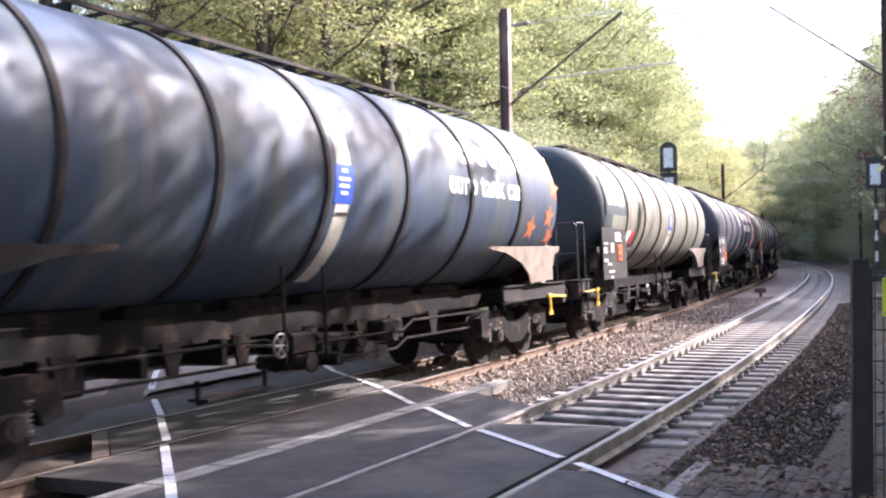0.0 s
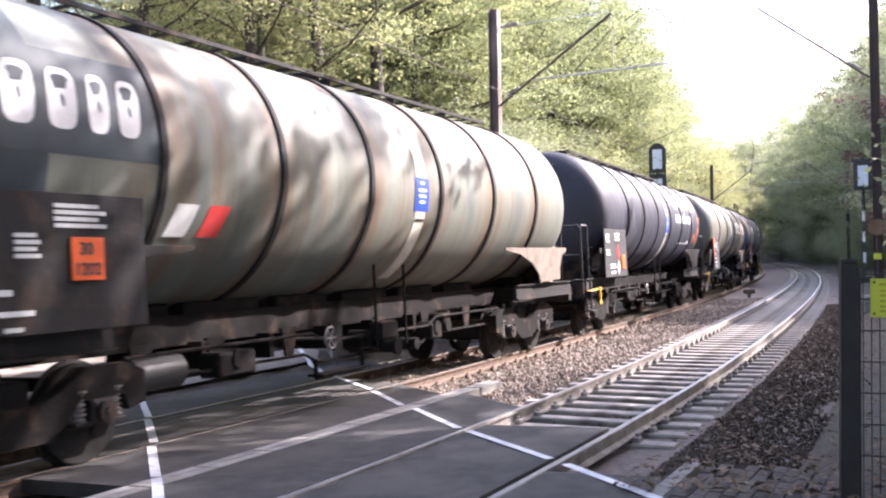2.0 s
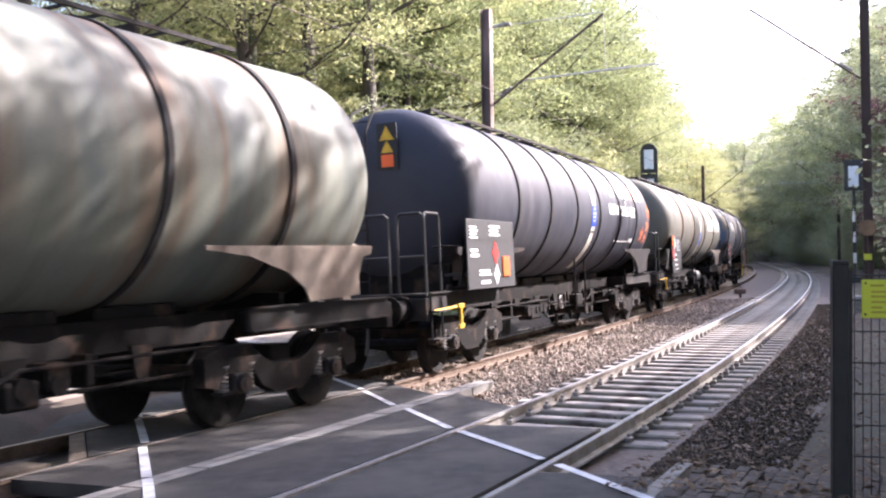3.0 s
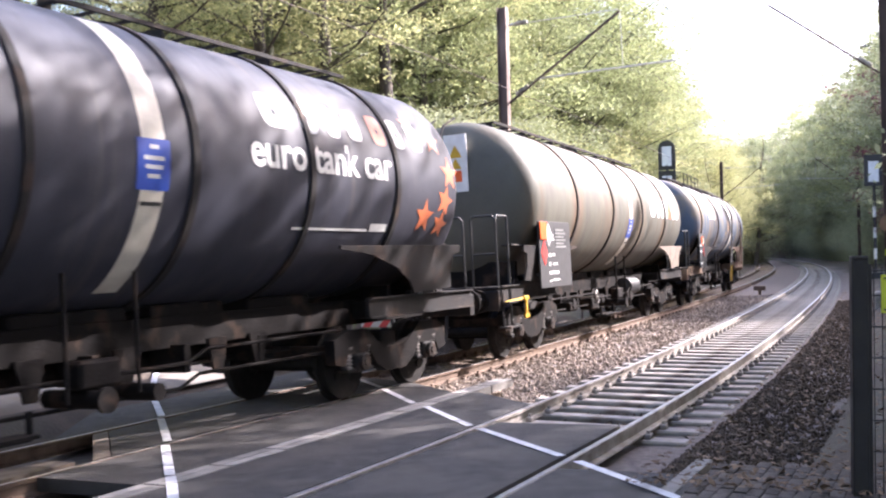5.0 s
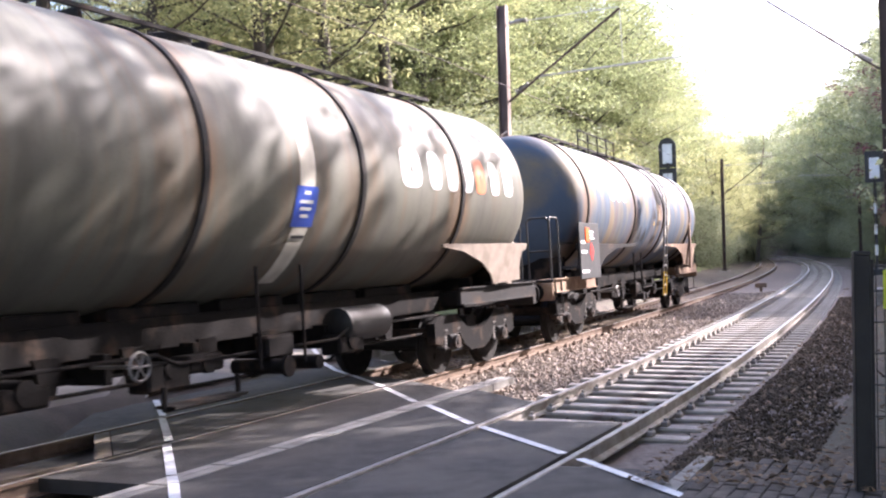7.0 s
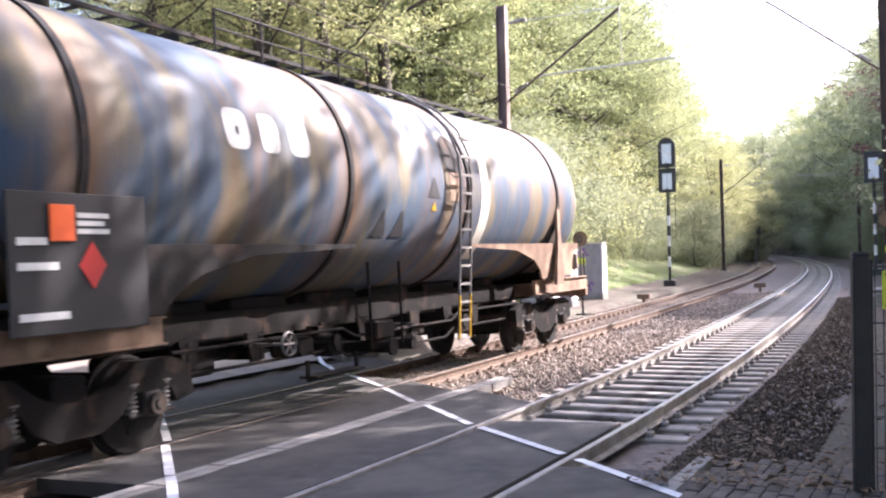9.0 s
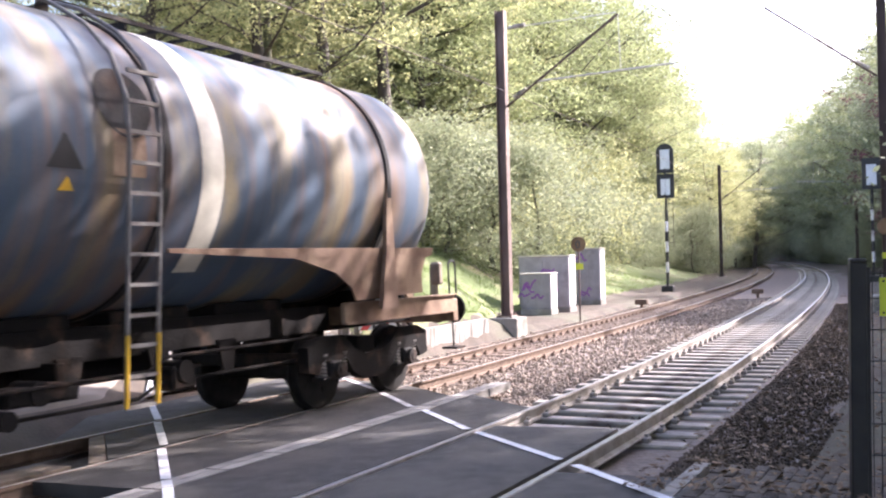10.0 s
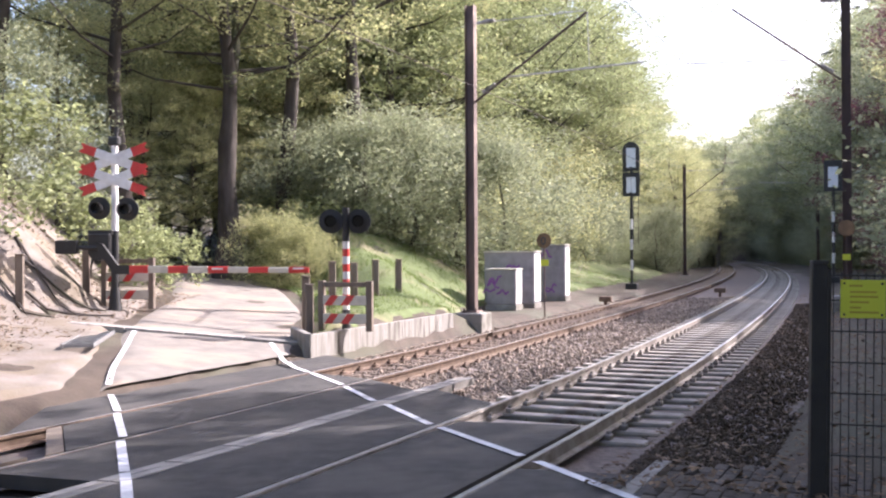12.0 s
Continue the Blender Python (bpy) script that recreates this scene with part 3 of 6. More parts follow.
def painted_line(pts, width, material, name="road_line", lift=0.005):
    bm = bmesh.new()
    P = [Vector(q) for q in pts]
    L, R = [], []
    for i, q in enumerate(P):
        d = (P[min(i + 1, len(P) - 1)] - P[max(i - 1, 0)])
        nrm = Vector((d.y, -d.x, 0)).normalized() * width / 2
        L.append(bm.verts.new(q - nrm + Vector((0, 0, lift))))
        R.append(bm.verts.new(q + nrm + Vector((0, 0, lift))))
    for i in range(len(P) - 1):
        bm.faces.new((L[i], R[i], R[i + 1], L[i + 1]))
    bmesh.ops.recalc_face_normals(bm, faces=bm.faces[:])
    return part(name, bm, material, crossing)


def line_on(so, width=0.088):
    painted_line([spot(s, o, 0.0) for s, o in so], width, M_whiteline)


line_on([(-0.17, -0.82), (1.07, -2.02)])
line_on([(1.09, -2.04), (1.3, -2.25)])
line_on([(1.34, -2.29), (2.56, -3.48)])
line_on([(2.75, -3.62), (4.1, -4.95)])
line_on([(4.3, -5.12), (5.64, -6.45)])
line_on([(1.1, 2.45), (2.62, 0.86)])
line_on([(2.8, 0.66), (4.0, -0.66)])
line_on([(4.15, -0.84), (5.4, -2.0)])
line_on([(5.65, -2.3), (6.95, -3.45)])
line_on([(7.15, -3.6), (8.55, -4.95)])
line_on([(8.7, -5.1), (9.35, -5.75), (10.2, -6.4)])


def gl(x, y, lift=0.02):
    return Vector((x, y, float(level(x, y)) + lift))


# the pale road beyond the tracks and the sandy path up into the wood
def ribbon(name, edge_a, edge_b, nv, nu, material, label, category, lift, rough=((0.012, 2.5),)):
    """A sheet on the ground between two edges, each a run of plan points."""
    def run(e, n):
        e = np.array(e, float)
        d = np.concatenate([[0], np.cumsum(np.hypot(*np.diff(e, axis=0).T))])
        q = np.linspace(0, d[-1], n)
        return np.stack([np.interp(q, d, e[:, 0]), np.interp(q, d, e[:, 1])], 1)
    A, B = run(edge_a, nv), run(edge_b, nv)
    u = np.linspace(0, 1, nu)[None, :, None]
    P = A[:, None, :] * (1 - u) + B[:, None, :] * u
    X, Y = P[..., 0], P[..., 1]
    Z = level(X, Y) + lift
    for a, f in rough:
        Z = Z + bumpy(X, Y, a, f)
    for edge in (np.s_[-1, :], np.s_[:, 0], np.s_[:, -1]) + (() if name == "path" else (np.s_[0, :],)):
        Z[edge] -= 0.14
    me = bpy.data.meshes.new(name)
    fs = [(j * nu + i, j * nu + i + 1, (j + 1) * nu + i + 1, (j + 1) * nu + i) for j in range(nv - 1) for i in range(nu - 1)]
    me.from_pydata(np.stack([X.ravel(), Y.ravel(), Z.ravel()], 1).tolist(), [], fs)
    me.materials.append(material)
    me.polygons.foreach_set("use_smooth", [True] * len(me.polygons))
    return tagged(new(name, me), label=label, kind="structure", category=category)


def plan(s, o):
    q = spot(s, o)
    return (q.x, q.y)


PATH_R = [plan(11.0, -6.55), (-2.75, 18.3), (-2.85, 20), (-3.1, 22), (-3.6, 26), (-5.2, 32), (-8.0, 40), (-12, 50), (-18, 62)]
PATH_L = [plan(5.3, -6.55), (-5.6, 16.5), (-6.3, 19.0), (-6.75, 22), (-7.2, 26), (-8.9, 32), (-11.8, 40), (-15.8, 50), (-22, 62)]
ribbon("path", PATH_L, PATH_R, 130, 16, M_path, "pale sandy path rising into the wood", "path", 0.014)
BANK_L = [plan(-6, -9.5), (-14, 14), (-17, 19), (-18, 22), (-18, 26), (-19, 32), (-21, 40)]
BANK_R = [plan(1.5, -6.7), plan(5.25, -6.75), (-5.65, 16.5), (-6.35, 19.0), (-6.8, 22), (-7.3, 26), (-9.0, 32), (-11.9, 40)]
ribbon("sand_bank", BANK_L, BANK_R, 70, 40, M_sand, "bare sandy bank with roots and dry leaves", "bank", 0.03, ((0.03, 1.3), (0.02, 3.9), (0.012, 9.0)))
for pts in ([(-4.72, 13.95), (-4.95, 14.8), (-5.12, 15.5), (-5.5, 17.2), (-5.94, 19.05)], [(-2.55, 16.75), (-2.85, 17.6), (-3.1, 18.3), (-3.32, 19.05)]):
    painted_line([gl(x, y) for x, y in pts], 0.088, M_whiteline, lift=0.008)
VERGE_A = [(-2.6, 19.6)] + [plan(q, -6.75 - 2.0 * float(smooth01((q - 20) / 5))) for q in (13, 16, 19, 22, 25, 30, 40, 55, 75, 95)]
VERGE_B = [(-3.6, 26.5), (-5.0, 33)] + [plan(q, -26) for q in (32, 40, 55, 75, 95)]
ribbon("grass_verge", VERGE_A, VERGE_B, 120, 40, M_grass_soil, "sunlit grassy slope", "grass", 0.03, ((0.05, 1.4),))

# ---- the goods train ----
PIVOT, WHEEL_R = 5.86, 0.46
TANK_Z, TANK_R = 2.85, 1.52
SIDE = -1   # the side that faces the road


def wheelset_mesh():
    bm = bmesh.new()
    turn = Matrix.Rotation(radians(90), 4, "Z")
    lathe(bm, [(-1.05, 0), (-1.05, 0.07), (-0.82, 0.075), (-0.82, 0.46), (-0.80, 0.465), (-0.71, 0.455), (-0.705, 0.495), (-0.68, 0.495), (-0.675, 0.41), (-0.69, 0.38),
               (-0.7, 0.16), (-0.65, 0.11), (-0.65, 0.085), (0.65, 0.085), (0.65, 0.11), (0.7, 0.16), (0.69, 0.38), (0.675, 0.41), (0.68, 0.495), (0.705, 0.495), (0.71, 0.455),
               (0.80, 0.465), (0.82, 0.46), (0.82, 0.075), (1.05, 0.07), (1.05, 0)], turn, 28)
    for k in range(4):
        for y in (-0.825, 0.825):
            a = k * math.pi / 2
            rod(bm, (0.24 * math.cos(a), y - 0.01, 0.24 * math.sin(a)), (0.24 * math.cos(a), y + 0.01, 0.24 * math.sin(a)), 0.05, seg=8)
    return finish(bm, "wheelset", M_wheel, 40)


def bogie_meshes():
    """The cast frame, and one axle box with its springs."""
    bm = bmesh.new()
    for y in (-1.0, 1.0):
        prism(bm, [(-1.48, 0.5), (-1.48, 0.8), (-1.2, 0.9), (-0.7, 0.9), (-0.45, 0.72), (-0.2, 0.62), (0.2, 0.62), (0.45, 0.72), (0.7, 0.9), (1.2, 0.9), (1.48, 0.8), (1.48, 0.5),
                   (1.26, 0.45), (1.18, 0.6), (0.64, 0.6), (0.5, 0.42), (0.25, 0.3), (-0.25, 0.3), (-0.5, 0.42), (-0.64, 0.6), (-1.18, 0.6), (-1.26, 0.45)], 0.15, Matrix.Translation((0, y, 0)))
    box(bm, (0, 0, 0.72), (0.4, 1.95, 0.24), 0.02)
    rod(bm, (0, 0, 0.8), (0, 0, 0.98), 0.25, seg=16)
    for x in (-1.35, 1.35):
        box(bm, (x, 0, 0.66), (0.1, 2.05, 0.14), 0.01)
    for x in (-0.45, 0.45):
        pipe(bm, [(x, -0.75, 0.62), (x, -0.75, 0.4), (x * 0.9, -0.4, 0.33), (x * 0.9, 0.4, 0.33), (x, 0.75, 0.4), (x, 0.75, 0.62)], 0.025, 6)
    frame_me = finish(bm, "bogie_frame", M_black, 35)
    bm = bmesh.new()
    box(bm, (0, 0, 0), (0.26, 0.22, 0.24), 0.03)
    rod(bm, (0, -0.17, 0), (0, 0.1, 0), 0.105, seg=14)
    rod(bm, (0, -0.185, 0), (0, -0.17, 0), 0.05, seg=8)
    box(bm, (0, 0, -0.09), (0.62, 0.17, 0.04), 0.01)
    axle = finish(bm, "axle_box", M_frame_steel, 35)
    bm = bmesh.new()
    prof = []
    for k in range(6):
        prof += [(-0.07 + k * 0.045, 0.05), (-0.06 + k * 0.045, 0.078), (-0.045 + k * 0.045, 0.078), (-0.035 + k * 0.045, 0.05)]
    lathe(bm, [(-0.07, 0.0)] + prof + [(0.19, 0.09), (0.21, 0.09), (0.21, 0.0)], Matrix.Rotation(radians(-90), 4, "Y"), 12)
    # springs wear the paler ladder steel, which paints in their highlights
    return frame_me, axle, finish(bm, "spring", M_ladder, 35)


WHEELSET = wheelset_mesh()
BOGIE_FRAME, AXLE_BOX, SPRING = bogie_meshes()
rolling = []    # every wheelset, to be turned with the train


def add_bogie(wagon, x):
    b = new("bogie", BOGIE_FRAME)
    b.parent = wagon
    b.matrix_basis = pose(x, 0, 0)
    for a in (-0.9, 0.9):
        w = new("wheelset", WHEELSET)
        w.parent = b
        w.matrix_basis = pose(a, 0, WHEEL_R)
        rolling.append((w, a))
        for y in (-1.0, 1.0):
            j = new("axle_box", AXLE_BOX)
            j.parent = b
            j.matrix_basis = pose(a, y, WHEEL_R + 0.02, 0, 0, 0 if y < 0 else 180)
            for dx in (-0.22, 0.22):
                j = new("spring", SPRING)
                j.parent = b
                j.matrix_basis = pose(a + dx, y, WHEEL_R + 0.02)


def shell_point(x, ang, r=TANK_R, lift=0.0):
    """On the barrel: ang degrees up from the middle of the side that faces the road."""
    a = radians(ang)
    return Vector((x, SIDE * (r + lift) * math.cos(a), TANK_Z + (r + lift) * math.sin(a)))


def curved_patch(bm, x0, x1, a0, a1, lift=0.006, nx=2, na=8, r=TANK_R, slant=0.0):
    grid = [[bm.verts.new(shell_point(x0 + (x1 - x0) * i / nx + slant * j / na, a0 + (a1 - a0) * j / na, r, lift)) for j in range(na + 1)] for i in range(nx + 1)]
    for i in range(nx):
        for j in range(na):
            bm.faces.new((grid[i][j], grid[i + 1][j], grid[i + 1][j + 1], grid[i][j + 1]))
    return bm


def curved_letters(wagon, text, size, x0, ang, material, name="lettering", bold=0.0, label=""):
    me = letters(text, size, 0.002, bold)
    me.name = name
    r = TANK_R + 0.008
    for v in me.vertices:
        v.co = shell_point(x0 + v.co.x, ang + math.degrees(v.co.z / r), TANK_R, 0.008 - v.co.y * 0.3)
    me.materials.append(material)
    ob = new(name, me)
    ob.parent = wagon
    if label:
        ob["label"] = label


def curved_marks(wagon, marks, material, name, label=""):
    """Plain shapes on the barrel: (x, ang, width, height in degrees, slant); tall ones are rounded rings."""
    for x, a, w, h, sl in marks:
        if h < 8:
            part(name, curved_patch(bmesh.new(), x, x + w, a, a + h, 0.007, 2, 5, TANK_R, sl), material, wagon, label, smooth=60)
            continue
        bm = bmesh.new()
        rim, hole = [], []
        for k in range(28):
            q = 2 * math.pi * k / 28
            c, d = math.cos(q), math.sin(q)
            e = 0.55
            u, v = math.copysign(abs(c) ** e, c), math.copysign(abs(d) ** e, d)
            rim.append(bm.verts.new(shell_point(x + w * (0.5 + 0.5 * u) + sl * v, a + h * (0.5 + 0.5 * v), TANK_R, 0.007)))
            hole.append(bm.verts.new(shell_point(x + w * (0.5 + 0.07 * c), a + h * (0.45 + 0.11 * d), TANK_R, 0.007)))
        for k in range(28):
            bm.faces.new((rim[k], rim[(k + 1) % 28], hole[(k + 1) % 28], hole[k]))
        part(name, bm, material, wagon, label, smooth=60)


def star(wagon, x, ang, size, turn):
    bm = bmesh.new()
    vs = []
    for k in range(10):
        q = radians(36 * k + turn)
        rr = size * (1.0 if k % 2 == 0 else 0.42)
        vs.append(bm.verts.new(shell_point(x + rr * math.sin(q), ang + math.degrees(rr * math.cos(q) / TANK_R), TANK_R, 0.008)))
    c = bm.verts.new(shell_point(x, ang, TANK_R, 0.009))
    for k in range(10):
        bm.faces.new((c, vs[k], vs[(k + 1) % 10]))
    part("star", bm, M_star, wagon, "faded orange star")


def tank_wagon(label, paint, rings, frame_mat, saddle_mat, half=7.62, front=7.0, end_paint=None, saddle=(4.05, 4.75, 5.95, 7.05), ring_w=0.045):
    w = thing("tank_wagon", label=label, category="tank wagon", group="wagons of the goods train")
    axis = Matrix.Translation((0, 0, TANK_Z))
    lip = min(half - 0.24, saddle[3] + 0.2)
    bm = bmesh.new()
    dish = [(0.0, 0.0), (0.015, 0.35), (0.06, 0.74), (0.13, 1.04), (0.22, 1.25), (0.34, 1.41), (0.46, 1.49), (0.58, TANK_R)]
    n_mid = 24
    mid = [(-front + 0.58 + (front + half - 1.16) * k / n_mid, TANK_R) for k in range(1, n_mid)]
    lathe(bm, [(-front + a, r) for a, r in dish] + mid + [(half - a, r) for a, r in dish[::-1]], axis, 72)
    mats = [paint, end_paint or paint]
    for f in bm.faces:
        if f.calc_center_median().x < -front + 0.9:
            f.material_index = 1
    part("tank_barrel", bm, mats, w, smooth=50)
    for x in rings:
        bm = bmesh.new()
        lathe(bm, [(x - ring_w, TANK_R - 0.004), (x - ring_w, TANK_R + 0.028), (x + ring_w, TANK_R + 0.028), (x + ring_w, TANK_R - 0.004)], axis, 72)
        part("hoop", bm, M_frame_steel, w, "dark steel hoop round the barrel", smooth=50)
    # underframe
    for y in (-0.5, 0.5):
        bm = bmesh.new()
        box(bm, (0, y, 1.1), (15.6, 0.12, 0.34), 0.01)
        part("sill", bm, M_black, w)
    for e in (-1, 1):
        bm = bmesh.new()
        box(bm, (e * 7.98, 0, 1.06), (0.16, 2.5, 0.34), 0.015)
        part("buffer_beam", bm, frame_mat, w)
        bm = bmesh.new()
        box(bm, (e * 6.9, -0.98, 1.2), (2.1, 0.12, 0.2), 0.01)
        box(bm, (e * 6.9, 0.98, 1.2), (2.1, 0.12, 0.2), 0.01)
        box(bm, (e * PIVOT, 0, 1.12), (0.5, 2.0, 0.24), 0.02)
        part("end_frame", bm, frame_mat, w)
        for y in (-0.875, 0.875):
            bm = bmesh.new()
            rod(bm, (e * 8.06, y, 1.06), (e * 8.4, y, 1.06), 0.14, seg=18)
            rod(bm, (e * 8.06, y, 1.06), (e * 8.12, y, 1.06), 0.2, seg=18)
            rod(bm, (e * 8.36, y, 1.06), (e * 8.6, y, 1.06), 0.105, seg=16)
            lathe(bm, [(0.0, 0.0), (0.0, 0.17), (0.02, 0.225), (0.05, 0.22), (0.08, 0.0)], Matrix.Translation((e * 8.64, y, 1.06)) @ Matrix.Rotation(0 if e < 0 else math.pi, 4, "Z"), 24)
            part("buffer", bm, M_black, w)
        bm = bmesh.new()
        rod(bm, (e * 8.05, 0, 1.0), (e * 8.5, 0, 0.95), 0.05, seg=8)
        pipe(bm, [(e * 8.4, -0.1, 0.96), (e * 8.62, -0.1, 0.78), (e * 8.62, 0.1, 0.78), (e * 8.4, 0.1, 0.96)], 0.03, 6)
        part("screw_coupling", bm, M_black, w)
        for y in (-0.35, 0.35):
            bm = bmesh.new()
            pipe(bm, [(e * 8.07, y, 0.95), (e * 8.2, y, 0.85), (e * 8.25, y, 0.55), (e * 8.3, y, 0.42)], 0.028, 6)
            part("brake_hose", bm, M_matt_black, w)
        # saddles: a bellied plate along each side, with its web over the bogie
        for y in (-1, 1):
            bm = bmesh.new()
            m = Matrix.Translation((0, y * 1.17, 0)) @ Matrix.Rotation(radians(-y * 8), 4, "X")
            sa, sc, sb, sd = saddle
            prism(bm, [(e * q, z) for q, z in ((sa, 1.99), (lip, 2.0), (lip - 0.02, 1.9), (sd, 1.86), (sd - 0.07, 1.62), (sd, 1.38), (sb, 1.34), (sb - 0.12, 1.5), (sb - 0.5, 1.7), (sc, 1.88), (sa, 1.95))][::1 if e > 0 else -1], 0.03, m)
            part("saddle_plate", bm, saddle_mat if e > 0 else M_frame_steel, w, "sloping saddle plate")
            bm = box(bmesh.new(), (e * (sb + sd) / 2, y * 1.16, 1.19), (0.72, 0.1, 0.34), 0.015)
            part("bracket_box", bm, M_frame_steel, w)
            if y < 0 and e > 0:
                for k, wd in enumerate((0.3, 0.26, 0.34)):
                    part("small_print", box(bmesh.new(), (sd - 0.5, -1.235 + 0.012 * k, 1.74 - 0.06 * k), (wd, 0.012, 0.03), 0, None), M_bar, w)
                for k in range(4):
                    part("small_print", box(bmesh.new(), ((sb + sd) / 2 - 0.1, -1.215, 1.3 - 0.055 * k), (0.11, 0.008, 0.035)), M_bar, w)
            bm = prism(bmesh.new(), [(e * (sd - 0.18), 1.4), (e * sd, 1.4), (e * (sd + 0.21), 1.05), (e * (sd + 0.03), 1.05)], 0.04, Matrix.Translation((0, y * 1.18, 0)))
            part("strut", bm, saddle_mat if e > 0 else M_frame_steel, w)
            bm = box(bmesh.new(), (e * 6.45, y * 1.22, 1.17), (3.0, 0.07, 0.26), 0.012)
            box(bm, (e * 6.45, y * 1.25, 1.295), (3.0, 0.1, 0.02))
            box(bm, (e * 6.45, y * 1.25, 1.045), (3.0, 0.1, 0.02))
            part("solebar", bm, saddle_mat if saddle_mat is M_rustframe else M_frame_steel, w)
            bm = bmesh.new()
            box(bm, (e * (sa + lip) / 2, y * 1.14, 2.0), (lip - sa, 0.2, 0.035), 0.01)
            part("saddle_ledge", bm, saddle_mat if e > 0 else M_frame_steel, w)
        bm = bmesh.new()
        box(bm, (e * 6.7, 0, 1.45), (0.12, 2.2, 0.55), 0.01)
        box(bm, (e * 5.9, 0, 1.3), (0.1, 2.0, 0.3), 0.01)
        part("saddle_web", bm, M_black, w)
    for x in (-PIVOT, PIVOT):
        add_bogie(w, x)
    # top walkway with low rails
    bm = bmesh.new()
    for y in (-0.32, 0.32):
        box(bm, (0.3, y, TANK_Z + TANK_R + 0.1), (11.5, 0.04, 0.05))
    for k in range(24):
        box(bm, (-5.3 + k * 0.487, 0, TANK_Z + TANK_R + 0.11), (0.05, 0.66, 0.03))
        if k % 4 == 0:
            box(bm, (-5.3 + k * 0.487, 0, TANK_Z + TANK_R + 0.04), (0.05, 0.5, 0.12))
    part("roof_walkway", bm, M_frame_steel, w, "dark steel walkway grating")
    bm = bmesh.new()
    lathe(bm, [(0.0, 0.0), (0.0, 0.3), (0.14, 0.3), (0.16, 0.26), (0.16, 0.0)], Matrix.Translation((0.1, 0, TANK_Z + TANK_R - 0.03)) @ Matrix.Rotation(radians(-90), 4, "Y"), 24)
    part("manhole_cover", bm, M_frame_steel, w)
    return w


def end_platform(w, e=-1, tall=True):
    bm = bmesh.new()
    box(bm, (e * 7.72, 0, 1.27), (0.62, 2.5, 0.05), 0.01)
    part("end_platform", bm, M_frame_steel, w)
    for y0, y1 in ((-1.2, -0.75), (-0.6, 0.1), (0.3, 1.2)):
        bm = bmesh.new()
        x = e * 7.9
        pipe(bm, [(x, y0, 1.25), (x, y0, 2.44), (x, y0 + 0.06, 2.5), (x, y1 - 0.06, 2.5), (x, y1, 2.44), (x, y1, 1.25)], 0.022, 8)
        rod(bm, (x, y0, 1.85), (x, y1, 1.85), 0.018, seg=6)
        part("handrail", bm, M_matt_black, w, "black tubular handrail")
    bm = bmesh.new()
    pipe(bm, [(e * 7.95, -1.22, 1.25), (e * 7.95, -1.22, 2.43), (e * 7.9, -1.22, 2.5), (e * 7.45, -1.22, 2.5), (e * 7.4, -1.22, 2.43), (e * 7.4, -1.22, 1.25)], 0.022, 8)
    part("handrail", bm, M_matt_black, w)
    for y in (-1.28,):
        bm = bmesh.new()
        for xx in (e * 7.55, e * 7.95):
            rod(bm, (xx, y, 0.58), (xx, y, 1.25), 0.018, seg=6)
        for z in (0.6, 1.02):
            box(bm, (e * 7.75, y - 0.03, z), (0.46, 0.2, 0.03), 0.005)
        part("foot_step", bm, M_frame_steel, w, "dark steel shunter's step")
    bm = bmesh.new()
    for y in (-0.62, -0.22):
        pipe(bm, [(e * 7.12, y + 0.78, 1.3), (e * 7.12, y + 0.78, 3.4), (e * 7.02, y + 0.78, 3.95), (e * 6.75, y + 0.78, 4.3), (e * 6.2, y + 0.78, 4.5)], 0.02, 6)
    z = 1.5
    while z < 3.2:
        rod(bm, (e * 7.12, 0.16, z), (e * 7.12, 0.56, z), 0.014, seg=6)
        z += 0.28
    rod(bm, (e * 7.07, 0.16, 3.7), (e * 7.07, 0.56, 3.7), 0.014, seg=6)
    rod(bm, (e * 6.9, 0.16, 4.13), (e * 6.9, 0.56, 4.13), 0.014, seg=6)
    part("end_ladder", bm, M_frame_steel, w, "narrow dark ladder on the domed end")


def flat_marks(w, items, x0, z0, y, parent):
    """Raised plates on a flat board: (x, z, width, height, material, name)."""
    for x, z, wd, ht, m, nm in items:
        rows = max(1, int(ht / 0.055))
        for k in range(rows):
            h = ht / rows
            cut = wd * (1.0 if k % 2 == 0 else 0.85)
            part(nm, box(bmesh.new(), (x0 + x + cut / 2, y, z0 + z + (k + 0.5) * h), (cut, 0.008, h * 0.62)), m, parent)


def diamond(w, x, z, r, y, m, parent):
    bm = bmesh.new()
    prism(bm, [(x - r * 0.75, z), (x, z - r), (x + r * 0.75, z), (x, z + r)], 0.008, Matrix.Translation((0, y, 0)))
    part("hazard_label", bm, m, parent)


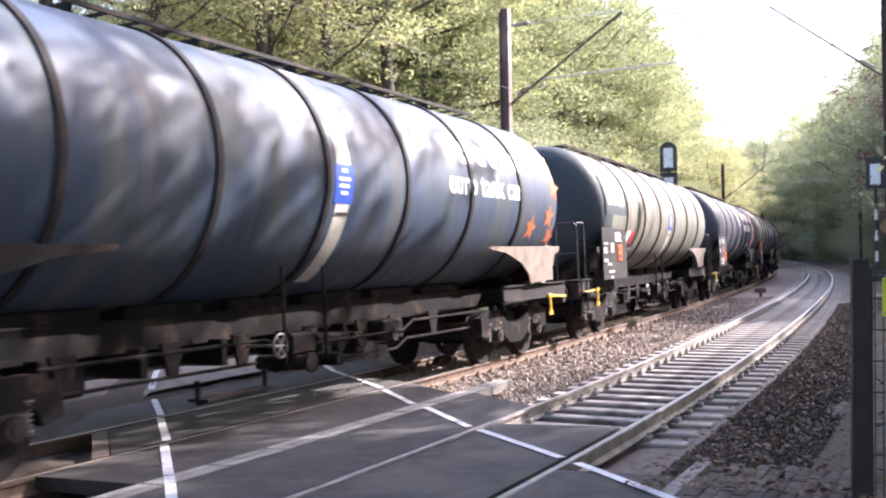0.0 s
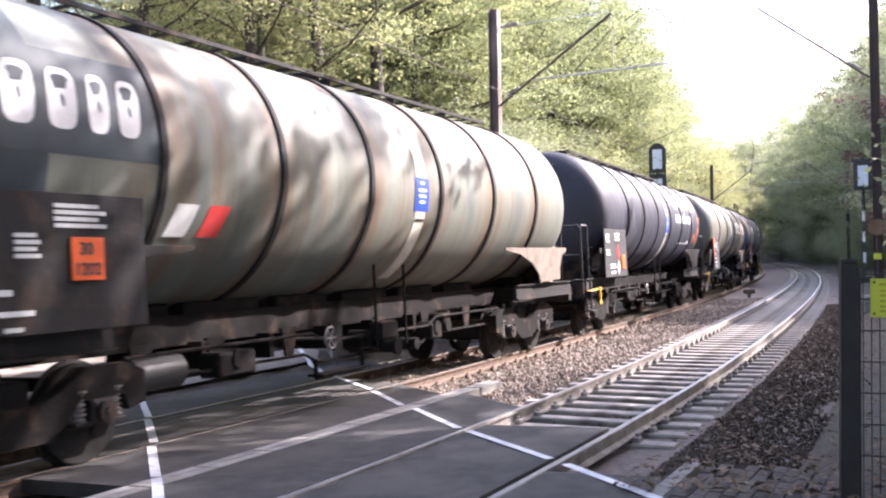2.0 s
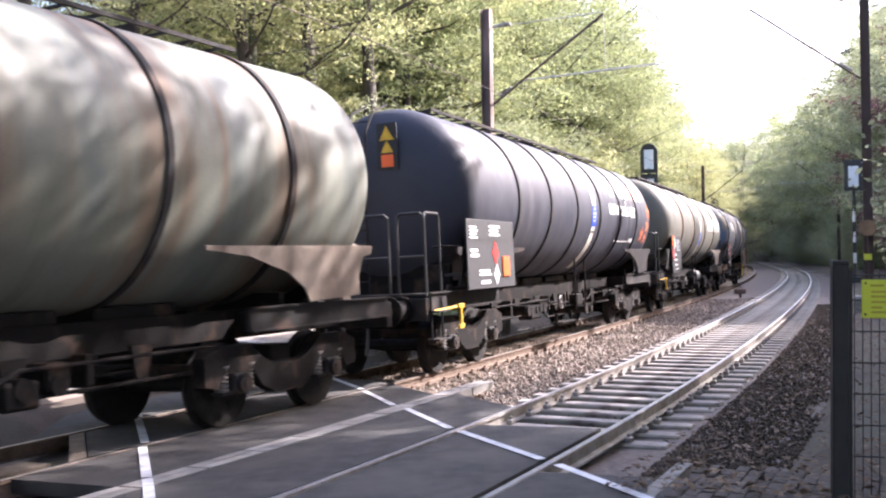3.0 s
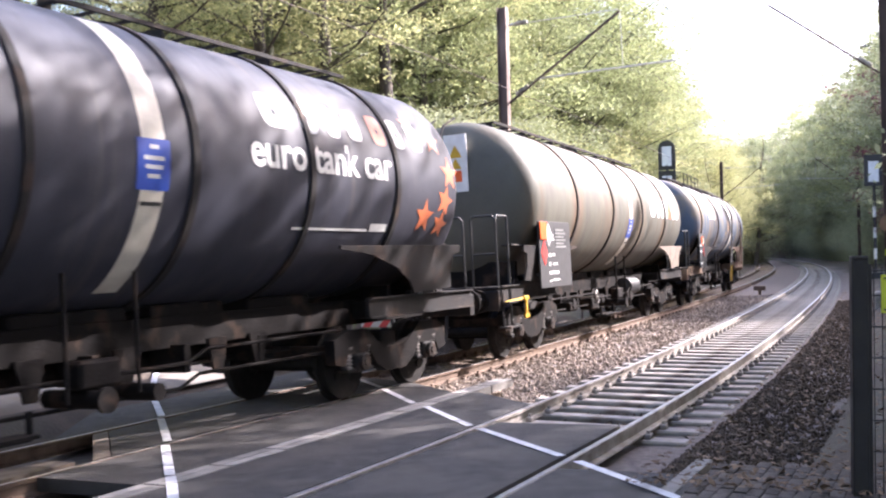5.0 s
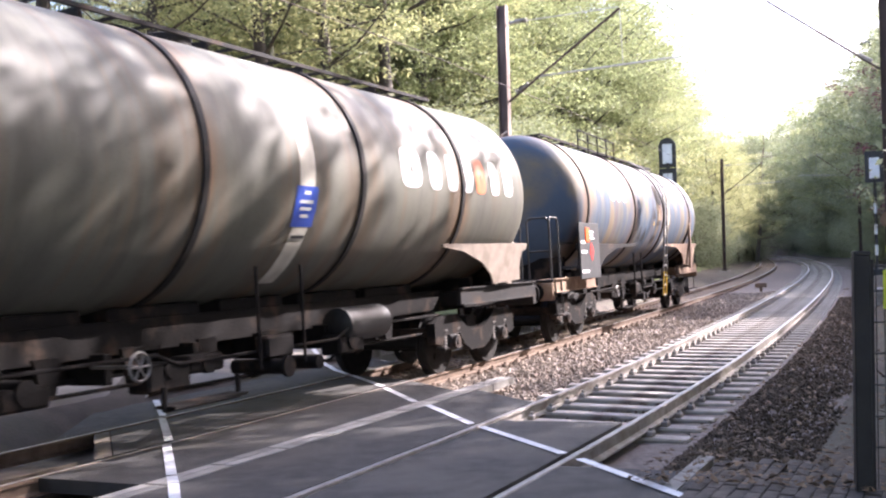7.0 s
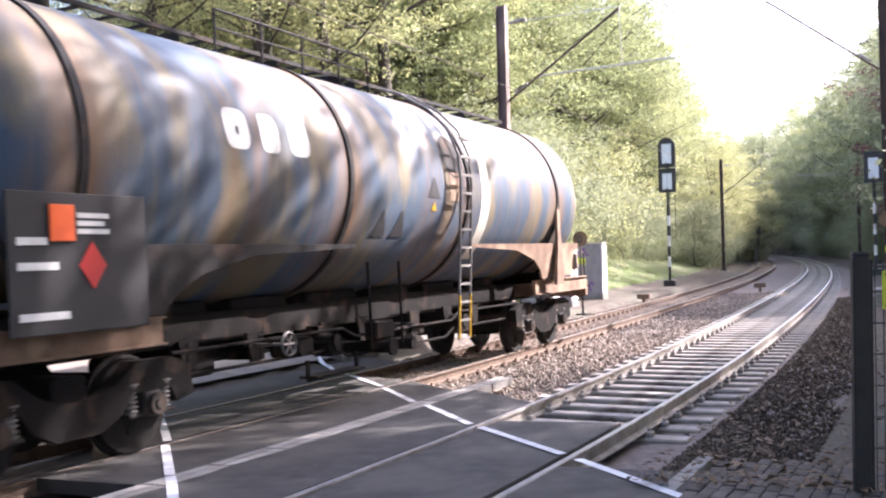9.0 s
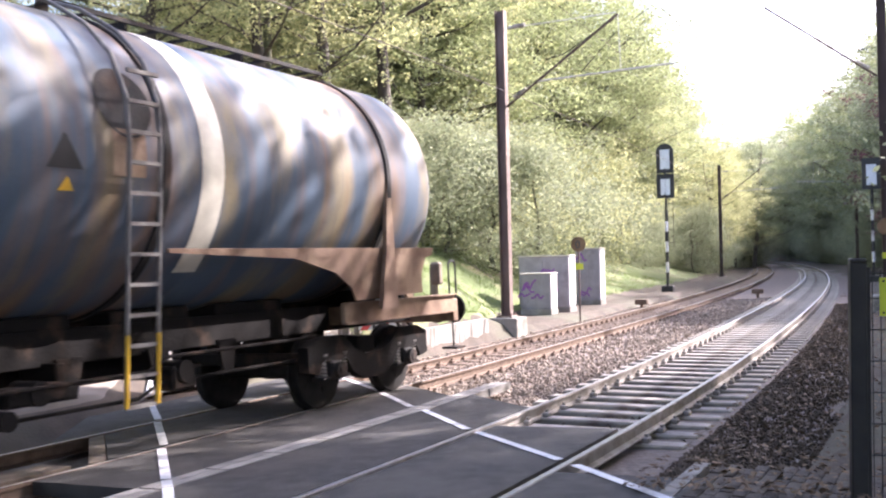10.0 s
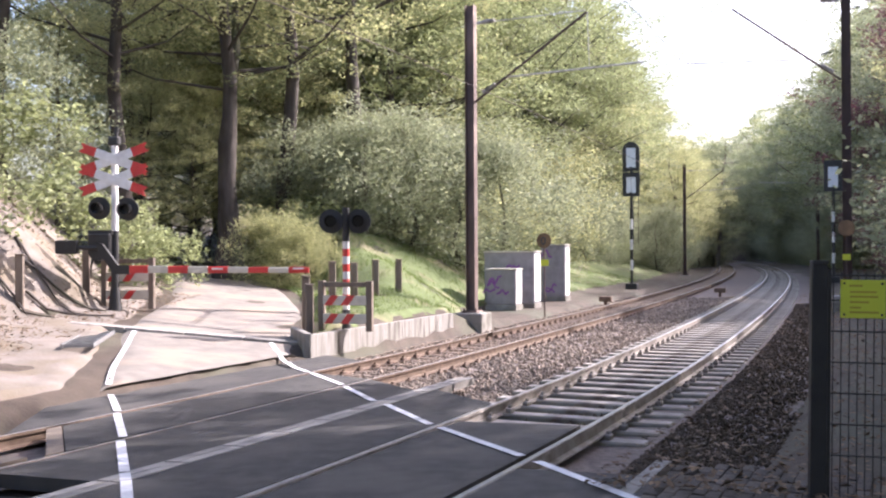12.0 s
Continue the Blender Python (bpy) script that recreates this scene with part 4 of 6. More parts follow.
def data_panel(w, x0, width, z0, height, items, diamonds=(), hazard=None, board=None, sx=1.0, sz=1.0):
    items = [(a * sx, b * sz, c * sx ** 0.7, d * sz, m, n) for a, b, c, d, m, n in items]
    diamonds = [(a * sx, b * sz, r, m) for a, b, r, m in diamonds]
    hazard = hazard and (hazard[0] * sx, hazard[1] * sz, hazard[2] * sx ** 0.5, hazard[3] * sz)
    y = -1.5
    bm = bmesh.new()
    box(bm, (x0 + width / 2, y, z0 + height / 2), (width, 0.03, height), 0.006)
    for xx in (x0 + 0.12, x0 + width - 0.12):
        box(bm, (xx, y + 0.22, z0 + 0.25), (0.05, 0.42, 0.05))
    b = part("data_board", bm, board or M_panel, w, "black data board with white markings")
    flat_marks(w, items, x0, z0, y - 0.019, b)
    for dx, dz, r, m in diamonds:
        diamond(w, x0 + dx, z0 + dz, r, y - 0.02, m, b)
    if hazard:
        hx, hz, hw, hh = hazard
        bm = bmesh.new()
        box(bm, (x0 + hx + hw / 2, y - 0.03, z0 + hz + hh / 2), (hw, 0.02, hh), 0.004)
        p = part("hazard_plate", bm, M_orange, b, "orange hazard plate")
        bm = bmesh.new()
        box(bm, (x0 + hx + hw / 2, y - 0.041, z0 + hz + hh / 2), (hw * 0.96, 0.004, 0.018))
        return p
    return b


def plate_text(parent, text, size, x, z, y, material, bold=0.0):
    me = letters(text, size, 0.002, bold)
    me.materials.append(material)
    ob = new("lettering", me)
    ob.parent = parent
    ob.matrix_basis = pose(x, y, z)


def label_stripe(w, x, drop=0.0, mat_=None):
    """The pale band painted round the barrel, with a blue label half-way down."""
    bm = bmesh.new()
    curved_patch(bm, x, x + 0.3, -58, 62, 0.005, 2, 28, TANK_R, 0)
    part("painted_band", bm, mat_ or M_dirty_white, w, "off-white painted band", smooth=60)
    bm = bmesh.new()
    curved_patch(bm, x - 0.06, x + 0.36, drop - 14, drop + 4, 0.009, 3, 6)
    lab = part("blue_notice", bm, M_blue_label, w, "blue notice label", smooth=60)
    bm = bmesh.new()
    for a, wd in ((2.4, 0.12), (-1.5, 0.26), (-4.6, 0.22), (-7.8, 0.16)):
        curved_patch(bm, x + 0.15 - wd / 2, x + 0.15 + wd / 2, drop + a - 2, drop + a - 0.5, 0.012, 1, 2)
    part("notice_print", bm, M_bar, lab)
    bm = bmesh.new()
    for sl in (-1, 1):
        curved_patch(bm, x + 0.15, x + 0.15 + sl * 0.13, drop - 19.5, drop - 18, 0.012, 1, 2)
    part("painted_hook", bm, M_matt_black, w)


def discharge_gear(w, x):
    bm = bmesh.new()
    for k in (-0.42, 0.42):
        rod(bm, (x + k, -1.22, 0.62), (x + k, -1.22, 1.75), 0.022, seg=6)
    box(bm, (x, -1.1, 0.84), (0.5, 0.2, 0.26), 0.03)
    rod(bm, (x - 0.1, -1.35, 0.62), (x - 0.1, -0.6, 0.62), 0.085, seg=12)
    rod(bm, (x + 0.6, -1.3, 0.6), (x + 0.6, -0.4, 0.6), 0.085, seg=12)
    rod(bm, (x - 0.1, -1.37, 0.62), (x - 0.1, -1.33, 0.62), 0.12, seg=12)
    part("discharge_valve", bm, M_black, w, "grimy discharge valve")
    bm = bmesh.new()
    pipe(bm, [(x - 1.9, -1.2, 0.62), (x - 1.9, -1.2, 0.4), (x - 0.8, -1.2, 0.4), (x - 0.8, -1.2, 0.62)], 0.03, 6)
    box(bm, (x - 1.35, -1.2, 0.42), (1.1, 0.25, 0.03))
    part("foot_step", bm, M_black, w)
    bm = bmesh.new()
    rod(bm, (x - 4.0, 0, 0.8), (x + 3.4, 0, 0.78), 0.11, seg=12)
    rod(bm, (x - 5.0, -0.35, 0.72), (x + 3.9, -0.35, 0.72), 0.03, seg=6)
    for k in range(6):
        box(bm, (x - 3.4 + k * 1.25, -0.5, 0.82), (0.1, 0.5, 0.3), 0.01)
    box(bm, (x - 3.0, 0, 0.72), (0.9, 0.8, 0.35), 0.05)
    part("brake_rigging", bm, M_black, w)


def air_tank(w, x, y=-0.95, r=0.2, ln=0.8, z=0.8):
    bm = bmesh.new()
    lathe(bm, [(-ln / 2 - 0.07, 0), (-ln / 2 - 0.05, r * 0.6), (-ln / 2, r), (ln / 2, r), (ln / 2 + 0.05, r * 0.6), (ln / 2 + 0.07, 0)], Matrix.Translation((x, y, z)), 24)
    part("air_reservoir", bm, M_matt_black, w, "black air reservoir cylinder")


def uncoupling_lever(w, e, m=None):
    bm = bmesh.new()
    rod(bm, (e * 7.9, -1.3, 1.02), (e * 6.9, -1.32, 1.06), 0.022, seg=8)
    box(bm, (e * 6.95, -1.34, 0.9), (0.07, 0.04, 0.36), 0.01)
    box(bm, (e * 6.95, -1.34, 0.74), (0.2, 0.04, 0.07), 0.01)
    box(bm, (e * 6.95, -1.34, 1.06), (0.22, 0.05, 0.07), 0.01)
    part("brake_lever", bm, m or M_yellow, w, "yellow brake change lever")


def end_placard(w, e, x, y, z, m, wd=0.36, ht=0.75):
    bm = bmesh.new()
    box(bm, (x, y, z), (0.02, wd, ht))
    b = part("end_notice", bm, m, w, "warning notice on the domed end")
    for k, (dz, r, mm) in enumerate(((0.2, 0.13, M_yellow), (-0.02, 0.11, M_yellow))):
        bm = bmesh.new()
        prism(bm, [(-r, -r * 0.8), (r, -r * 0.8), (0, r)], 0.012, Matrix.Translation((x + e * 0.014, y, z + dz)) @ Matrix.Rotation(radians(90), 4, "Z"))
        part("warning_triangle", bm, mm, b)
    bm = bmesh.new()
    box(bm, (x + e * 0.014, y, z - 0.24), (0.012, 0.22, 0.2))
    part("red_symbol", bm, M_orange, b)


def word_shapes(x0, ang, widths, h, gap, slant=0.0):
    out, x = [], x0
    for wd in widths:
        out.append((x + 0.05 * wd, ang + (h * 0.0), wd * 0.8, h, slant))
        x += wd + gap
    return out


def clutter(w, seed):
    """Brake gear and pipes hung under the frame on the side that shows."""
    r = random.Random(seed)
    for k in range(7):
        x = -3.9 + k * 1.25 + r.uniform(-0.3, 0.3)
        bm = prism(bmesh.new(), [(x - 0.16, 1.0), (x + 0.16, 1.0), (x + 0.07, 0.62), (x - 0.07, 0.62)], 0.04, Matrix.Translation((0, -0.72, 0)))
        part("hanger", bm, M_black, w)
    # added black boxes that fill the bright gap under the barrel, as shade
    for k in range(6):
        part("cradle", box(bmesh.new(), (-4.1 + k * 1.62, -0.1, 1.33), (1.3 + r.uniform(-0.2, 0.15), 0.9, 0.14), 0.02), M_black, w)
    for k in range(4):
        x = r.uniform(-3.6, 3.6)
        bm = box(bmesh.new(), (x, -0.85, r.uniform(0.66, 0.85)), (r.uniform(0.25, 0.7), 0.3, r.uniform(0.16, 0.3)), 0.03)
        rod(bm, (x, -1.02, 0.75), (x, -0.7, 0.75), r.uniform(0.06, 0.12), seg=12)
        part("brake_unit", bm, M_black, w)
    for z, y in ((0.66, -0.9), (0.92, -1.02)):
        bm = bmesh.new()
        pipe(bm, [(-4.6, y, z), (-1.4, y, z), (-1.1, y, z - 0.12), (1.8, y, z - 0.12), (2.1, y, z), (4.6, y, z)], 0.02, 6)
        part("brake_pipe", bm, M_black, w)
    for x in (r.uniform(-3, -1),):
        bm = bmesh.new()
        lathe(bm, [(0.0, 0.13), (0.02, 0.15), (0.04, 0.13), (0.02, 0.12), (0.0, 0.13)], Matrix.Translation((x, -1.2, 0.85)) @ Matrix.Rotation(radians(-90), 4, "Z"), 20)
        for a in range(3):
            q = a * math.pi / 3
            rod(bm, (x - 0.13 * math.cos(q), -1.22, 0.85 - 0.13 * math.sin(q)), (x + 0.13 * math.cos(q), -1.22, 0.85 + 0.13 * math.sin(q)), 0.012, seg=5)
        rod(bm, (x, -1.22, 0.85), (x, -0.6, 0.85), 0.02, seg=6)
        part("hand_wheel", bm, M_ladder, w, "grey brake hand wheel")


def build_train():
    train = []
    seven = [-6.2, -4.35, -2.55, -0.75, 1.0, 2.75, 4.5, 6.1]
    # blue wagon
    w = tank_wagon("dark blue tank wagon with stars and white lettering", PAINT_BLUE, [-4.7, -2.7, -0.73, 1.25, 3.3, 5.3], M_frame_steel, M_beige_plate)
    end_platform(w)
    data_panel(w, -7.3, 1.3, 1.25, 1.0, [(0.1, 0.5, 0.4, 0.3, M_bar, "plate"), (0.6, 0.55, 0.5, 0.12, M_bar, "plate"), (0.6, 0.2, 0.5, 0.1, M_bar, "plate")])
    label_stripe(w, -0.52)
    curved_letters(w, "euro tank car", 0.52, 2.5, -3, M_bar, bold=0.012, label="white words euro tank car")
    curved_marks(w, word_shapes(2.95, 15, (0.62, 0.42, 0.38, 0.4, 0.44, 0.36, 0.4), 14, 0.09), M_bar, "maker_mark", "white brand mark shapes")
    for x, a, sz, t in ((6.95, 30, 0.2, 0), (6.95, 8, 0.28, 12), (6.7, -12, 0.24, 5), (6.9, -26, 0.24, 20), (5.9, -21, 0.26, 9), (6.3, 42, 0.24, 4)):
        star(w, x, a, sz, t)
    discharge_gear(w, -0.9)
    uncoupling_lever(w, 1)
    train.append(w)
    # beige wagon
    w = tank_wagon("faded grey-green tank wagon with end darkened as shade and rust streaks", PAINT_BEIGE, [-4.5, -2.55, -0.58, 1.48, 3.5, 5.5], M_frame_steel, M_beige_plate, end_paint=PAINT_GREYGREEN_SHADED)
    end_platform(w)
    p = data_panel(w, -6.97, 2.18, 1.25, 1.15, [(0.08, 0.78, 0.24, 0.05, M_bar, "plate"), (0.08, 0.58, 0.2, 0.15, M_bar, "plate"), (0.08, 0.38, 0.2, 0.1, M_bar, "plate"),
               (0.5, 0.6, 0.2, 0.22, M_bar, "plate"), (0.78, 0.85, 0.44, 0.22, M_bar, "plate"), (0.3, 0.3, 0.2, 0.08, M_bar, "plate"), (0.32, 0.14, 0.34, 0.07, M_bar, "plate"), (0.42, 0.02, 0.14, 0.06, M_bar, "plate")],
               hazard=(0.89, 0.42, 0.3, 0.36), board=M_frame_steel, sx=1.45)
    plate_text(p, "30", 0.15, -5.6, 1.885, -1.546, M_darkbar, 0.003)
    plate_text(p, "1202", 0.15, -5.665, 1.715, -1.546, M_darkbar, 0.003)
    bm = curved_patch(bmesh.new(), -6.5, -4.56, -5, 31, 0.004, 6, 10)
    part("dark_field", bm, PAINT_GREYGREEN_SHADED, w, "dark field behind the brand mark", smooth=60)
    curved_marks(w, word_shapes(-6.3, 3, (0.4, 0.4, 0.3, 0.34), 21, 0.05, 0.04), M_bar, "maker_mark", "white brand mark shapes")
    end_placard(w, -1, -6.98, -0.2, 3.68, M_panel)
    label_stripe(w, 0.7, mat_=M_dirty_white)
    for x, m in ((-4.35, M_bar), (-3.85, M_red)):
        bm = curved_patch(bmesh.new(), x, x + 0.32, -31, -18, 0.008, 2, 3, TANK_R, 0.1)
        part("hazard_label", bm, m, w, smooth=60)
    discharge_gear(w, 0.3)
    air_tank(w, -4.0, -0.8, 0.18, 0.7, 0.72)
    uncoupling_lever(w, -1)
    train.append(w)
    # blue-black wagon
    w = tank_wagon("blue-black tank wagon with white lettering and stars", PAINT_BLACK, [-4.35, -2.4, -0.46, 1.5, 3.46, 5.4], M_frame_steel, M_frame_steel)
    end_platform(w)
    data_panel(w, -7.0, 2.2, 1.3, 1.12, [(0.08, 0.8, 0.24, 0.22, M_bar, "plate"), (0.08, 0.5, 0.26, 0.16, M_bar, "plate"), (0.62, 0.85, 0.36, 0.2, M_bar, "plate"), (0.3, 0.2, 0.4, 0.12, M_bar, "plate"), (0.34, 0.06, 0.3, 0.09, M_bar, "plate")],
               diamonds=((0.78, 0.58, 0.2, M_red), (0.8, 0.22, 0.18, M_bar)), hazard=(0.98, 0.18, 0.26, 0.34), sx=1.6)
    end_placard(w, -1, -6.98, -0.2, 3.68, M_panel)
    label_stripe(w, 0.78)
    curved_letters(w, "euro tank car", 0.53, 2.34, -1, M_bar, bold=0.012, label="white words euro tank car")
    curved_marks(w, word_shapes(2.65, 16, (0.62, 0.42, 0.36, 0.4), 17, 0.1) + word_shapes(5.45, 16, (0.36, 0.42), 17, 0.1), M_bar, "maker_mark", "white brand mark shapes")
    curved_marks(w, word_shapes(4.92, 16, (0.42,), 17, 0.1), M_star, "maker_mark")
    for x, a, sz, t in ((6.9, 6, 0.26, 4), (6.75, -9, 0.24, 15), (6.2, -18, 0.26, 3), (6.7, -22, 0.22, 12), (6.6, 24, 0.24, 8), (6.1, 33, 0.2, 2)):
        star(w, x, a, sz, t)
    curved_marks(w, [(3.2, -27, 1.6, 1.2, 0), (4.85, -27, 0.4, 4, 0)], M_bar, "small_print")
    discharge_gear(w, 0.5)
    uncoupling_lever(w, -1)
    train.append(w)
    # olive wagon
    w = tank_wagon("olive grey tank wagon with rust streaks and white lettering", PAINT_OLIVE, [-4.0, -1.1, 1.85, 4.7], M_frame_steel, M_beige_plate)
    end_platform(w)
    p = data_panel(w, -6.56, 1.9, 1.2, 1.22, [(0.62, 0.95, 0.22, 0.16, M_bar, "plate"), (0.95, 0.8, 0.62, 0.42, M_steel, "plate"), (0.5, 0.6, 0.13, 0.12, M_bar, "plate"), (0.72, 0.62, 0.13, 0.1, M_bar, "plate"),
                   (0.5, 0.42, 0.11, 0.12, M_bar, "plate"), (0.72, 0.44, 0.26, 0.08, M_bar, "plate"), (0.5, 0.25, 0.55, 0.1, M_bar, "plate"), (0.5, 0.1, 0.12, 0.06, M_bar, "plate"), (0.7, 0.12, 0.4, 0.06, M_bar, "plate")],
                   diamonds=((0.55, 1.08, 0.22, M_bar), (0.25, 0.72, 0.24, M_red)), hazard=(0.03, 0.98, 0.38, 0.36), sz=0.9)
    plate_text(p, "30", 0.17, -6.56 + 0.19, 1.2 + 1.065, -1.52, M_darkbar, 0.003)
    plate_text(p, "1202", 0.17, -6.56 + 0.05, 1.2 + 0.905, -1.52, M_darkbar, 0.003)
    plate_text(p, "L", 0.15, -6.56 + 0.51, 1.2 + 0.92, -1.497, M_darkbar, 0.003)
    end_placard(w, -1, -6.98, -0.15, 3.55, M_white, 0.45, 1.05)
    label_stripe(w, 0.5, drop=-12)
    curved_marks(w, word_shapes(2.8, -4, (0.72, 0.46, 0.42, 0.44), 21, 0.1) + word_shapes(5.7, -4, (0.42, 0.46), 21, 0.1), M_bar, "maker_mark", "white brand mark shapes")
    curved_marks(w, word_shapes(5.15, -4, (0.46,), 21, 0.1), M_star, "maker_mark")
    discharge_gear(w, 0.4)
    air_tank(w, 2.6, -0.85, 0.23, 1.0, 0.95)
    uncoupling_lever(w, -1)
    train.append(w)
    # last wagon
    w = tank_wagon("patched blue-grey tank wagon with rusty saddles and side ladder", PAINT_PATCHY, [-6.09, -1.8, 1.66, 5.7], M_rustframe, M_rustframe, half=7.35, saddle=(1.7, 3.7, 5.05, 6.75))
    end_platform(w)
    data_panel(w, -6.9, 1.5, 1.25, 1.15, [(0.08, 0.7, 0.3, 0.1, M_bar, "plate"), (0.08, 0.5, 0.4, 0.1, M_bar, "plate"), (0.08, 0.1, 0.5, 0.1, M_bar, "plate"), (0.7, 0.8, 0.35, 0.2, M_bar, "plate")],
               diamonds=((0.85, 0.55, 0.2, M_red),), hazard=(0.4, 0.75, 0.26, 0.3))
    bm = curved_patch(bmesh.new(), 2.15, 2.48, -46, 75, 0.006, 2, 24)
    part("painted_band", bm, M_dirty_white, w, "off-white painted band", smooth=60)
    curved_marks(w, word_shapes(-4.2, 4, (0.5, 0.42, 0.5), 17, 0.1), M_bar, "maker_mark", "white brand mark shapes")
    bm = bmesh.new()
    for x in (1.04, 1.42):
        pipe(bm, [(x, -1.5, 0.55), (x, -1.68, 2.9), (x, -1.66, 3.3), (x, -1.5, 3.7), (x, -1.2, 4.02), (x, -0.75, 4.3), (x, -0.4, 4.43)], 0.022, 8)
    for k in range(12):
        box(bm, (1.23, -1.5 - 0.18 * min(1, k * 0.27 / 2.35), 0.56 + k * 0.27), (0.38, 0.03, 0.035))
    part("side_ladder", bm, M_ladder, w, "steel side ladder with yellow foot")
    bm = bmesh.new()
    for x in (1.04, 1.42):
        rod(bm, (x, -1.505, 0.56), (x, -1.555, 1.2), 0.023, seg=8)
    part("ladder_foot", bm, M_yellow, w, "yellow ladder foot")
    bm = bmesh.new()
    for x in (-3.0, -2.1, -1.2, -0.3, 0.5):
        rod(bm, (x, -0.5, 4.28), (x, -0.5, 4.8), 0.02, seg=6)
    rod(bm, (-3.0, -0.5, 4.8), (0.6, -0.5, 4.8), 0.02, seg=6)
    rod(bm, (-3.0, -0.5, 4.58), (0.6, -0.5, 4.58), 0.016, seg=6)
    part("roof_rail", bm, M_frame_steel, w)
    bm = bmesh.new()
    c0 = bm.verts.new(shell_point(1.2, 17, TANK_R, 0.012))
    ring = [bm.verts.new(shell_point(1.2 + 0.33 * math.cos(k * math.pi / 12), 17 + 13 * math.sin(k * math.pi / 12), TANK_R, 0.01)) for k in range(24)]
    for k in range(24):
        bm.faces.new((c0, ring[k], ring[(k + 1) % 24]))
    part("side_hatch", bm, M_frame_steel, w, "dark round hatch behind the ladder", smooth=60)
    part("rust_patch", curved_patch(bmesh.new(), 1.0, 1.4, -9, 7, 0.008, 2, 5), M_rustframe, w, "rusty patch below the hatch", smooth=60)
    for x, a, wd, h, mm in ((0.28, -8, 0.38, 11, M_panel), (0.42, -15, 0.16, 4.5, M_yellow), (-1.1, -30, 0.36, 14, M_panel), (-0.6, -30, 0.36, 14, M_panel)):
        bm = bmesh.new()
        rows = [[bm.verts.new(shell_point(x + wd / 2 + sd * wd / 2 * (1 - k / 6.5), a + h * k / 6, TANK_R, 0.008)) for sd in (-1, 1)] for k in range(7)]
        for q0, q1 in zip(rows, rows[1:]):
            bm.faces.new((q0[0], q0[1], q1[1], q1[0]))
        part("triangle_mark", bm, mm, w, smooth=60)
    for sy in (-1, 1):
        bm = bmesh.new()
        prism(bm, [(-0.28, 1.2), (0.12, 1.2), (0.1, 2.0), (0.06, 2.9), (-0.02, 2.9), (-0.1, 2.0)], 0.06, Matrix.Translation((5.68, sy * 1.5, 0)))
        part("end_strut", bm, M_rustframe, w, "rusty end strut")
    bm = bmesh.new()
    pipe(bm, [(8.0, -1.15, 1.2), (8.0, -1.15, 1.75), (8.05, -1.15, 1.8), (8.2, -1.15, 1.8), (8.22, -1.15, 1.75), (8.22, -1.15, 1.2)], 0.016, 6)
    part("grab_handle", bm, M_matt_black, w)
    bm = bmesh.new()
    rod(bm, (7.7, -1.1, 1.2), (7.7, -1.1, 1.45), 0.02, seg=6)
    box(bm, (7.7, -1.1, 1.62), (0.14, 0.16, 0.34), 0.03)
    part("tail_lamp", bm, M_beige_plate, w, "dull buff tail lamp")
    bm = bmesh.new()
    rod(bm, (8.15, -1.1, 0.9), (8.15, -1.1, 0.5), 0.015, seg=6)
    box(bm, (8.15, -1.1, 0.48), (0.3, 0.25, 0.03))
    part("foot_step", bm, M_black, w)
    discharge_gear(w, -0.6)
    train.append(w)
    for k, w in enumerate(train):
        clutter(w, k + 3)
    return train


TRAIN = build_train()


def train_at(t, k):
    """How far along the line the middle of wagon k stands (0 is the first)."""
    rear_axle = 81.79 - 8.267 * t + 0.081 * t * t - 17.367 * (4 - k)
    return rear_axle - (PIVOT + 0.9)

# ---- beside the line ----
def gz(x, y):
    return float(level(x, y))


def at_plan(x, y, turn=0.0, dz=0.0):
    return Matrix.Translation((x, y, gz(x, y) + dz)) @ Matrix.Rotation(radians(turn), 4, "Z")


def banded_pole(bm_list, r, z0, z1, bands):
    """Rods of equal length, one for each band, in turn."""
    st = (z1 - z0) / bands
    for k in range(bands):
        rod(bm_list[k % 2], (0, 0, z0 + k * st), (0, 0, z0 + (k + 1) * st), r, seg=14)


# retaining wall, in cast lengths, with its coping and the end return by the path
wall = thing("retaining_wall", label="low pale concrete retaining wall with dark streaks", category="wall", kind="structure")
s = 11.0
while s < 18.3:
    bm = bmesh.new()
    q0, q1 = spot(s + 0.002, -6.42), spot(s + 1.048, -6.42)
    vs = []
    for q in (q0, q1):
        for off_, z in ((0.0, -0.75), (0.0, 0.2), (-0.14, 0.2), (-0.14, -0.75)):
            n_ = spot(s, -6.42 + off_) - spot(s, -6.42)
            vs.append(bm.verts.new((q.x + n_.x, q.y + n_.y, z)))
    for i in range(4):
        j = (i + 1) % 4
        bm.faces.new((vs[i], vs[j], vs[4 + j], vs[4 + i]))
    bm.faces.new(vs[:4][::-1])
    bm.faces.new(vs[4:])
    bmesh.ops.recalc_face_normals(bm, faces=bm.faces[:])
    bmesh.ops.bevel(bm, geom=bm.edges[:], offset=0.005, segments=1, affect="EDGES")
    part("wall_panel", bm, M_wallcon, wall)
    s += 1.05
bm = bmesh.new()
a, b = spot(11.0, -6.45), Vector((-3.05, 20.2, 0))
d = (b - a).normalized()
box(bm, (0, 0, 0), ((b - a).length, 0.14, 0.75), 0.012, Matrix.Translation(((a.x + b.x) / 2, (a.y + b.y) / 2, -0.14)) @ Matrix.Rotation(math.atan2(d.y, d.x), 4, "Z"))
part("wall_return", bm, M_concrete, wall)

# slab across the path and the drain grating
slab = thing("threshold_slab", label="long grey concrete slab across the path", category="slab", kind="structure")
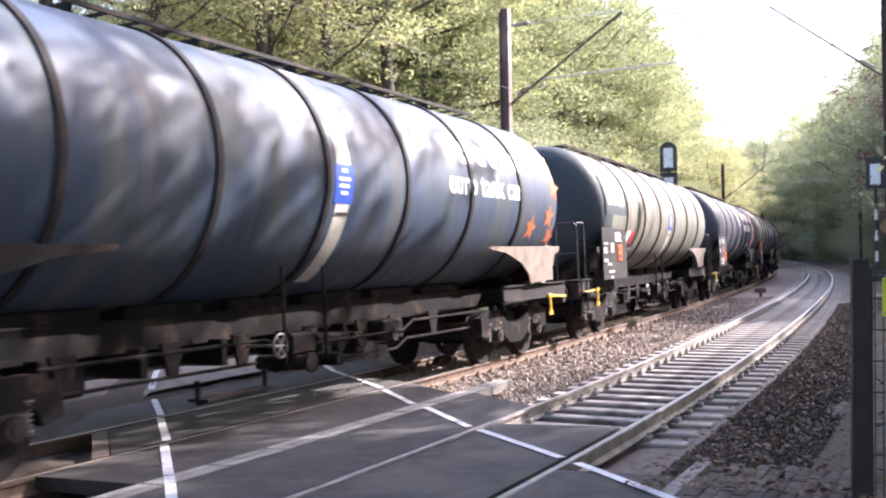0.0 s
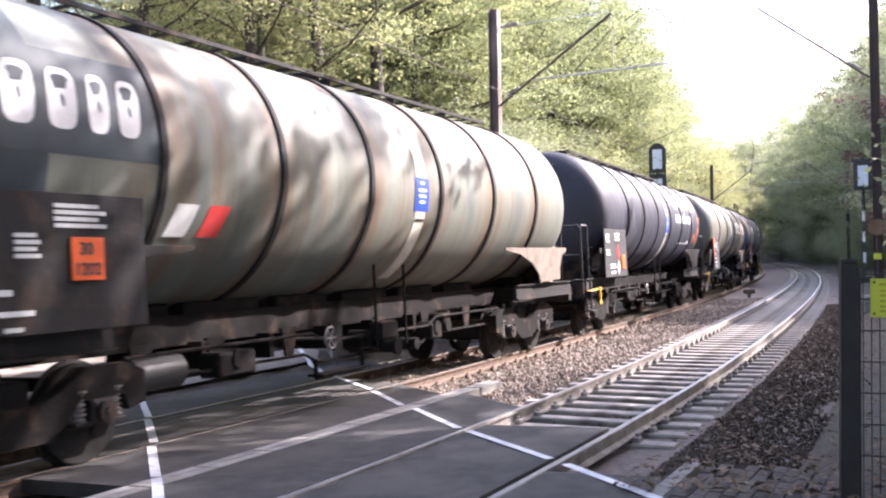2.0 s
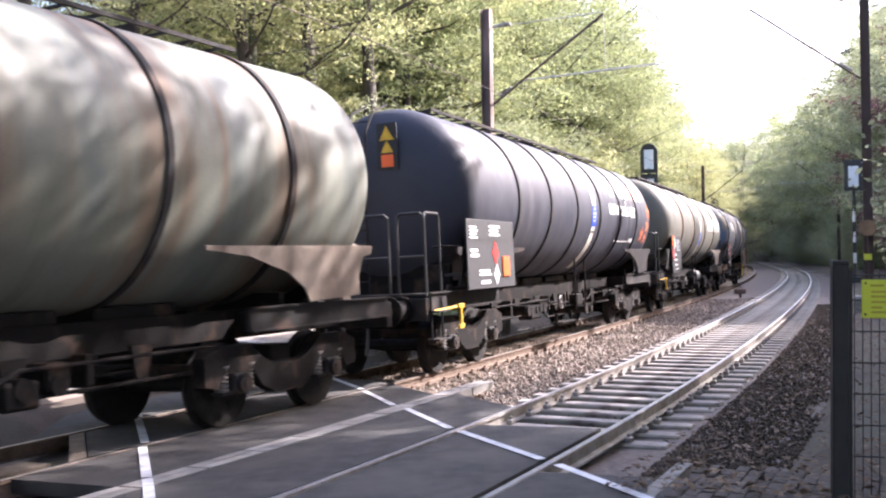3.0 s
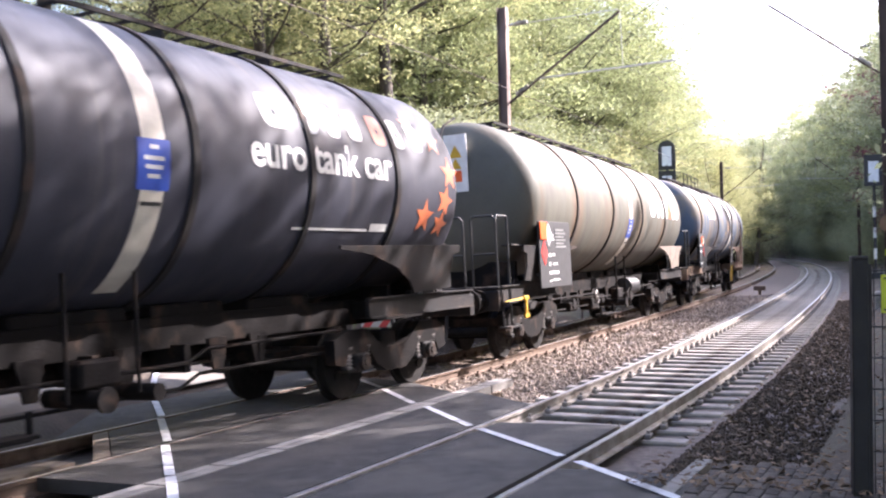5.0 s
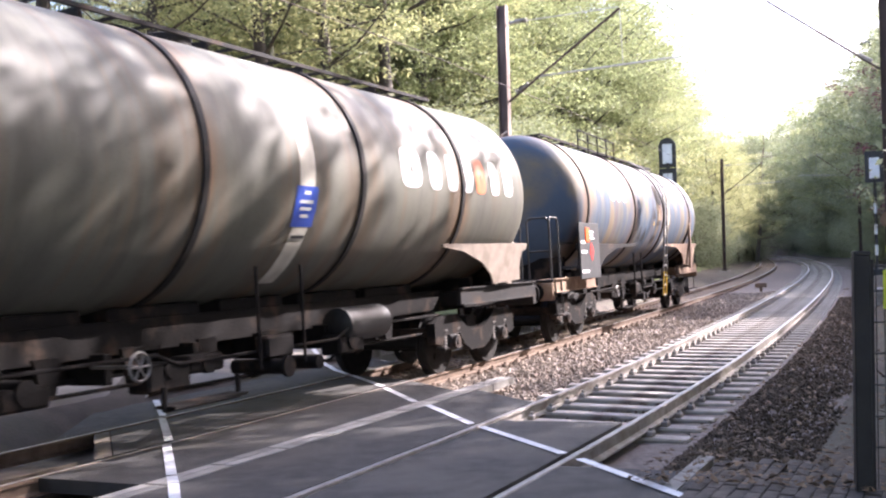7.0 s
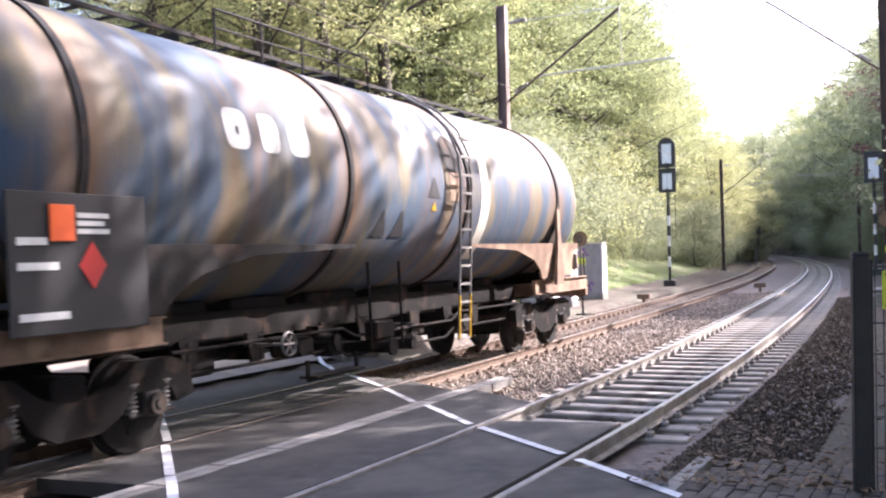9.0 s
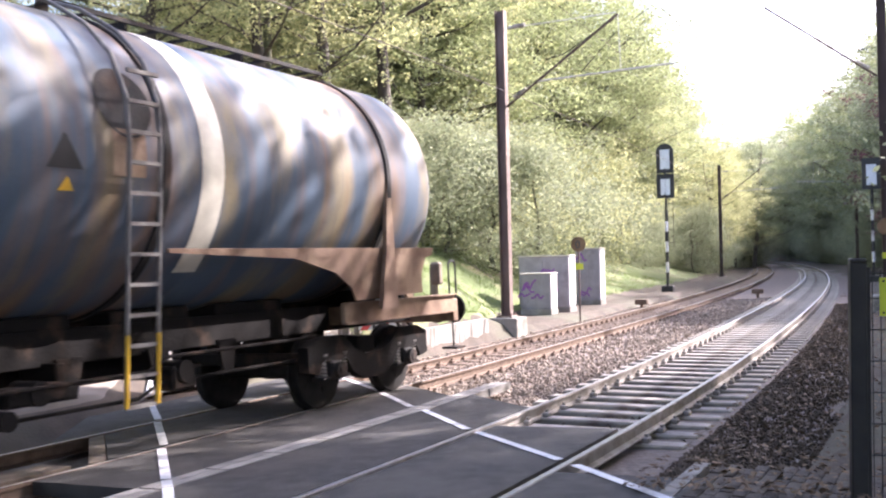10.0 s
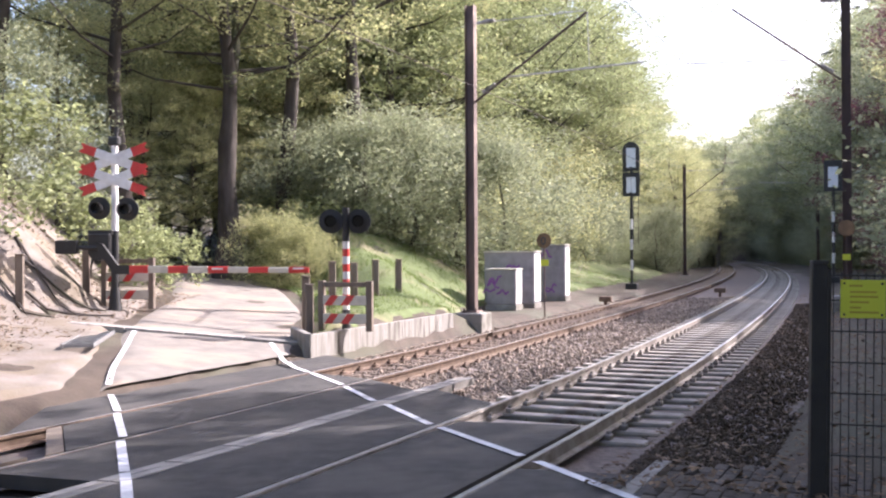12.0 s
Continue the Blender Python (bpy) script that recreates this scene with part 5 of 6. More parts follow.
for k in range(4):
    bm = bmesh.new()
    x = -7.3 + k * 1.14
    box(bm, (x + 0.57, 19.3, 0), (1.12, 0.32, 0.5), 0.012)
    for v in bm.verts:
        v.co.z += gz(v.co.x, 19.3) - 0.19
    part("slab_block", bm, M_kerb, slab)
grate = thing("drain_grating", label="galvanised steel drain grating beside the road", category="drain")
p0, p1 = Vector((-5.95, 16.1, 0)), Vector((-6.55, 18.95, 0))
gdir = (p1 - p0).normalized()
gm = Matrix.Translation((p0.x, p0.y, gz(-6.2, 17.4) + 0.05)) @ Matrix.Rotation(math.atan2(gdir.y, gdir.x), 4, "Z")
for y in (-0.24, 0.24):
    bm = box(bmesh.new(), (1.45, y, 0), (2.95, 0.03, 0.07), 0, gm)
    part("grating_frame", bm, M_steel, grate)
bm = bmesh.new()
for k in range(42):
    box(bm, (0.04 + k * 0.07, 0, -0.005), (0.018, 0.48, 0.05), 0, gm)
tagged(part("grating_bars", bm, M_steel, grate), kind="stuff")

# rail masts with their arms
def mast(name, m, height, material, arm, label, block=True):
    """arm: which way it reaches along the pose's y."""
    t = thing(name, m, label=label, category="mast", group="overhead line masts")
    bm = bmesh.new()
    for y in (-0.12, 0.12):
        box(bm, (0, y, height / 2), (0.26, 0.02, height), 0.004)
    box(bm, (0, 0, height / 2), (0.016, 0.24, height))
    part("column", bm, material, t)
    if block:
        bm = box(bmesh.new(), (0, 0, -0.12), (0.85, 0.85, 0.75), 0.03)
        part("footing", bm, M_concrete, t, "concrete footing block")
        bm = box(bmesh.new(), (0, 0, 0.28), (0.5, 0.45, 0.05), 0.01)
        for x in (-0.18, 0.18):
            for y in (-0.17, 0.17):
                rod(bm, (x, y, 0.28), (x, y, 0.38), 0.025, seg=6)
        part("base_plate", bm, material, t)
    bm = bmesh.new()
    rod(bm, (0, arm * 0.14, height * 0.695), (0, arm * 3.25, height * 0.945), 0.035, seg=8)
    part("arm", bm, M_mast_dark, t, "slanting bracket arm")
    bm = bmesh.new()
    rod(bm, (0, arm * 0.14, height * 0.942), (0, arm * 3.2, height * 0.95), 0.015, seg=6)
    rod(bm, (0, arm * 0.2, height * 0.942), (0, arm * 0.5, height * 0.943), 0.04, seg=8)
    part("tie_rod", bm, M_steel, t)
    bm = bmesh.new()
    rod(bm, (0, arm * 1.0, height * 0.765), (0, arm * 4.7, height * 0.78), 0.024, seg=6)
    rod(bm, (0, arm * 3.3, height * 0.78), (0, arm * 3.25, height * 0.94), 0.01, seg=6)
    part("registration_arm", bm, M_steel, t)
    for z in (0.944, 0.7):
        bm = bmesh.new()
        rod(bm, (0, arm * 0.35, height * z + (0 if z > 0.9 else 0.02 * height)), (0, arm * 0.7, height * z + (0.002 if z > 0.9 else 0.046) * height), 0.06, seg=10)
        part("insulator", bm, M_wallcon, t, "pale ribbed insulator")
    return t


mp = spot(20.3, -6.62)
mast("overhead_mast", Matrix.Translation((mp.x, mp.y, -0.15)) @ Matrix.Rotation(math.pi / 2 - heading(20.3), 4, "Z"), 8.65, M_mast, -1, "rusty brown steel overhead mast on a concrete block")
mast("overhead_mast", stand(26.6, 2.95, 0.05), 9.6, M_mast_dark, 1, "dark brown steel overhead mast behind the fence")
mast("overhead_mast", stand(81.8, -7.4, -0.2), 9.7, M_mast_dark, -1, "distant dark overhead mast by the bend")
mast("overhead_mast", stand(84.0, 3.4, 0), 9.7, M_mast_dark, 1, "distant dark overhead mast at the wood's edge")
for o, z in ((-APART, 5.35), (-APART, 7.9), (0.0, 5.35), (0.0, 7.9)):
    bm = bmesh.new()
    pts = [spot(q, o, z + (0.35 * math.sin((q + 36) / 60 * math.pi * 2) ** 2 if z > 6 else 0)) for q in range(-30, 200, 10)]
    rows = [[bm.verts.new(q + Vector((0.008 * math.cos(k * math.pi / 2), 0, 0.008 * math.sin(k * math.pi / 2)))) for k in range(4)] for q in pts]
    for a, b in zip(rows, rows[1:]):
        for k in range(4):
            bm.faces.new((a[k], a[(k + 1) % 4], b[(k + 1) % 4], b[k]))
    tagged(part("overhead_wire", bm, M_mast_dark, None, "thin dark overhead wire above the track"), category="wire")

# light signals
def light_signal(m, heads, pole, label):
    t = thing("light_signal", m, label=label, category="railway signal", group="light signals")
    bm = rod(bmesh.new(), (0, 0, 0), (0, 0, pole), 0.07, seg=12)
    part("pole", bm, M_matt_black, t)
    for k in range(6):
        bm = rod(bmesh.new(), (0, 0, 1.0 + k * 0.55), (0, 0, 1.55 + k * 0.55), 0.085, seg=12)
        part("pole_band", bm, M_white if k % 2 == 0 else M_matt_black, t)
    bm = box(bmesh.new(), (0, 0, 0.1), (0.6, 0.6, 0.35), 0.03)
    part("foot", bm, M_matt_black, t)
    for z, h, rounded in heads:
        w2 = 0.46
        out = [(-w2, z), (w2, z)] + ([(w2 * math.cos(a), z + h - w2 + w2 * math.sin(a)) for a in [k * math.pi / 10 for k in range(11)]] if rounded else [(w2, z + h), (-w2, z + h)])
        bm = prism(bmesh.new(), out, 0.1, Matrix.Identity(4))
        hd = part("signal_head", bm, M_matt_black, t, "black signal head with rounded top")
        bm = box(bmesh.new(), (0, -0.062, z + h * 0.46), (0.5, 0.012, h * 0.66), 0.004)
        part("face", bm, M_signal_face, hd, "pale signal face")
        bm = bmesh.new()
        rod(bm, (0, -0.16, z + h * 0.12), (0, -0.06, z + h * 0.12), 0.06, seg=12)
        part("hood", bm, M_matt_black, hd)
    bm = bmesh.new()
    for k in range(9):
        box(bm, (0.22, 0.15, 2.6 + k * 0.35), (0.3, 0.02, 0.025))
    rod(bm, (0.08, 0.15, 2.4), (0.08, 0.15, pole), 0.015, seg=6)
    rod(bm, (0.36, 0.15, 2.4), (0.36, 0.15, pole), 0.015, seg=6)
    part("ladder", bm, M_matt_black, t)
    return t


def facing(x, y, dz=0.0):
    """A pose whose -y looks back down the line."""
    s, o = along(x, y)
    return Matrix.Translation((x, y, gz(x, y) + dz)) @ Matrix.Rotation(-heading(float(s)), 4, "Z")


sp = spot(48.8, -7.3)
light_signal(facing(sp.x, sp.y), ((6.35, 1.6, True), (5.0, 1.3, False)), 6.6, "black light signal on a black and white pole")
light_signal(facing(20.9, 53), ((4.85, 1.65, False),), 5.2, "black light signal with pale face behind the mast")

# relay cabinets with sprayed scrawl
def cabinet(s, o, w, d, h, label, tags, plinth=0.22):
    m = stand(s, o)
    m = Matrix.Translation((m.translation.x, m.translation.y, gz(m.translation.x, m.translation.y) - 0.05)) @ m.to_3x3().to_4x4()
    t = thing("relay_cabinet", m, label=label, category="cabinet", group="relay cabinets")
    bm = box(bmesh.new(), (d / 2, 0, plinth / 2), (d + 0.06, w + 0.06, plinth), 0.015)
    part("plinth", bm, M_concrete, t)
    bm = box(bmesh.new(), (d / 2, 0, plinth + (h - plinth) / 2), (d, w, h - plinth), 0.02)
    body = part("housing", bm, M_grey_cab, t)
    bm = box(bmesh.new(), (d / 2, 0, h + 0.02), (d + 0.08, w + 0.08, 0.05), 0.015)
    part("lid", bm, M_dirty_white, t)
    # white panel on the track side: sunlight on that face, put in as colour
    bm = box(bmesh.new(), (d / 2, -w / 2 - 0.006, plinth + (h - plinth) / 2), (d * 0.92, 0.012, (h - plinth) * 0.94), 0.004)
    part("side_door", bm, M_white, t, "white panel painting the sunlit side")
    for k in range(2):
        bm = box(bmesh.new(), (-0.006, (k - 0.5) * w * 0.48, plinth + (h - plinth) / 2), (0.014, w * 0.46, (h - plinth) * 0.92), 0.004)
        part("door", bm, M_grey_cab, t)
    rnd = random.Random(int(s * 10))
    for k in range(tags):
        bm = bmesh.new()
        y, z = rnd.uniform(-w * 0.38, w * 0.2), rnd.uniform(plinth + 0.25, h - 0.35)
        pts = [Vector((-0.018, y + 0.11 * j, z + rnd.uniform(-0.16, 0.2))) for j in range(5)]
        for a, b in zip(pts, pts[1:]):
            rod(bm, a, b, 0.035, seg=5)
        for v in bm.verts:
            v.co.x = -0.0165 + 0.1 * (v.co.x + 0.018)
        part("spray_scrawl", bm, M_graffiti, t, "purple sprayed scrawl")
    return t


cabinet(27.2, -8.05, 1.05, 0.75, 1.42, "small grey cabinet with purple spray scrawl", 4)
cabinet(28.6, -8.2, 1.85, 0.85, 2.02, "large grey cabinet with purple spray scrawl", 6)
cabinet(34.0, -8.0, 1.0, 0.8, 2.3, "narrow dark cabinet with its sunlit side coloured white", 3)

# round board on a post
t = thing("track_board", facing(*spot(25.2, -5.95).xy, -0.1), label="round board with a nought on a thin rusty post", category="sign")
part("post", rod(bmesh.new(), (0, 0, 0), (0, 0, 2.5), 0.03, seg=8), M_mast, t)
bm = rod(bmesh.new(), (0, -0.03, 2.42), (0, -0.05, 2.42), 0.24, seg=28)
disc = part("disc", bm, M_litter, t, "dull brownish disc")
me = letters("0", 0.36, 0.003, 0.004)
me.materials.append(M_darkbar)
ob = new("numeral", me)
ob.parent = disc
ob.matrix_basis = pose(-0.105, -0.056, 2.29)
part("plate", box(bmesh.new(), (0.02, -0.035, 1.72), (0.26, 0.012, 0.2), 0.003), M_yellow_sign, t, "small yellow plate")

# track devices beside the rails
for s, o in ((34.5, -5.95), (41.5, -2.1), (46.0, 2.2)):
    t = thing("track_device", stand(s, o, -0.22), label="small rusty box beside the rail", category="track device", group="track boxes")
    part("case", box(bmesh.new(), (0, 0, 0.28), (0.3, 0.5, 0.2), 0.02), M_rail, t)
    part("stem", box(bmesh.new(), (0, 0, 0.1), (0.1, 0.12, 0.24), 0.01), M_rail, t)

# the crossing's post with its double cross, lights and barrier
def round_light(parent, x, z, y=-0.1):
    bm = rod(bmesh.new(), (x, y, z), (x, y - 0.035, z), 0.25, seg=28)
    b = part("light_board", bm, M_matt_black, parent, "black round light board")
    bm = bmesh.new()
    lathe(bm, [(0.0, 0.115), (0.2, 0.125), (0.2, 0.115), (0.02, 0.1), (0.02, 0.0)], Matrix.Translation((x, y - 0.03, z)) @ Matrix.Rotation(radians(-90), 4, "Z"), 18)
    part("light_hood", bm, M_lens, b, "dark unlit lamp")


post = thing("crossing_post", at_plan(-7.22, 21.8, -4), label="white crossing post with red and white double cross", category="crossing signal")
part("white_pole", rod(bmesh.new(), (0, 0, 1.75), (0, 0, 3.7), 0.075, seg=16), M_white, post)
part("black_pole", rod(bmesh.new(), (0, 0, 0), (0, 0, 1.8), 0.085, seg=16), M_matt_black, post)
part("pole_foot", rod(bmesh.new(), (0, 0, 0), (0, 0, 0.55), 0.16, 0.1, seg=14), M_matt_black, post)
bm = box(bmesh.new(), (0, 0, 3.78), (0.24, 0.2, 0.2), 0.03)
rod(bm, (0.03, 0, 3.85), (0.06, 0, 4.1), 0.05, seg=8)
part("bell", bm, M_matt_black, post, "black warning bell")
for zc, yy in ((3.38, -0.10), (2.92, -0.13)):
    for lean in (-1, 1):
        m = Matrix.Translation((0.02, yy - 0.012 * lean, zc)) @ Matrix.Rotation(radians(19.5 * lean), 4, "Y")
        bm = box(bmesh.new(), (0, 0, 0), (0.86, 0.02, 0.2), 0.004, m)
        arm_ = part("cross_arm", bm, M_white, post, "white cross arm")
        for sx in (-1, 1):
            bm = prism(bmesh.new(), [(0.43, -0.1), (0.8, -0.1), (0.72, 0), (0.8, 0.1), (0.43, 0.1)], 0.02, m @ Matrix.Rotation(0 if sx > 0 else math.pi, 4, "Z"))
            part("arm_tip", bm, M_red, arm_, "red notched tip")
round_light(post, -0.3, 2.3)
round_light(post, 0.34, 2.27)
bm = bmesh.new()
box(bm, (-0.28, 0.0, 1.5), (0.5, 0.42, 0.5), 0.03)
box(bm, (-0.28, 0.0, 1.76), (0.56, 0.3, 0.12), 0.02)
rod(bm, (-0.3, -0.25, 1.35), (-0.3, 0.25, 1.35), 0.2, seg=16)
drive = part("barrier_drive", bm, M_matt_black, post, "black barrier drive housing")
bm = box(bmesh.new(), (-0.95, -0.28, 1.45), (0.5, 0.16, 0.3), 0.02)
rod(bm, (-0.8, -0.28, 1.45), (-0.1, -0.28, 1.42), 0.05, seg=8)
part("counterweight", bm, M_matt_black, post, "black counterweight")
bm = prism(bmesh.new(), [(-0.3, 1.5), (-0.15, 1.52), (0.2, 1.05), (0.45, 1.05), (0.45, 0.85), (0.1, 0.86), (-0.2, 1.3)], 0.08, Matrix.Translation((0, -0.3, 0)))
part("boom_bracket", bm, M_matt_black, post)
boom = thing("barrier_boom", at_plan(-7.22, 21.8, -4), label="lowered red and white striped barrier boom", category="barrier")
L0, L1, n = 0.42, 4.38, 9
for k in range(n):
    a, b = L0 + (L1 - L0) * k / n, L0 + (L1 - L0) * (k + 1) / n
    bm = box(bmesh.new(), ((a + b) / 2, -0.3, 0.96 - 0.004 * k), (b - a, 0.07, 0.165 - 0.006 * k), 0.012)
    part("boom_section", bm, M_red if k % 2 == 0 else M_dirty_white, boom)
for k in (4, 8):
    x = L0 + (L1 - L0) * (k + 0.5) / n
    bm = box(bmesh.new(), (x, -0.345, 0.955), (0.32, 0.03, 0.09), 0.01)
    lamp = part("boom_lamp", bm, M_red, boom, "red boom lamp box")
    part("lamp_strip", box(bmesh.new(), (x, -0.362, 0.965), (0.24, 0.008, 0.035)), M_white, lamp)

# hazard-striped fences beside the path
def striped_fence(m, width, h, boards, label, post_r=0.07):
    t = thing("hazard_fence", m, label=label, category="fence", group="striped fences at the crossing")
    for x in (0, width):
        part("fence_post", box(bmesh.new(), (x, 0, h / 2), (0.13, 0.13, h), 0.015), M_wood_post, t)
    part("top_rail", box(bmesh.new(), (width / 2, 0, h - 0.08), (width, 0.06, 0.1), 0.01), M_wood_post, t)
    for z in boards:
        bd = part("board", box(bmesh.new(), (width / 2, -0.05, z), (width - 0.1, 0.03, 0.2), 0.004), M_dirty_white, t, "white board with red stripes")
        k = 0.08
        while k < width - 0.35:
            bm = prism(bmesh.new(), [(k, z - 0.1), (k + 0.17, z - 0.1), (k + 0.32, z + 0.1), (k + 0.15, z + 0.1)], 0.006, Matrix.Translation((0, -0.07, 0)))
            part("stripe", bm, M_red, bd)
            k += 0.36
    return t


striped_fence(at_plan(-7.62, 22.3, -6), 1.1, 1.15, (0.72, 0.32), "dark wooden fence with striped boards beside the post")
striped_fence(at_plan(-2.48, 20.25, -18), 1.05, 1.02, (0.62, 0.25), "dark wooden fence with red striped boards at the wall")
for x, y, h in ((-8.55, 20.0, 1.05), (-8.0, 22.2, 1.0), (-2.75, 20.35, 1.12), (-2.9, 20.9, 1.25), (-2.6, 23.2, 1.1), (-2.2, 24.5, 1.0), (-1.75, 25.6, 0.95), (-1.2, 26.6, 0.9)):
    p = thing("wooden_post", at_plan(x, y, 15, -0.05), label="weathered square wooden post in the grass", category="post", group="wooden posts")
    part("shaft", box(bmesh.new(), (0, 0, h / 2), (0.16, 0.16, h), 0.02), M_wood_post, p)
    part("cap", box(bmesh.new(), (0, 0, h + 0.02), (0.18, 0.18, 0.04), 0.015), M_wood_post, p)

# red and white light post by the wall
lp = thing("crossing_light_post", at_plan(-1.98, 20.2), label="red and white banded post with two black lights", category="crossing signal")
part("foot", rod(bmesh.new(), (0, 0, 0), (0, 0, 0.42), 0.085, seg=14), M_matt_black, lp)
for k in range(9):
    bm = rod(bmesh.new(), (0, 0, 0.42 + k * 0.155), (0, 0, 0.42 + (k + 1) * 0.155), 0.07, seg=14)
    part("band", bm, M_white if k % 2 == 0 else M_red, lp)
part("head_pole", rod(bmesh.new(), (0, 0, 1.81), (0, 0, 2.5), 0.075, seg=14), M_matt_black, lp)
round_light(lp, -0.3, 2.22, 0.02)
round_light(lp, 0.26, 2.22, 0.02)

# mesh fence with its notice, close by
fence = thing("mesh_fence", label="dark green welded mesh fence panel on steel posts", category="fence")
F0, F1 = Vector((2.41, 6.42, 0)), Vector((5.35, 5.9, 0))
fd = (F1 - F0).normalized()
fm = Matrix.Translation((F0.x, F0.y, -0.02)) @ Matrix.Rotation(math.atan2(fd.y, fd.x), 4, "Z") @ pose(0, 0, 0, 0, 0.9, 0)
for x in (0.0, 2.9):
    fp = part("fence_post", box(bmesh.new(), (x, 0, 0.82), (0.1, 0.1, 1.66), 0.008, fm), M_post_green, fence)
    part("post_cap", box(bmesh.new(), (x, 0, 1.66), (0.1, 0.1, 0.03), 0.006, fm), M_post_green, fp)
    part("clamp_strip", box(bmesh.new(), (x + 0.055, -0.03, 0.82), (0.03, 0.02, 1.6), 0.003, fm), M_post_green, fp)
for z in (0.1, 0.42, 0.62, 0.82, 1.02, 1.22, 1.42, 1.58):
    part("cross_wire", rod(bmesh.new(), fm @ Vector((0.04, -0.01, z)), fm @ Vector((2.88, -0.01, z)), 0.005, seg=6), M_post_green, fence)
for k in range(56):
    x = 0.09 + k * 0.05
    part("upright_wire", rod(bmesh.new(), fm @ Vector((x, 0, 0.06)), fm @ Vector((x, 0, 1.6)), 0.0035, seg=5), M_post_green, fence)
notice = thing("warning_notice", label="yellow notice sheet fixed to the mesh fence", category="sign")
nb = part("sheet", box(bmesh.new(), (0.265, -0.025, 1.43), (0.275, 0.006, 0.245), 0.01, fm), M_yellow_sign, notice)
M_print = mat("faded_print", (0.42, 0.34, 0.03), (0.36, 0.3, 0.03), 0.5, scale=6, bump=0.0)
for z, a, b in ((1.515, 0.18, 0.26), (1.475, 0.185, 0.345), (1.445, 0.185, 0.355), (1.41, 0.185, 0.3), (1.375, 0.185, 0.25), (1.345, 0.185, 0.36)):
    part("print_line", box(bmesh.new(), ((a + b) / 2, -0.0295, z), (b - a, 0.002, 0.013), 0, fm), M_print, nb)
for x in (0.15, 0.38):
    for z in (1.33, 1.53):
        part("fixing", rod(bmesh.new(), fm @ Vector((x, -0.034, z)), fm @ Vector((x, -0.022, z)), 0.008, seg=8), M_matt_black, nb)
# small board beyond the fence
t = thing("small_board", facing(11.9, 29.2), label="round board on a post beyond the fence", category="sign")
part("post", rod(bmesh.new(), (0, 0, 0), (0, 0, 2.4), 0.03, seg=8), M_mast_dark, t)
part("disc", rod(bmesh.new(), (0, -0.03, 2.3), (0, -0.05, 2.3), 0.24, seg=24), M_litter, t)
part("plate", box(bmesh.new(), (0, -0.035, 1.45), (0.22, 0.012, 0.18), 0.003), M_yellow_sign, t)

# roots and fallen branches on the bank
rb = random.Random(8)
for k in range(4):
    x, y = rb.uniform(-9.6, -8.4), rb.uniform(20.2, 21.6)
    bm = bmesh.new()
    a = rb.uniform(-0.6, 0.3)
    pts = []
    for j in range(6):
        px, py = x + j * 0.35 * math.cos(a) + rb.uniform(-0.05, 0.05), y + j * 0.35 * math.sin(a)
        pts.append(Vector((px, py, gz(px, py) + 0.05 + rb.uniform(0, 0.05))))
    for (q, w), r in zip(zip(pts, pts[1:]), (0.035, 0.03, 0.025, 0.02, 0.015)):
        rod(bm, q, w, r, r * 0.8, seg=6)
    tagged(part("tree_root", bm, M_bark, None, "bare dark root on the sandy bank"), category="root", group="roots on the bank")

# ---- trees and undergrowth ----
def leaf_cloud(rnd, centres, per, spread, size, flat=0.5):
    """Many small pointed leaves round each centre, as quads folded from two triangles."""
    n = len(centres) * per
    c = np.repeat(np.asarray(centres, float), per, axis=0)
    d = rnd.normal(size=(n, 3))
    d /= np.linalg.norm(d, axis=1)[:, None]
    d *= (rnd.random(n) ** 0.5)[:, None] * spread * np.array([1, 1, flat])
    p = c + d
    a = rnd.normal(size=(n, 3)) * np.array([1, 1, 0.45])
    a /= np.linalg.norm(a, axis=1)[:, None]
    b = np.cross(a, rnd.normal(size=(n, 3)) * np.array([0.6, 0.6, 1.0]))
    b /= np.linalg.norm(b, axis=1)[:, None] + 1e-9
    s = size * rnd.uniform(0.6, 1.3, n)[:, None]
    V = np.stack([p - a * s, p + b * s * 0.5, p + a * s, p - b * s * 0.5], 1).reshape(-1, 3)
    F = np.arange(4 * n).reshape(-1, 4)
    return V, F


def tube(V, F, pts, radii, seg=7):
    base = sum(len(v) for v in V)
    rows = []
    P = [Vector(q) for q in pts]
    for i, q in enumerate(P):
        d = (P[min(i + 1, len(P) - 1)] - P[max(i - 1, 0)]).normalized()
        u = d.orthogonal().normalized()
        v = d.cross(u)
        rows.append([q + (u * math.cos(6.2832 * k / seg) + v * math.sin(6.2832 * k / seg)) * radii[i] * (1 + 0.1 * math.sin(3 * k + i)) for k in range(seg)])
    V.append(np.array([tuple(x) for r in rows for x in r]))
    for i in range(len(P) - 1):
        for k in range(seg):
            j = (k + 1) % seg
            F.append((base + i * seg + k, base + i * seg + j, base + (i + 1) * seg + j, base + (i + 1) * seg + k))


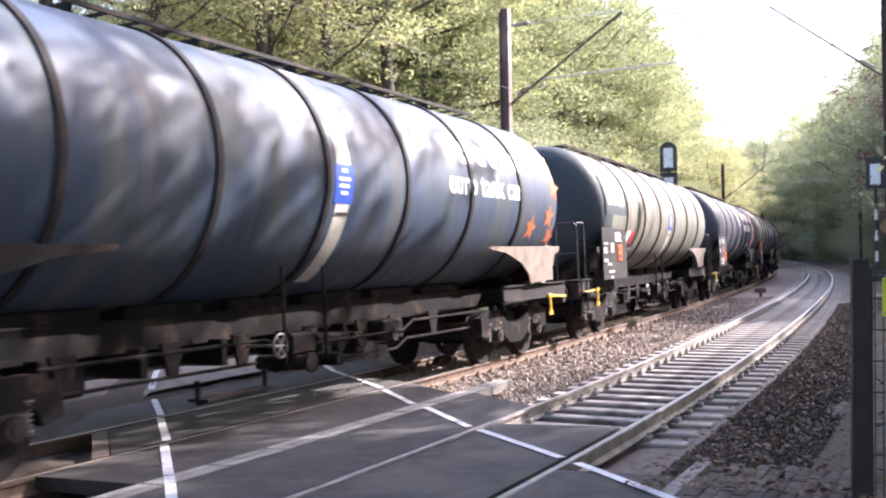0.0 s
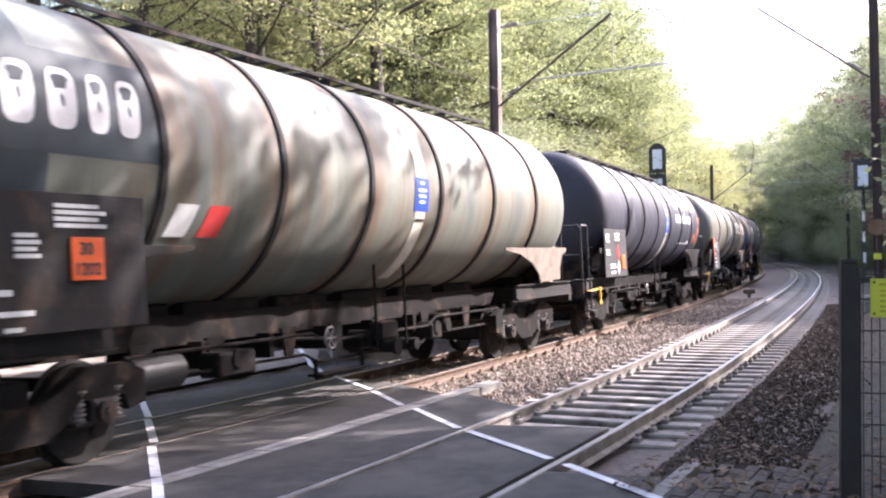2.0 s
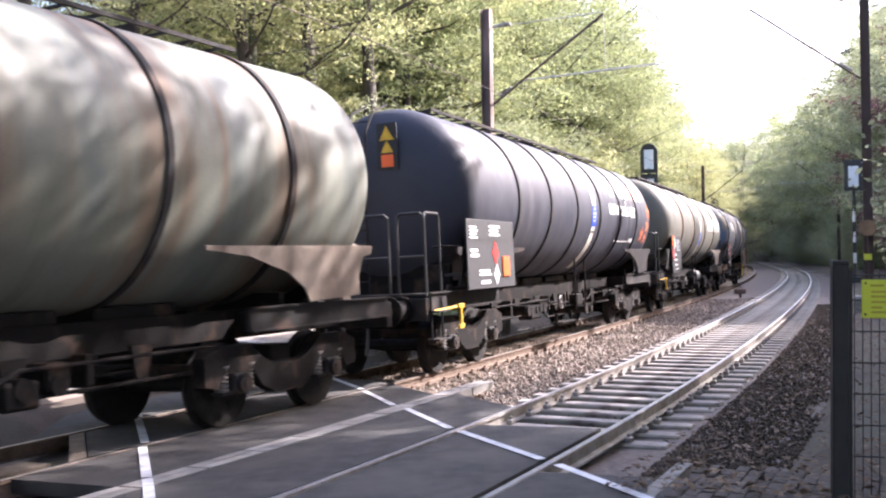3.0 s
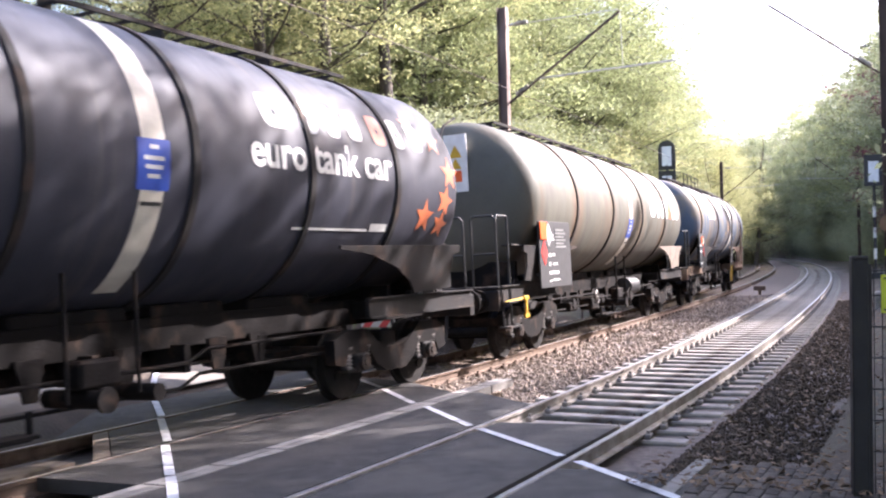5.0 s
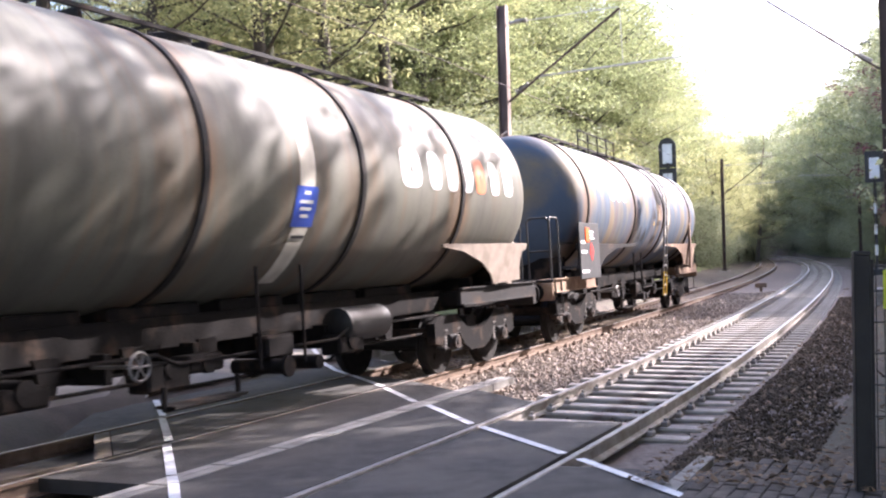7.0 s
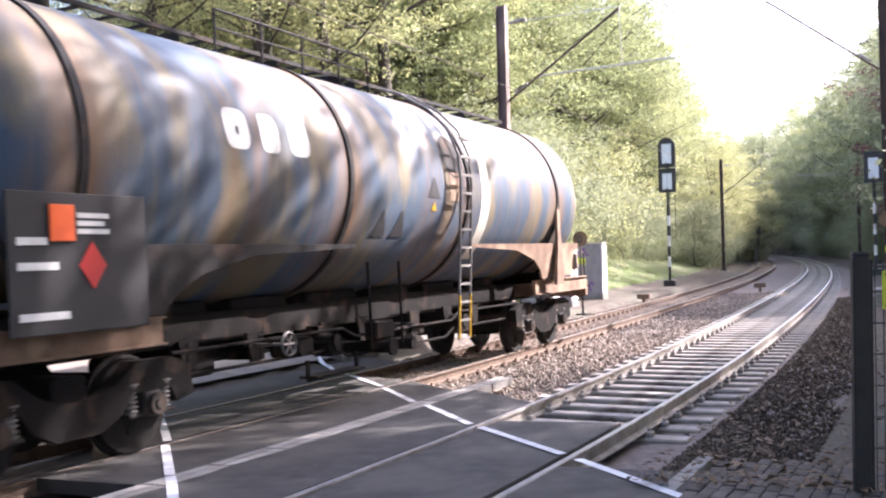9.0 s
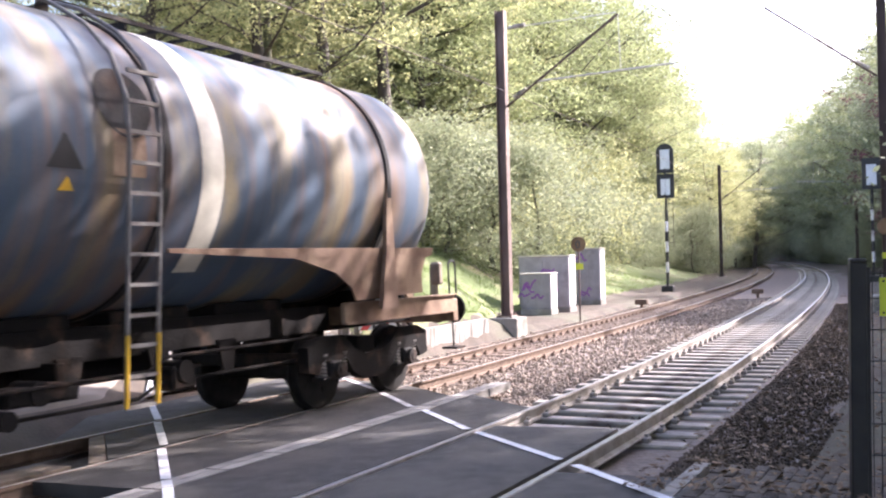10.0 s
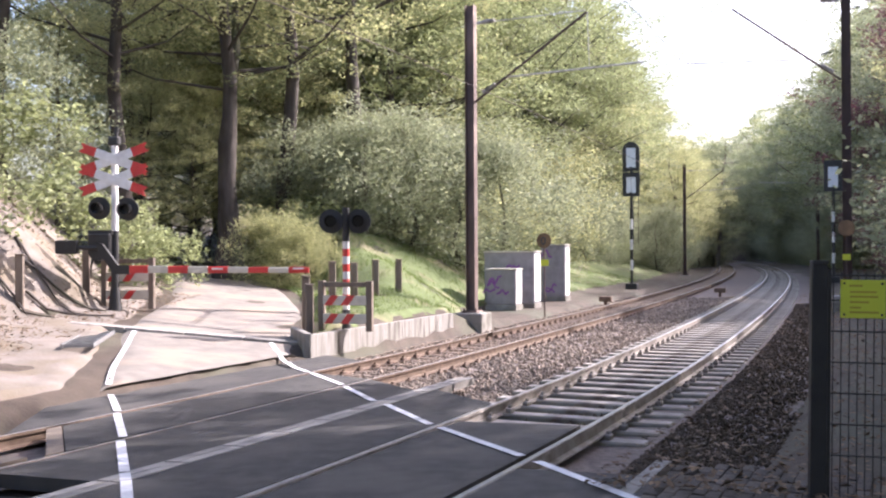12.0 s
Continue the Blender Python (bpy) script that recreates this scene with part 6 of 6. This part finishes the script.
def tree_meshes(seed, height, trunk_r, bare, reach, clumps, per, leaf, lean=0.0, droop=0.0, spread=0.75, flat=0.5):
    rnd = np.random.default_rng(seed)
    V, F, tips = [], [], []
    n = 9
    ang = rnd.uniform(0, 6.28)
    trunk = [Vector((lean * height * (k / n) ** 1.3 * math.cos(ang) + 0.12 * math.sin(k * 1.7 + seed), lean * height * (k / n) ** 1.3 * math.sin(ang) + 0.12 * math.cos(k * 1.3 + seed), height * 0.93 * k / n - 0.3)) for k in range(n + 1)]
    tube(V, F, trunk, [trunk_r * (1.25 if k == 0 else 1) * (1 - 0.85 * k / n) for k in range(n + 1)], 9)
    limbs = min(30, max(9, clumps // 9))
    for i in range(limbs):
        f = bare + (1 - bare) * (i + rnd.random()) / limbs
        k = min(n - 1, int(f * n))
        q = trunk[k].lerp(trunk[k + 1], f * n - k)
        a = i * 2.4 + rnd.uniform(-0.5, 0.5)
        ln = reach * (0.45 + 0.75 * math.sin(math.pi * min(1, 0.22 + 0.78 * (f - bare) / (1 - bare)))) * rnd.uniform(0.7, 1.15)
        up = rnd.uniform(0.1, 0.65) - droop
        e = Vector((math.cos(a), math.sin(a), up)).normalized()
        p1 = q + e * ln * 0.5 + Vector((0, 0, -0.05 * ln))
        p2 = q + e * ln + Vector((rnd.uniform(-0.3, 0.3), rnd.uniform(-0.3, 0.3), 0.06 * ln))
        r0 = trunk_r * (1 - 0.8 * f) * 0.34
        tube(V, F, [q, p1, p2], [r0, r0 * 0.6, r0 * 0.15], 5)
        for j in range(max(3, clumps // limbs)):
            g = 0.3 + 0.78 * rnd.random() ** 0.8
            c = q.lerp(p2, g)
            side = rnd.normal(size=3) * np.array([0.75, 0.75, 0.4]) * (0.3 + 0.26 * ln)
            tips.append((c.x + side[0], c.y + side[1], c.z + side[2]))
    wood = bpy.data.meshes.new("trunk")
    wood.from_pydata(np.concatenate(V).tolist(), [], F)
    wood.polygons.foreach_set("use_smooth", [True] * len(wood.polygons))
    lv, lf = leaf_cloud(rnd, tips, per, spread, leaf, flat)
    crown = bpy.data.meshes.new("crown")
    crown.from_pydata(lv.tolist(), [], lf.tolist())
    return wood, crown


def tree_kind(name, meshes, bark, leaf, label, category, group):
    wood, crown = meshes
    wood, crown = wood.copy(), crown.copy()
    wood.materials.append(bark)
    crown.materials.append(leaf)
    root = thing(name, label=label, category=category, group=group)
    for nm, me in (("trunk", wood), ("crown", crown)):
        ob = new(nm, me)
        ob.parent = root
    return root


OAK_A = tree_meshes(11, 15, 0.34, 0.26, 4.8, 420, 84, 0.072, spread=0.9, flat=0.38)
OAK_B = tree_meshes(23, 17, 0.4, 0.32, 5.2, 430, 84, 0.075, lean=0.05, spread=0.95, flat=0.38)
OAK_C = tree_meshes(37, 13, 0.2, 0.18, 3.9, 360, 80, 0.07, lean=0.08, spread=0.75, flat=0.4)
BUSH = tree_meshes(51, 4.6, 0.07, 0.05, 2.1, 220, 90, 0.052, spread=0.65, flat=0.7)
BUSH_LOW = tree_meshes(53, 2.3, 0.04, 0.03, 1.3, 70, 70, 0.07, spread=0.45, flat=0.8)
HIGH = tree_meshes(61, 19, 0.3, 0.42, 4.6, 230, 40, 0.16, spread=0.7)
OAK_D = tree_meshes(83, 18, 0.36, 0.46, 5.8, 230, 80, 0.072, lean=0.03, spread=0.95, flat=0.35)
OAK_E = tree_meshes(97, 17, 0.3, 0.45, 5.2, 190, 80, 0.072, lean=0.18, spread=0.95, flat=0.35)
PINE = tree_meshes(71, 17, 0.22, 0.25, 2.4, 170, 60, 0.16, droop=0.35, spread=0.6, flat=0.35)
KINDS = {}


def plant(kind, x, y, size=1.0, turn=0.0, z=None):
    specs = {"oak_a": ("oak_tree", OAK_A, M_bark, M_leaf, "oak tree with fresh green spring leaves", "tree"),
             "oak_b": ("oak_tree", OAK_B, M_bark, M_leaf, "tall dark-trunked oak with light green leaves", "tree"),
             "oak_c": ("young_oak", OAK_C, M_bark, M_leaf_yellow, "slender young oak with yellow-green leaves", "tree"),
             "oak_d": ("oak_tree", OAK_D, M_bark, M_leaf_yellow, "tall dark-trunked oak with thin young leaves", "tree"),
             "oak_e": ("leaning_oak", OAK_E, M_bark, M_leaf, "leaning dark-trunked oak with thin young leaves", "tree"),
             "birch": ("birch_tree", OAK_C, M_bark_pale, M_leaf_grey, "slender pale-barked tree with thin grey-green leaves", "tree"),
             "bush": ("bush", BUSH, M_bark, M_leaf_grey, "dense grey-green bush beside the line", "bush"),
             "bush_yellow": ("yellow_bush", BUSH, M_bark, M_leaf_yellow, "tall yellow-green bush in young leaf", "bush"),
             "shrub": ("shrub", BUSH_LOW, M_bark, M_leaf, "low green shrub at the wood's edge", "bush"),
             "red": ("red_tree", OAK_C, M_bark, M_purple, "small tree with dark reddish leaves", "tree"),
             "high": ("tall_tree", HIGH, M_bark, M_leaf, "tall slender tree with a high green crown", "tree"),
             "pine": ("pine_tree", PINE, M_bark, M_needle, "dark green pine on the hillside", "tree")}
    nm, meshes, bark, leaf, label, cat = specs[kind]
    h = float(level(x, y)) if z is None else z
    m = Matrix.Translation((x, y, h - 0.1)) @ Matrix.Rotation(radians(turn), 4, "Z")
    if kind not in KINDS:
        KINDS[kind] = tree_kind(nm, meshes, bark, leaf, label, cat, "trees and bushes along the line")
        ob = KINDS[kind]
        ob.matrix_basis = m
    else:
        src = KINDS[kind]
        keep = src.scale.copy()
        src.scale = (1, 1, 1)
        ob = copy_thing(src, m)
        src.scale = keep
    ob.scale = (size, size, size * random.uniform(0.93, 1.07))
    return ob


rt = random.Random(4)
# the big trunks beside and behind the path
for kind, x, y, sz, tn in (("oak_d", -7.7, 36, 1.1, 20), ("oak_e", -8.0, 35.6, 1.0, 200), ("oak_d", -11.0, 34, 0.95, 120), ("oak_e", -14.6, 32, 1.05, 80), ("oak_d", -6.1, 38.5, 1.1, 300),
                           ("oak_e", -13.4, 29, 0.9, 10), ("oak_d", -17.5, 27.5, 1.0, 330), ("oak_d", -3.6, 42, 1.1, 65), ("oak_a", -12.8, 46, 1.1, 140), ("oak_d", -19.5, 36, 1.2, 20), ("oak_b", -16, 50, 1.2, 220),
                           ("oak_a", -9, 52, 1.2, 30), ("oak_b", -3, 52, 1.2, 75), ("oak_d", -12.6, 40, 1.0, 45)):
    plant(kind, x, y, sz, tn)
# the wood on the far side of the line
for q in range(0, 30):
    s = 26 + q * 3.9
    for row, o in enumerate((-17.5, -23, -30)):
        oo = o + rt.uniform(-1.8, 1.8) + (3.5 * min(1, max(0, (s - 70) / 40)))
        p = spot(s + rt.uniform(-1.4, 1.4), oo)
        if s > 60 and row == 2 and q % 2:
            continue
        if p.y < 47 and p.x < float(path_edge(p.y)) + 4.5:
            continue
        if p.y > 45 and p.x / p.y > 0.232 - 5.5 / p.y:
            continue
        plant(rt.choice(["oak_a", "oak_b", "oak_a", "oak_c", "birch"] if row < 1 else ["oak_a", "oak_b", "oak_a"]), p.x, p.y, rt.uniform(0.95, 1.25) + 0.25 * min(1, max(0, (s - 40) / 20)), rt.uniform(0, 360))
# bushes along the wood's edge
for i in range(34):
    s = 22 + i * 2.7 + rt.uniform(-0.8, 0.8)
    o = -18.2 + rt.uniform(-1.2, 1.2) + 4.6 * min(1, max(0, (s - 34) / 40))
    p = spot(s, o)
    if p.x < float(path_edge(p.y)) + 1.6:
        continue
    kind = "bush_yellow" if 33 < s < 62 and rt.random() < 0.75 else rt.choice(["bush", "bush", "shrub"])
    plant(kind, p.x, p.y, rt.uniform(0.85, 1.25) * (1.5 if kind == "bush_yellow" else 1), rt.uniform(0, 360))
for x, y, kind, sz in ((-3.0, 38, "bush", 1.1), (-4.6, 38.5, "bush", 1.15), (-1.2, 39.5, "bush", 1.25), (0.6, 41, "bush", 1.3), (-5.4, 38, "shrub", 1.3), (-9.6, 27.2, "shrub", 1.1),
                       (-11.2, 25.5, "shrub", 1.3), (-12.5, 27, "bush", 1.0), (-14.4, 24.5, "bush", 1.0), (-16, 27, "bush", 1.2), (-8.6, 29.6, "shrub", 0.8), (2.6, 43, "bush", 1.4), (-14.5, 39, "bush", 1.0), (-6.6, 43, "bush", 1.1), (-10.5, 45, "bush", 1.1), (-17, 33, "bush", 1.3)):
    plant(kind, x, y, sz, rt.uniform(0, 360))
# the wood on the near side, on rising ground, beyond the fence
for q in range(26):
    s = 44 + q * 5.6
    for row in range(5):
        o = 9.5 + row * 6.0 + rt.uniform(-1.8, 1.8)
        p = spot(s + rt.uniform(-2, 2), o)
        kind = rt.choice(["oak_a", "oak_b", "birch", "oak_c", "oak_a", "pine"]) if row > 0 else rt.choice(["bush", "oak_c", "oak_a", "birch"])
        if row == 0 and 52 < s < 64:
            kind = "red"
        plant(kind, p.x, p.y, rt.uniform(0.9, 1.25), rt.uniform(0, 360))
for i in range(30):
    s = 84 + i * 4.2
    for o in (6.2, -9.5):
        p = spot(s, o + rt.uniform(-0.6, 0.6))
        plant("bush" if o > 0 or s < 100 else rt.choice(["bush", "oak_c"]), p.x, p.y, rt.uniform(0.9, 1.3), rt.uniform(0, 360))
# far hill: more pale-leaved birches and young oaks, their colour imitating haze
for i in range(70):
    a, y = rt.uniform(0.235, 0.47), rt.uniform(120, 215)
    x = a * y
    s_, o_ = along(x, y)
    if abs(float(o_)) > 7.5 or float(s_) > 225:
        plant(rt.choice(["oak_a", "birch", "birch", "oak_c", "pine" if a > 0.3 else "birch", "oak_c"]), x, y, rt.uniform(0.95, 1.3) + 3.2 * (a - 0.235), rt.uniform(0, 360))
for i in range(40):
    a, y = rt.uniform(0.39, 0.52), rt.uniform(62, 130)
    x = a * y
    if float(along(x, y)[1]) > 7.5:
        plant(rt.choice(["oak_a", "birch", "birch", "oak_c"]), x, y, rt.uniform(1.15, 1.5), rt.uniform(0, 360))
for i in range(46):
    a, y = rt.uniform(0.27, 0.39), rt.uniform(135, 225)
    if abs(float(along(a * y, y)[1])) > 4.8:
        plant(rt.choice(["bush", "bush", "birch", "oak_a"]), a * y, y, rt.uniform(1.2, 1.7), rt.uniform(0, 360))
plant("red", 14.3, 30.6, 0.33, 40)
for a, y, sz in ((0.325, 98, 0.95), (0.35, 92, 0.85)):
    if float(along(a * y, y)[1]) > 6:
        plant("red", a * y, y, sz, 70 * sz)
for x, y, sz in ((-9.9, 39.5, 0.62), (-11.6, 37.5, 0.6), (-13.6, 35.0, 0.62), (-16.5, 33.5, 0.7), (-10.8, 42.5, 0.75), (-6.9, 44, 0.8), (-8.6, 47, 0.9), (-13.5, 44, 0.9)):
    plant("oak_c", x, y, sz, 50 * x)
for x, y, sz in ((-4.6, 33.0, 0.5), (-5.6, 33.5, 0.6)):
    plant("bush_yellow", x, y, sz, 30 * x)
# the end of the vista, round the bend
for i in range(60):
    p = spot(140 + rt.uniform(0, 75), rt.choice([-1, 1]) * rt.uniform(6, 20))
    plant("bush", p.x, p.y, rt.uniform(1.2, 1.8), rt.uniform(0, 360))
for i in range(34):
    p = spot(190 + rt.uniform(0, 40), rt.uniform(-40, 45))
    plant(rt.choice(["oak_a", "oak_b", "pine"]), p.x, p.y, rt.uniform(0.9, 1.2), rt.uniform(0, 360))
for i in range(44):
    p = spot(222 + rt.uniform(0, 75), rt.uniform(6.5, 24))
    plant("bush" if i % 3 else "oak_a", p.x, p.y, rt.uniform(1.1, 1.7), rt.uniform(0, 360))
# tall trees beside the road, behind the fence; they shade the crossing
for s, o, sz in ((1, 8.5, 0.95), (5.5, 10.5, 1.0), (9, 8.2, 0.95), (13.0, 9.0, 1.0), (16.0, 11.2, 1.0), (-5, 10.5, 1.0), (3, 14.5, 1.05), (11, 13.5, 1.05), (-3, 6.6, 0.9)):
    p = spot(s, o)
    plant("high", p.x, p.y, sz, rt.uniform(0, 360), z=0.1)
# bushes and young oaks added out of view to shade the soil beside the track
for s, o, k, sz in ((3, 7.5, "bush", 1.1), (7, 8.2, "bush", 1.2), (11, 7.6, "bush", 1.35), (15, 8.0, "bush", 1.3), (19, 7.6, "bush", 1.2), (23, 7.9, "bush", 1.4), (27, 7.7, "bush", 1.3), (31, 8.4, "bush", 1.2), (35, 8.0, "bush", 1.3), (13, 6.9, "bush", 0.9), (21, 6.7, "bush", 1.0), (9, 6.8, "bush", 0.9), (6, 7.4, "oak_c", 0.7), (12, 7.2, "oak_c", 0.62), (18, 7.4, "oak_c", 0.7), (24, 7.4, "oak_c", 0.65)):
    p = spot(s, o)
    plant(k, p.x, p.y, sz, rt.uniform(0, 360), z=0.1)
# unseen trees added behind the camera and down the line, dimming skylight and tank reflections
for s in range(-44, -8, 6):
    for o in (9, 16, -13, -20):
        p = spot(s + rt.uniform(-1.5, 1.5), o + rt.uniform(-1.5, 1.5))
        plant(rt.choice(["oak_a", "oak_b"]), p.x, p.y, rt.uniform(0.9, 1.15), rt.uniform(0, 360))
for s, o in ((-6, -15), (-1, -19), (-12, 5.5), (-18, 4.5), (3, -24)):
    p = spot(s, o)
    plant("oak_a", p.x, p.y, 0.95, rt.uniform(0, 360))


def scatter(name, count, place, size, material, label, category, upright):
    """Grass blades or fallen leaves, joined."""
    rnd = np.random.default_rng(count)
    P, U = [], []
    for _ in range(count):
        P.append(place(rnd))
    P = np.array(P)
    n = len(P)
    P = np.column_stack([P, level(P[:, 0], P[:, 1])]) if P.shape[1] == 2 else P
    a = rnd.uniform(0, 6.2832, n)
    s = size * rnd.uniform(0.5, 1.4, n)
    d = np.stack([np.cos(a), np.sin(a), 0 * a], 1)
    e = np.stack([-np.sin(a), np.cos(a), 0 * a], 1)
    if upright:
        tip = np.stack([rnd.normal(0, 0.3, n), rnd.normal(0, 0.3, n), np.ones(n)], 1) * s[:, None]
        V = np.stack([P - d * 0.008, P + d * 0.008, P + tip], 1)
        F = np.arange(3 * n).reshape(-1, 3)
    else:
        up = np.array([0, 0, 1.0])
        t1, t2 = rnd.normal(0, 0.25, n)[:, None], rnd.normal(0, 0.25, n)[:, None]
        P = P + up * 0.05
        V = np.stack([P - (d + up * t1) * s[:, None], P + (e * 0.55 + up * t2) * s[:, None], P + (d + up * t1) * s[:, None], P - (e * 0.55 - up * t2) * s[:, None]], 1)
        F = np.arange(4 * n).reshape(-1, 4)
    me = bpy.data.meshes.new(name)
    me.from_pydata(V.reshape(-1, 3).tolist(), [], F.tolist())
    me.materials.append(material)
    return tagged(new(name, me), label=label, category=category, kind="stuff")


def on_verge(r):
    while True:
        p = spot(11.5 + 50 * r.random() ** 1.5, -r.uniform(6.9, 17))
        s = p.y
        if p.x > np.interp(p.y, [q[1] for q in PATH_R], [q[0] for q in PATH_R]) + 0.2:
            q = along(p.x, p.y)
            if q[1] < -6.9 - 1.9 * smooth01((q[0] - 20) / 5):
                return p.x, p.y


def right_soil(r):
    p = spot(1.8 + 34 * r.random() ** 1.6, 1.5 + 5 * r.random())
    return p.x, p.y


def on_bank_leaves(r):
    return r.uniform(-14, -6.6), r.uniform(15, 27)


scatter("grass", 34000, on_verge, 0.13, M_blade, "short spring grass on the sunny slope", "grass", True)
scatter("fallen_leaves", 9000, right_soil, 0.035, M_litter, "dry brown leaves scattered beside the track", "leaves", False)
scatter("bank_leaves", 9000, on_bank_leaves, 0.035, M_litter, "dry leaves on the sandy bank", "leaves", False)


# ---- what moves ----
def wagon_pose(s):
    a, b = spot(s - PIVOT, -APART), spot(s + PIVOT, -APART)
    d = b - a
    c = (a + b) / 2
    lean = Matrix.Rotation(math.atan(LEAN) * 1.0, 4, "X")
    return Matrix.Translation(c) @ Matrix.Rotation(math.atan2(d.y, d.x), 4, "Z") @ Matrix.Rotation(-math.atan(LEAN), 4, "X")


def motions():
    for k, w in enumerate(TRAIN):
        walk(w, [(i * 0.25, wagon_pose(train_at(i * 0.25, k))) for i in range(49)])
    start = train_at(0, 0)
    for w, a in rolling:
        walk(w, [(t, pose(a, 0, WHEEL_R, 0, math.degrees((train_at(t, 0) - start) / WHEEL_R), 0)) for t in [i / 15 for i in range(181)]])


motions()
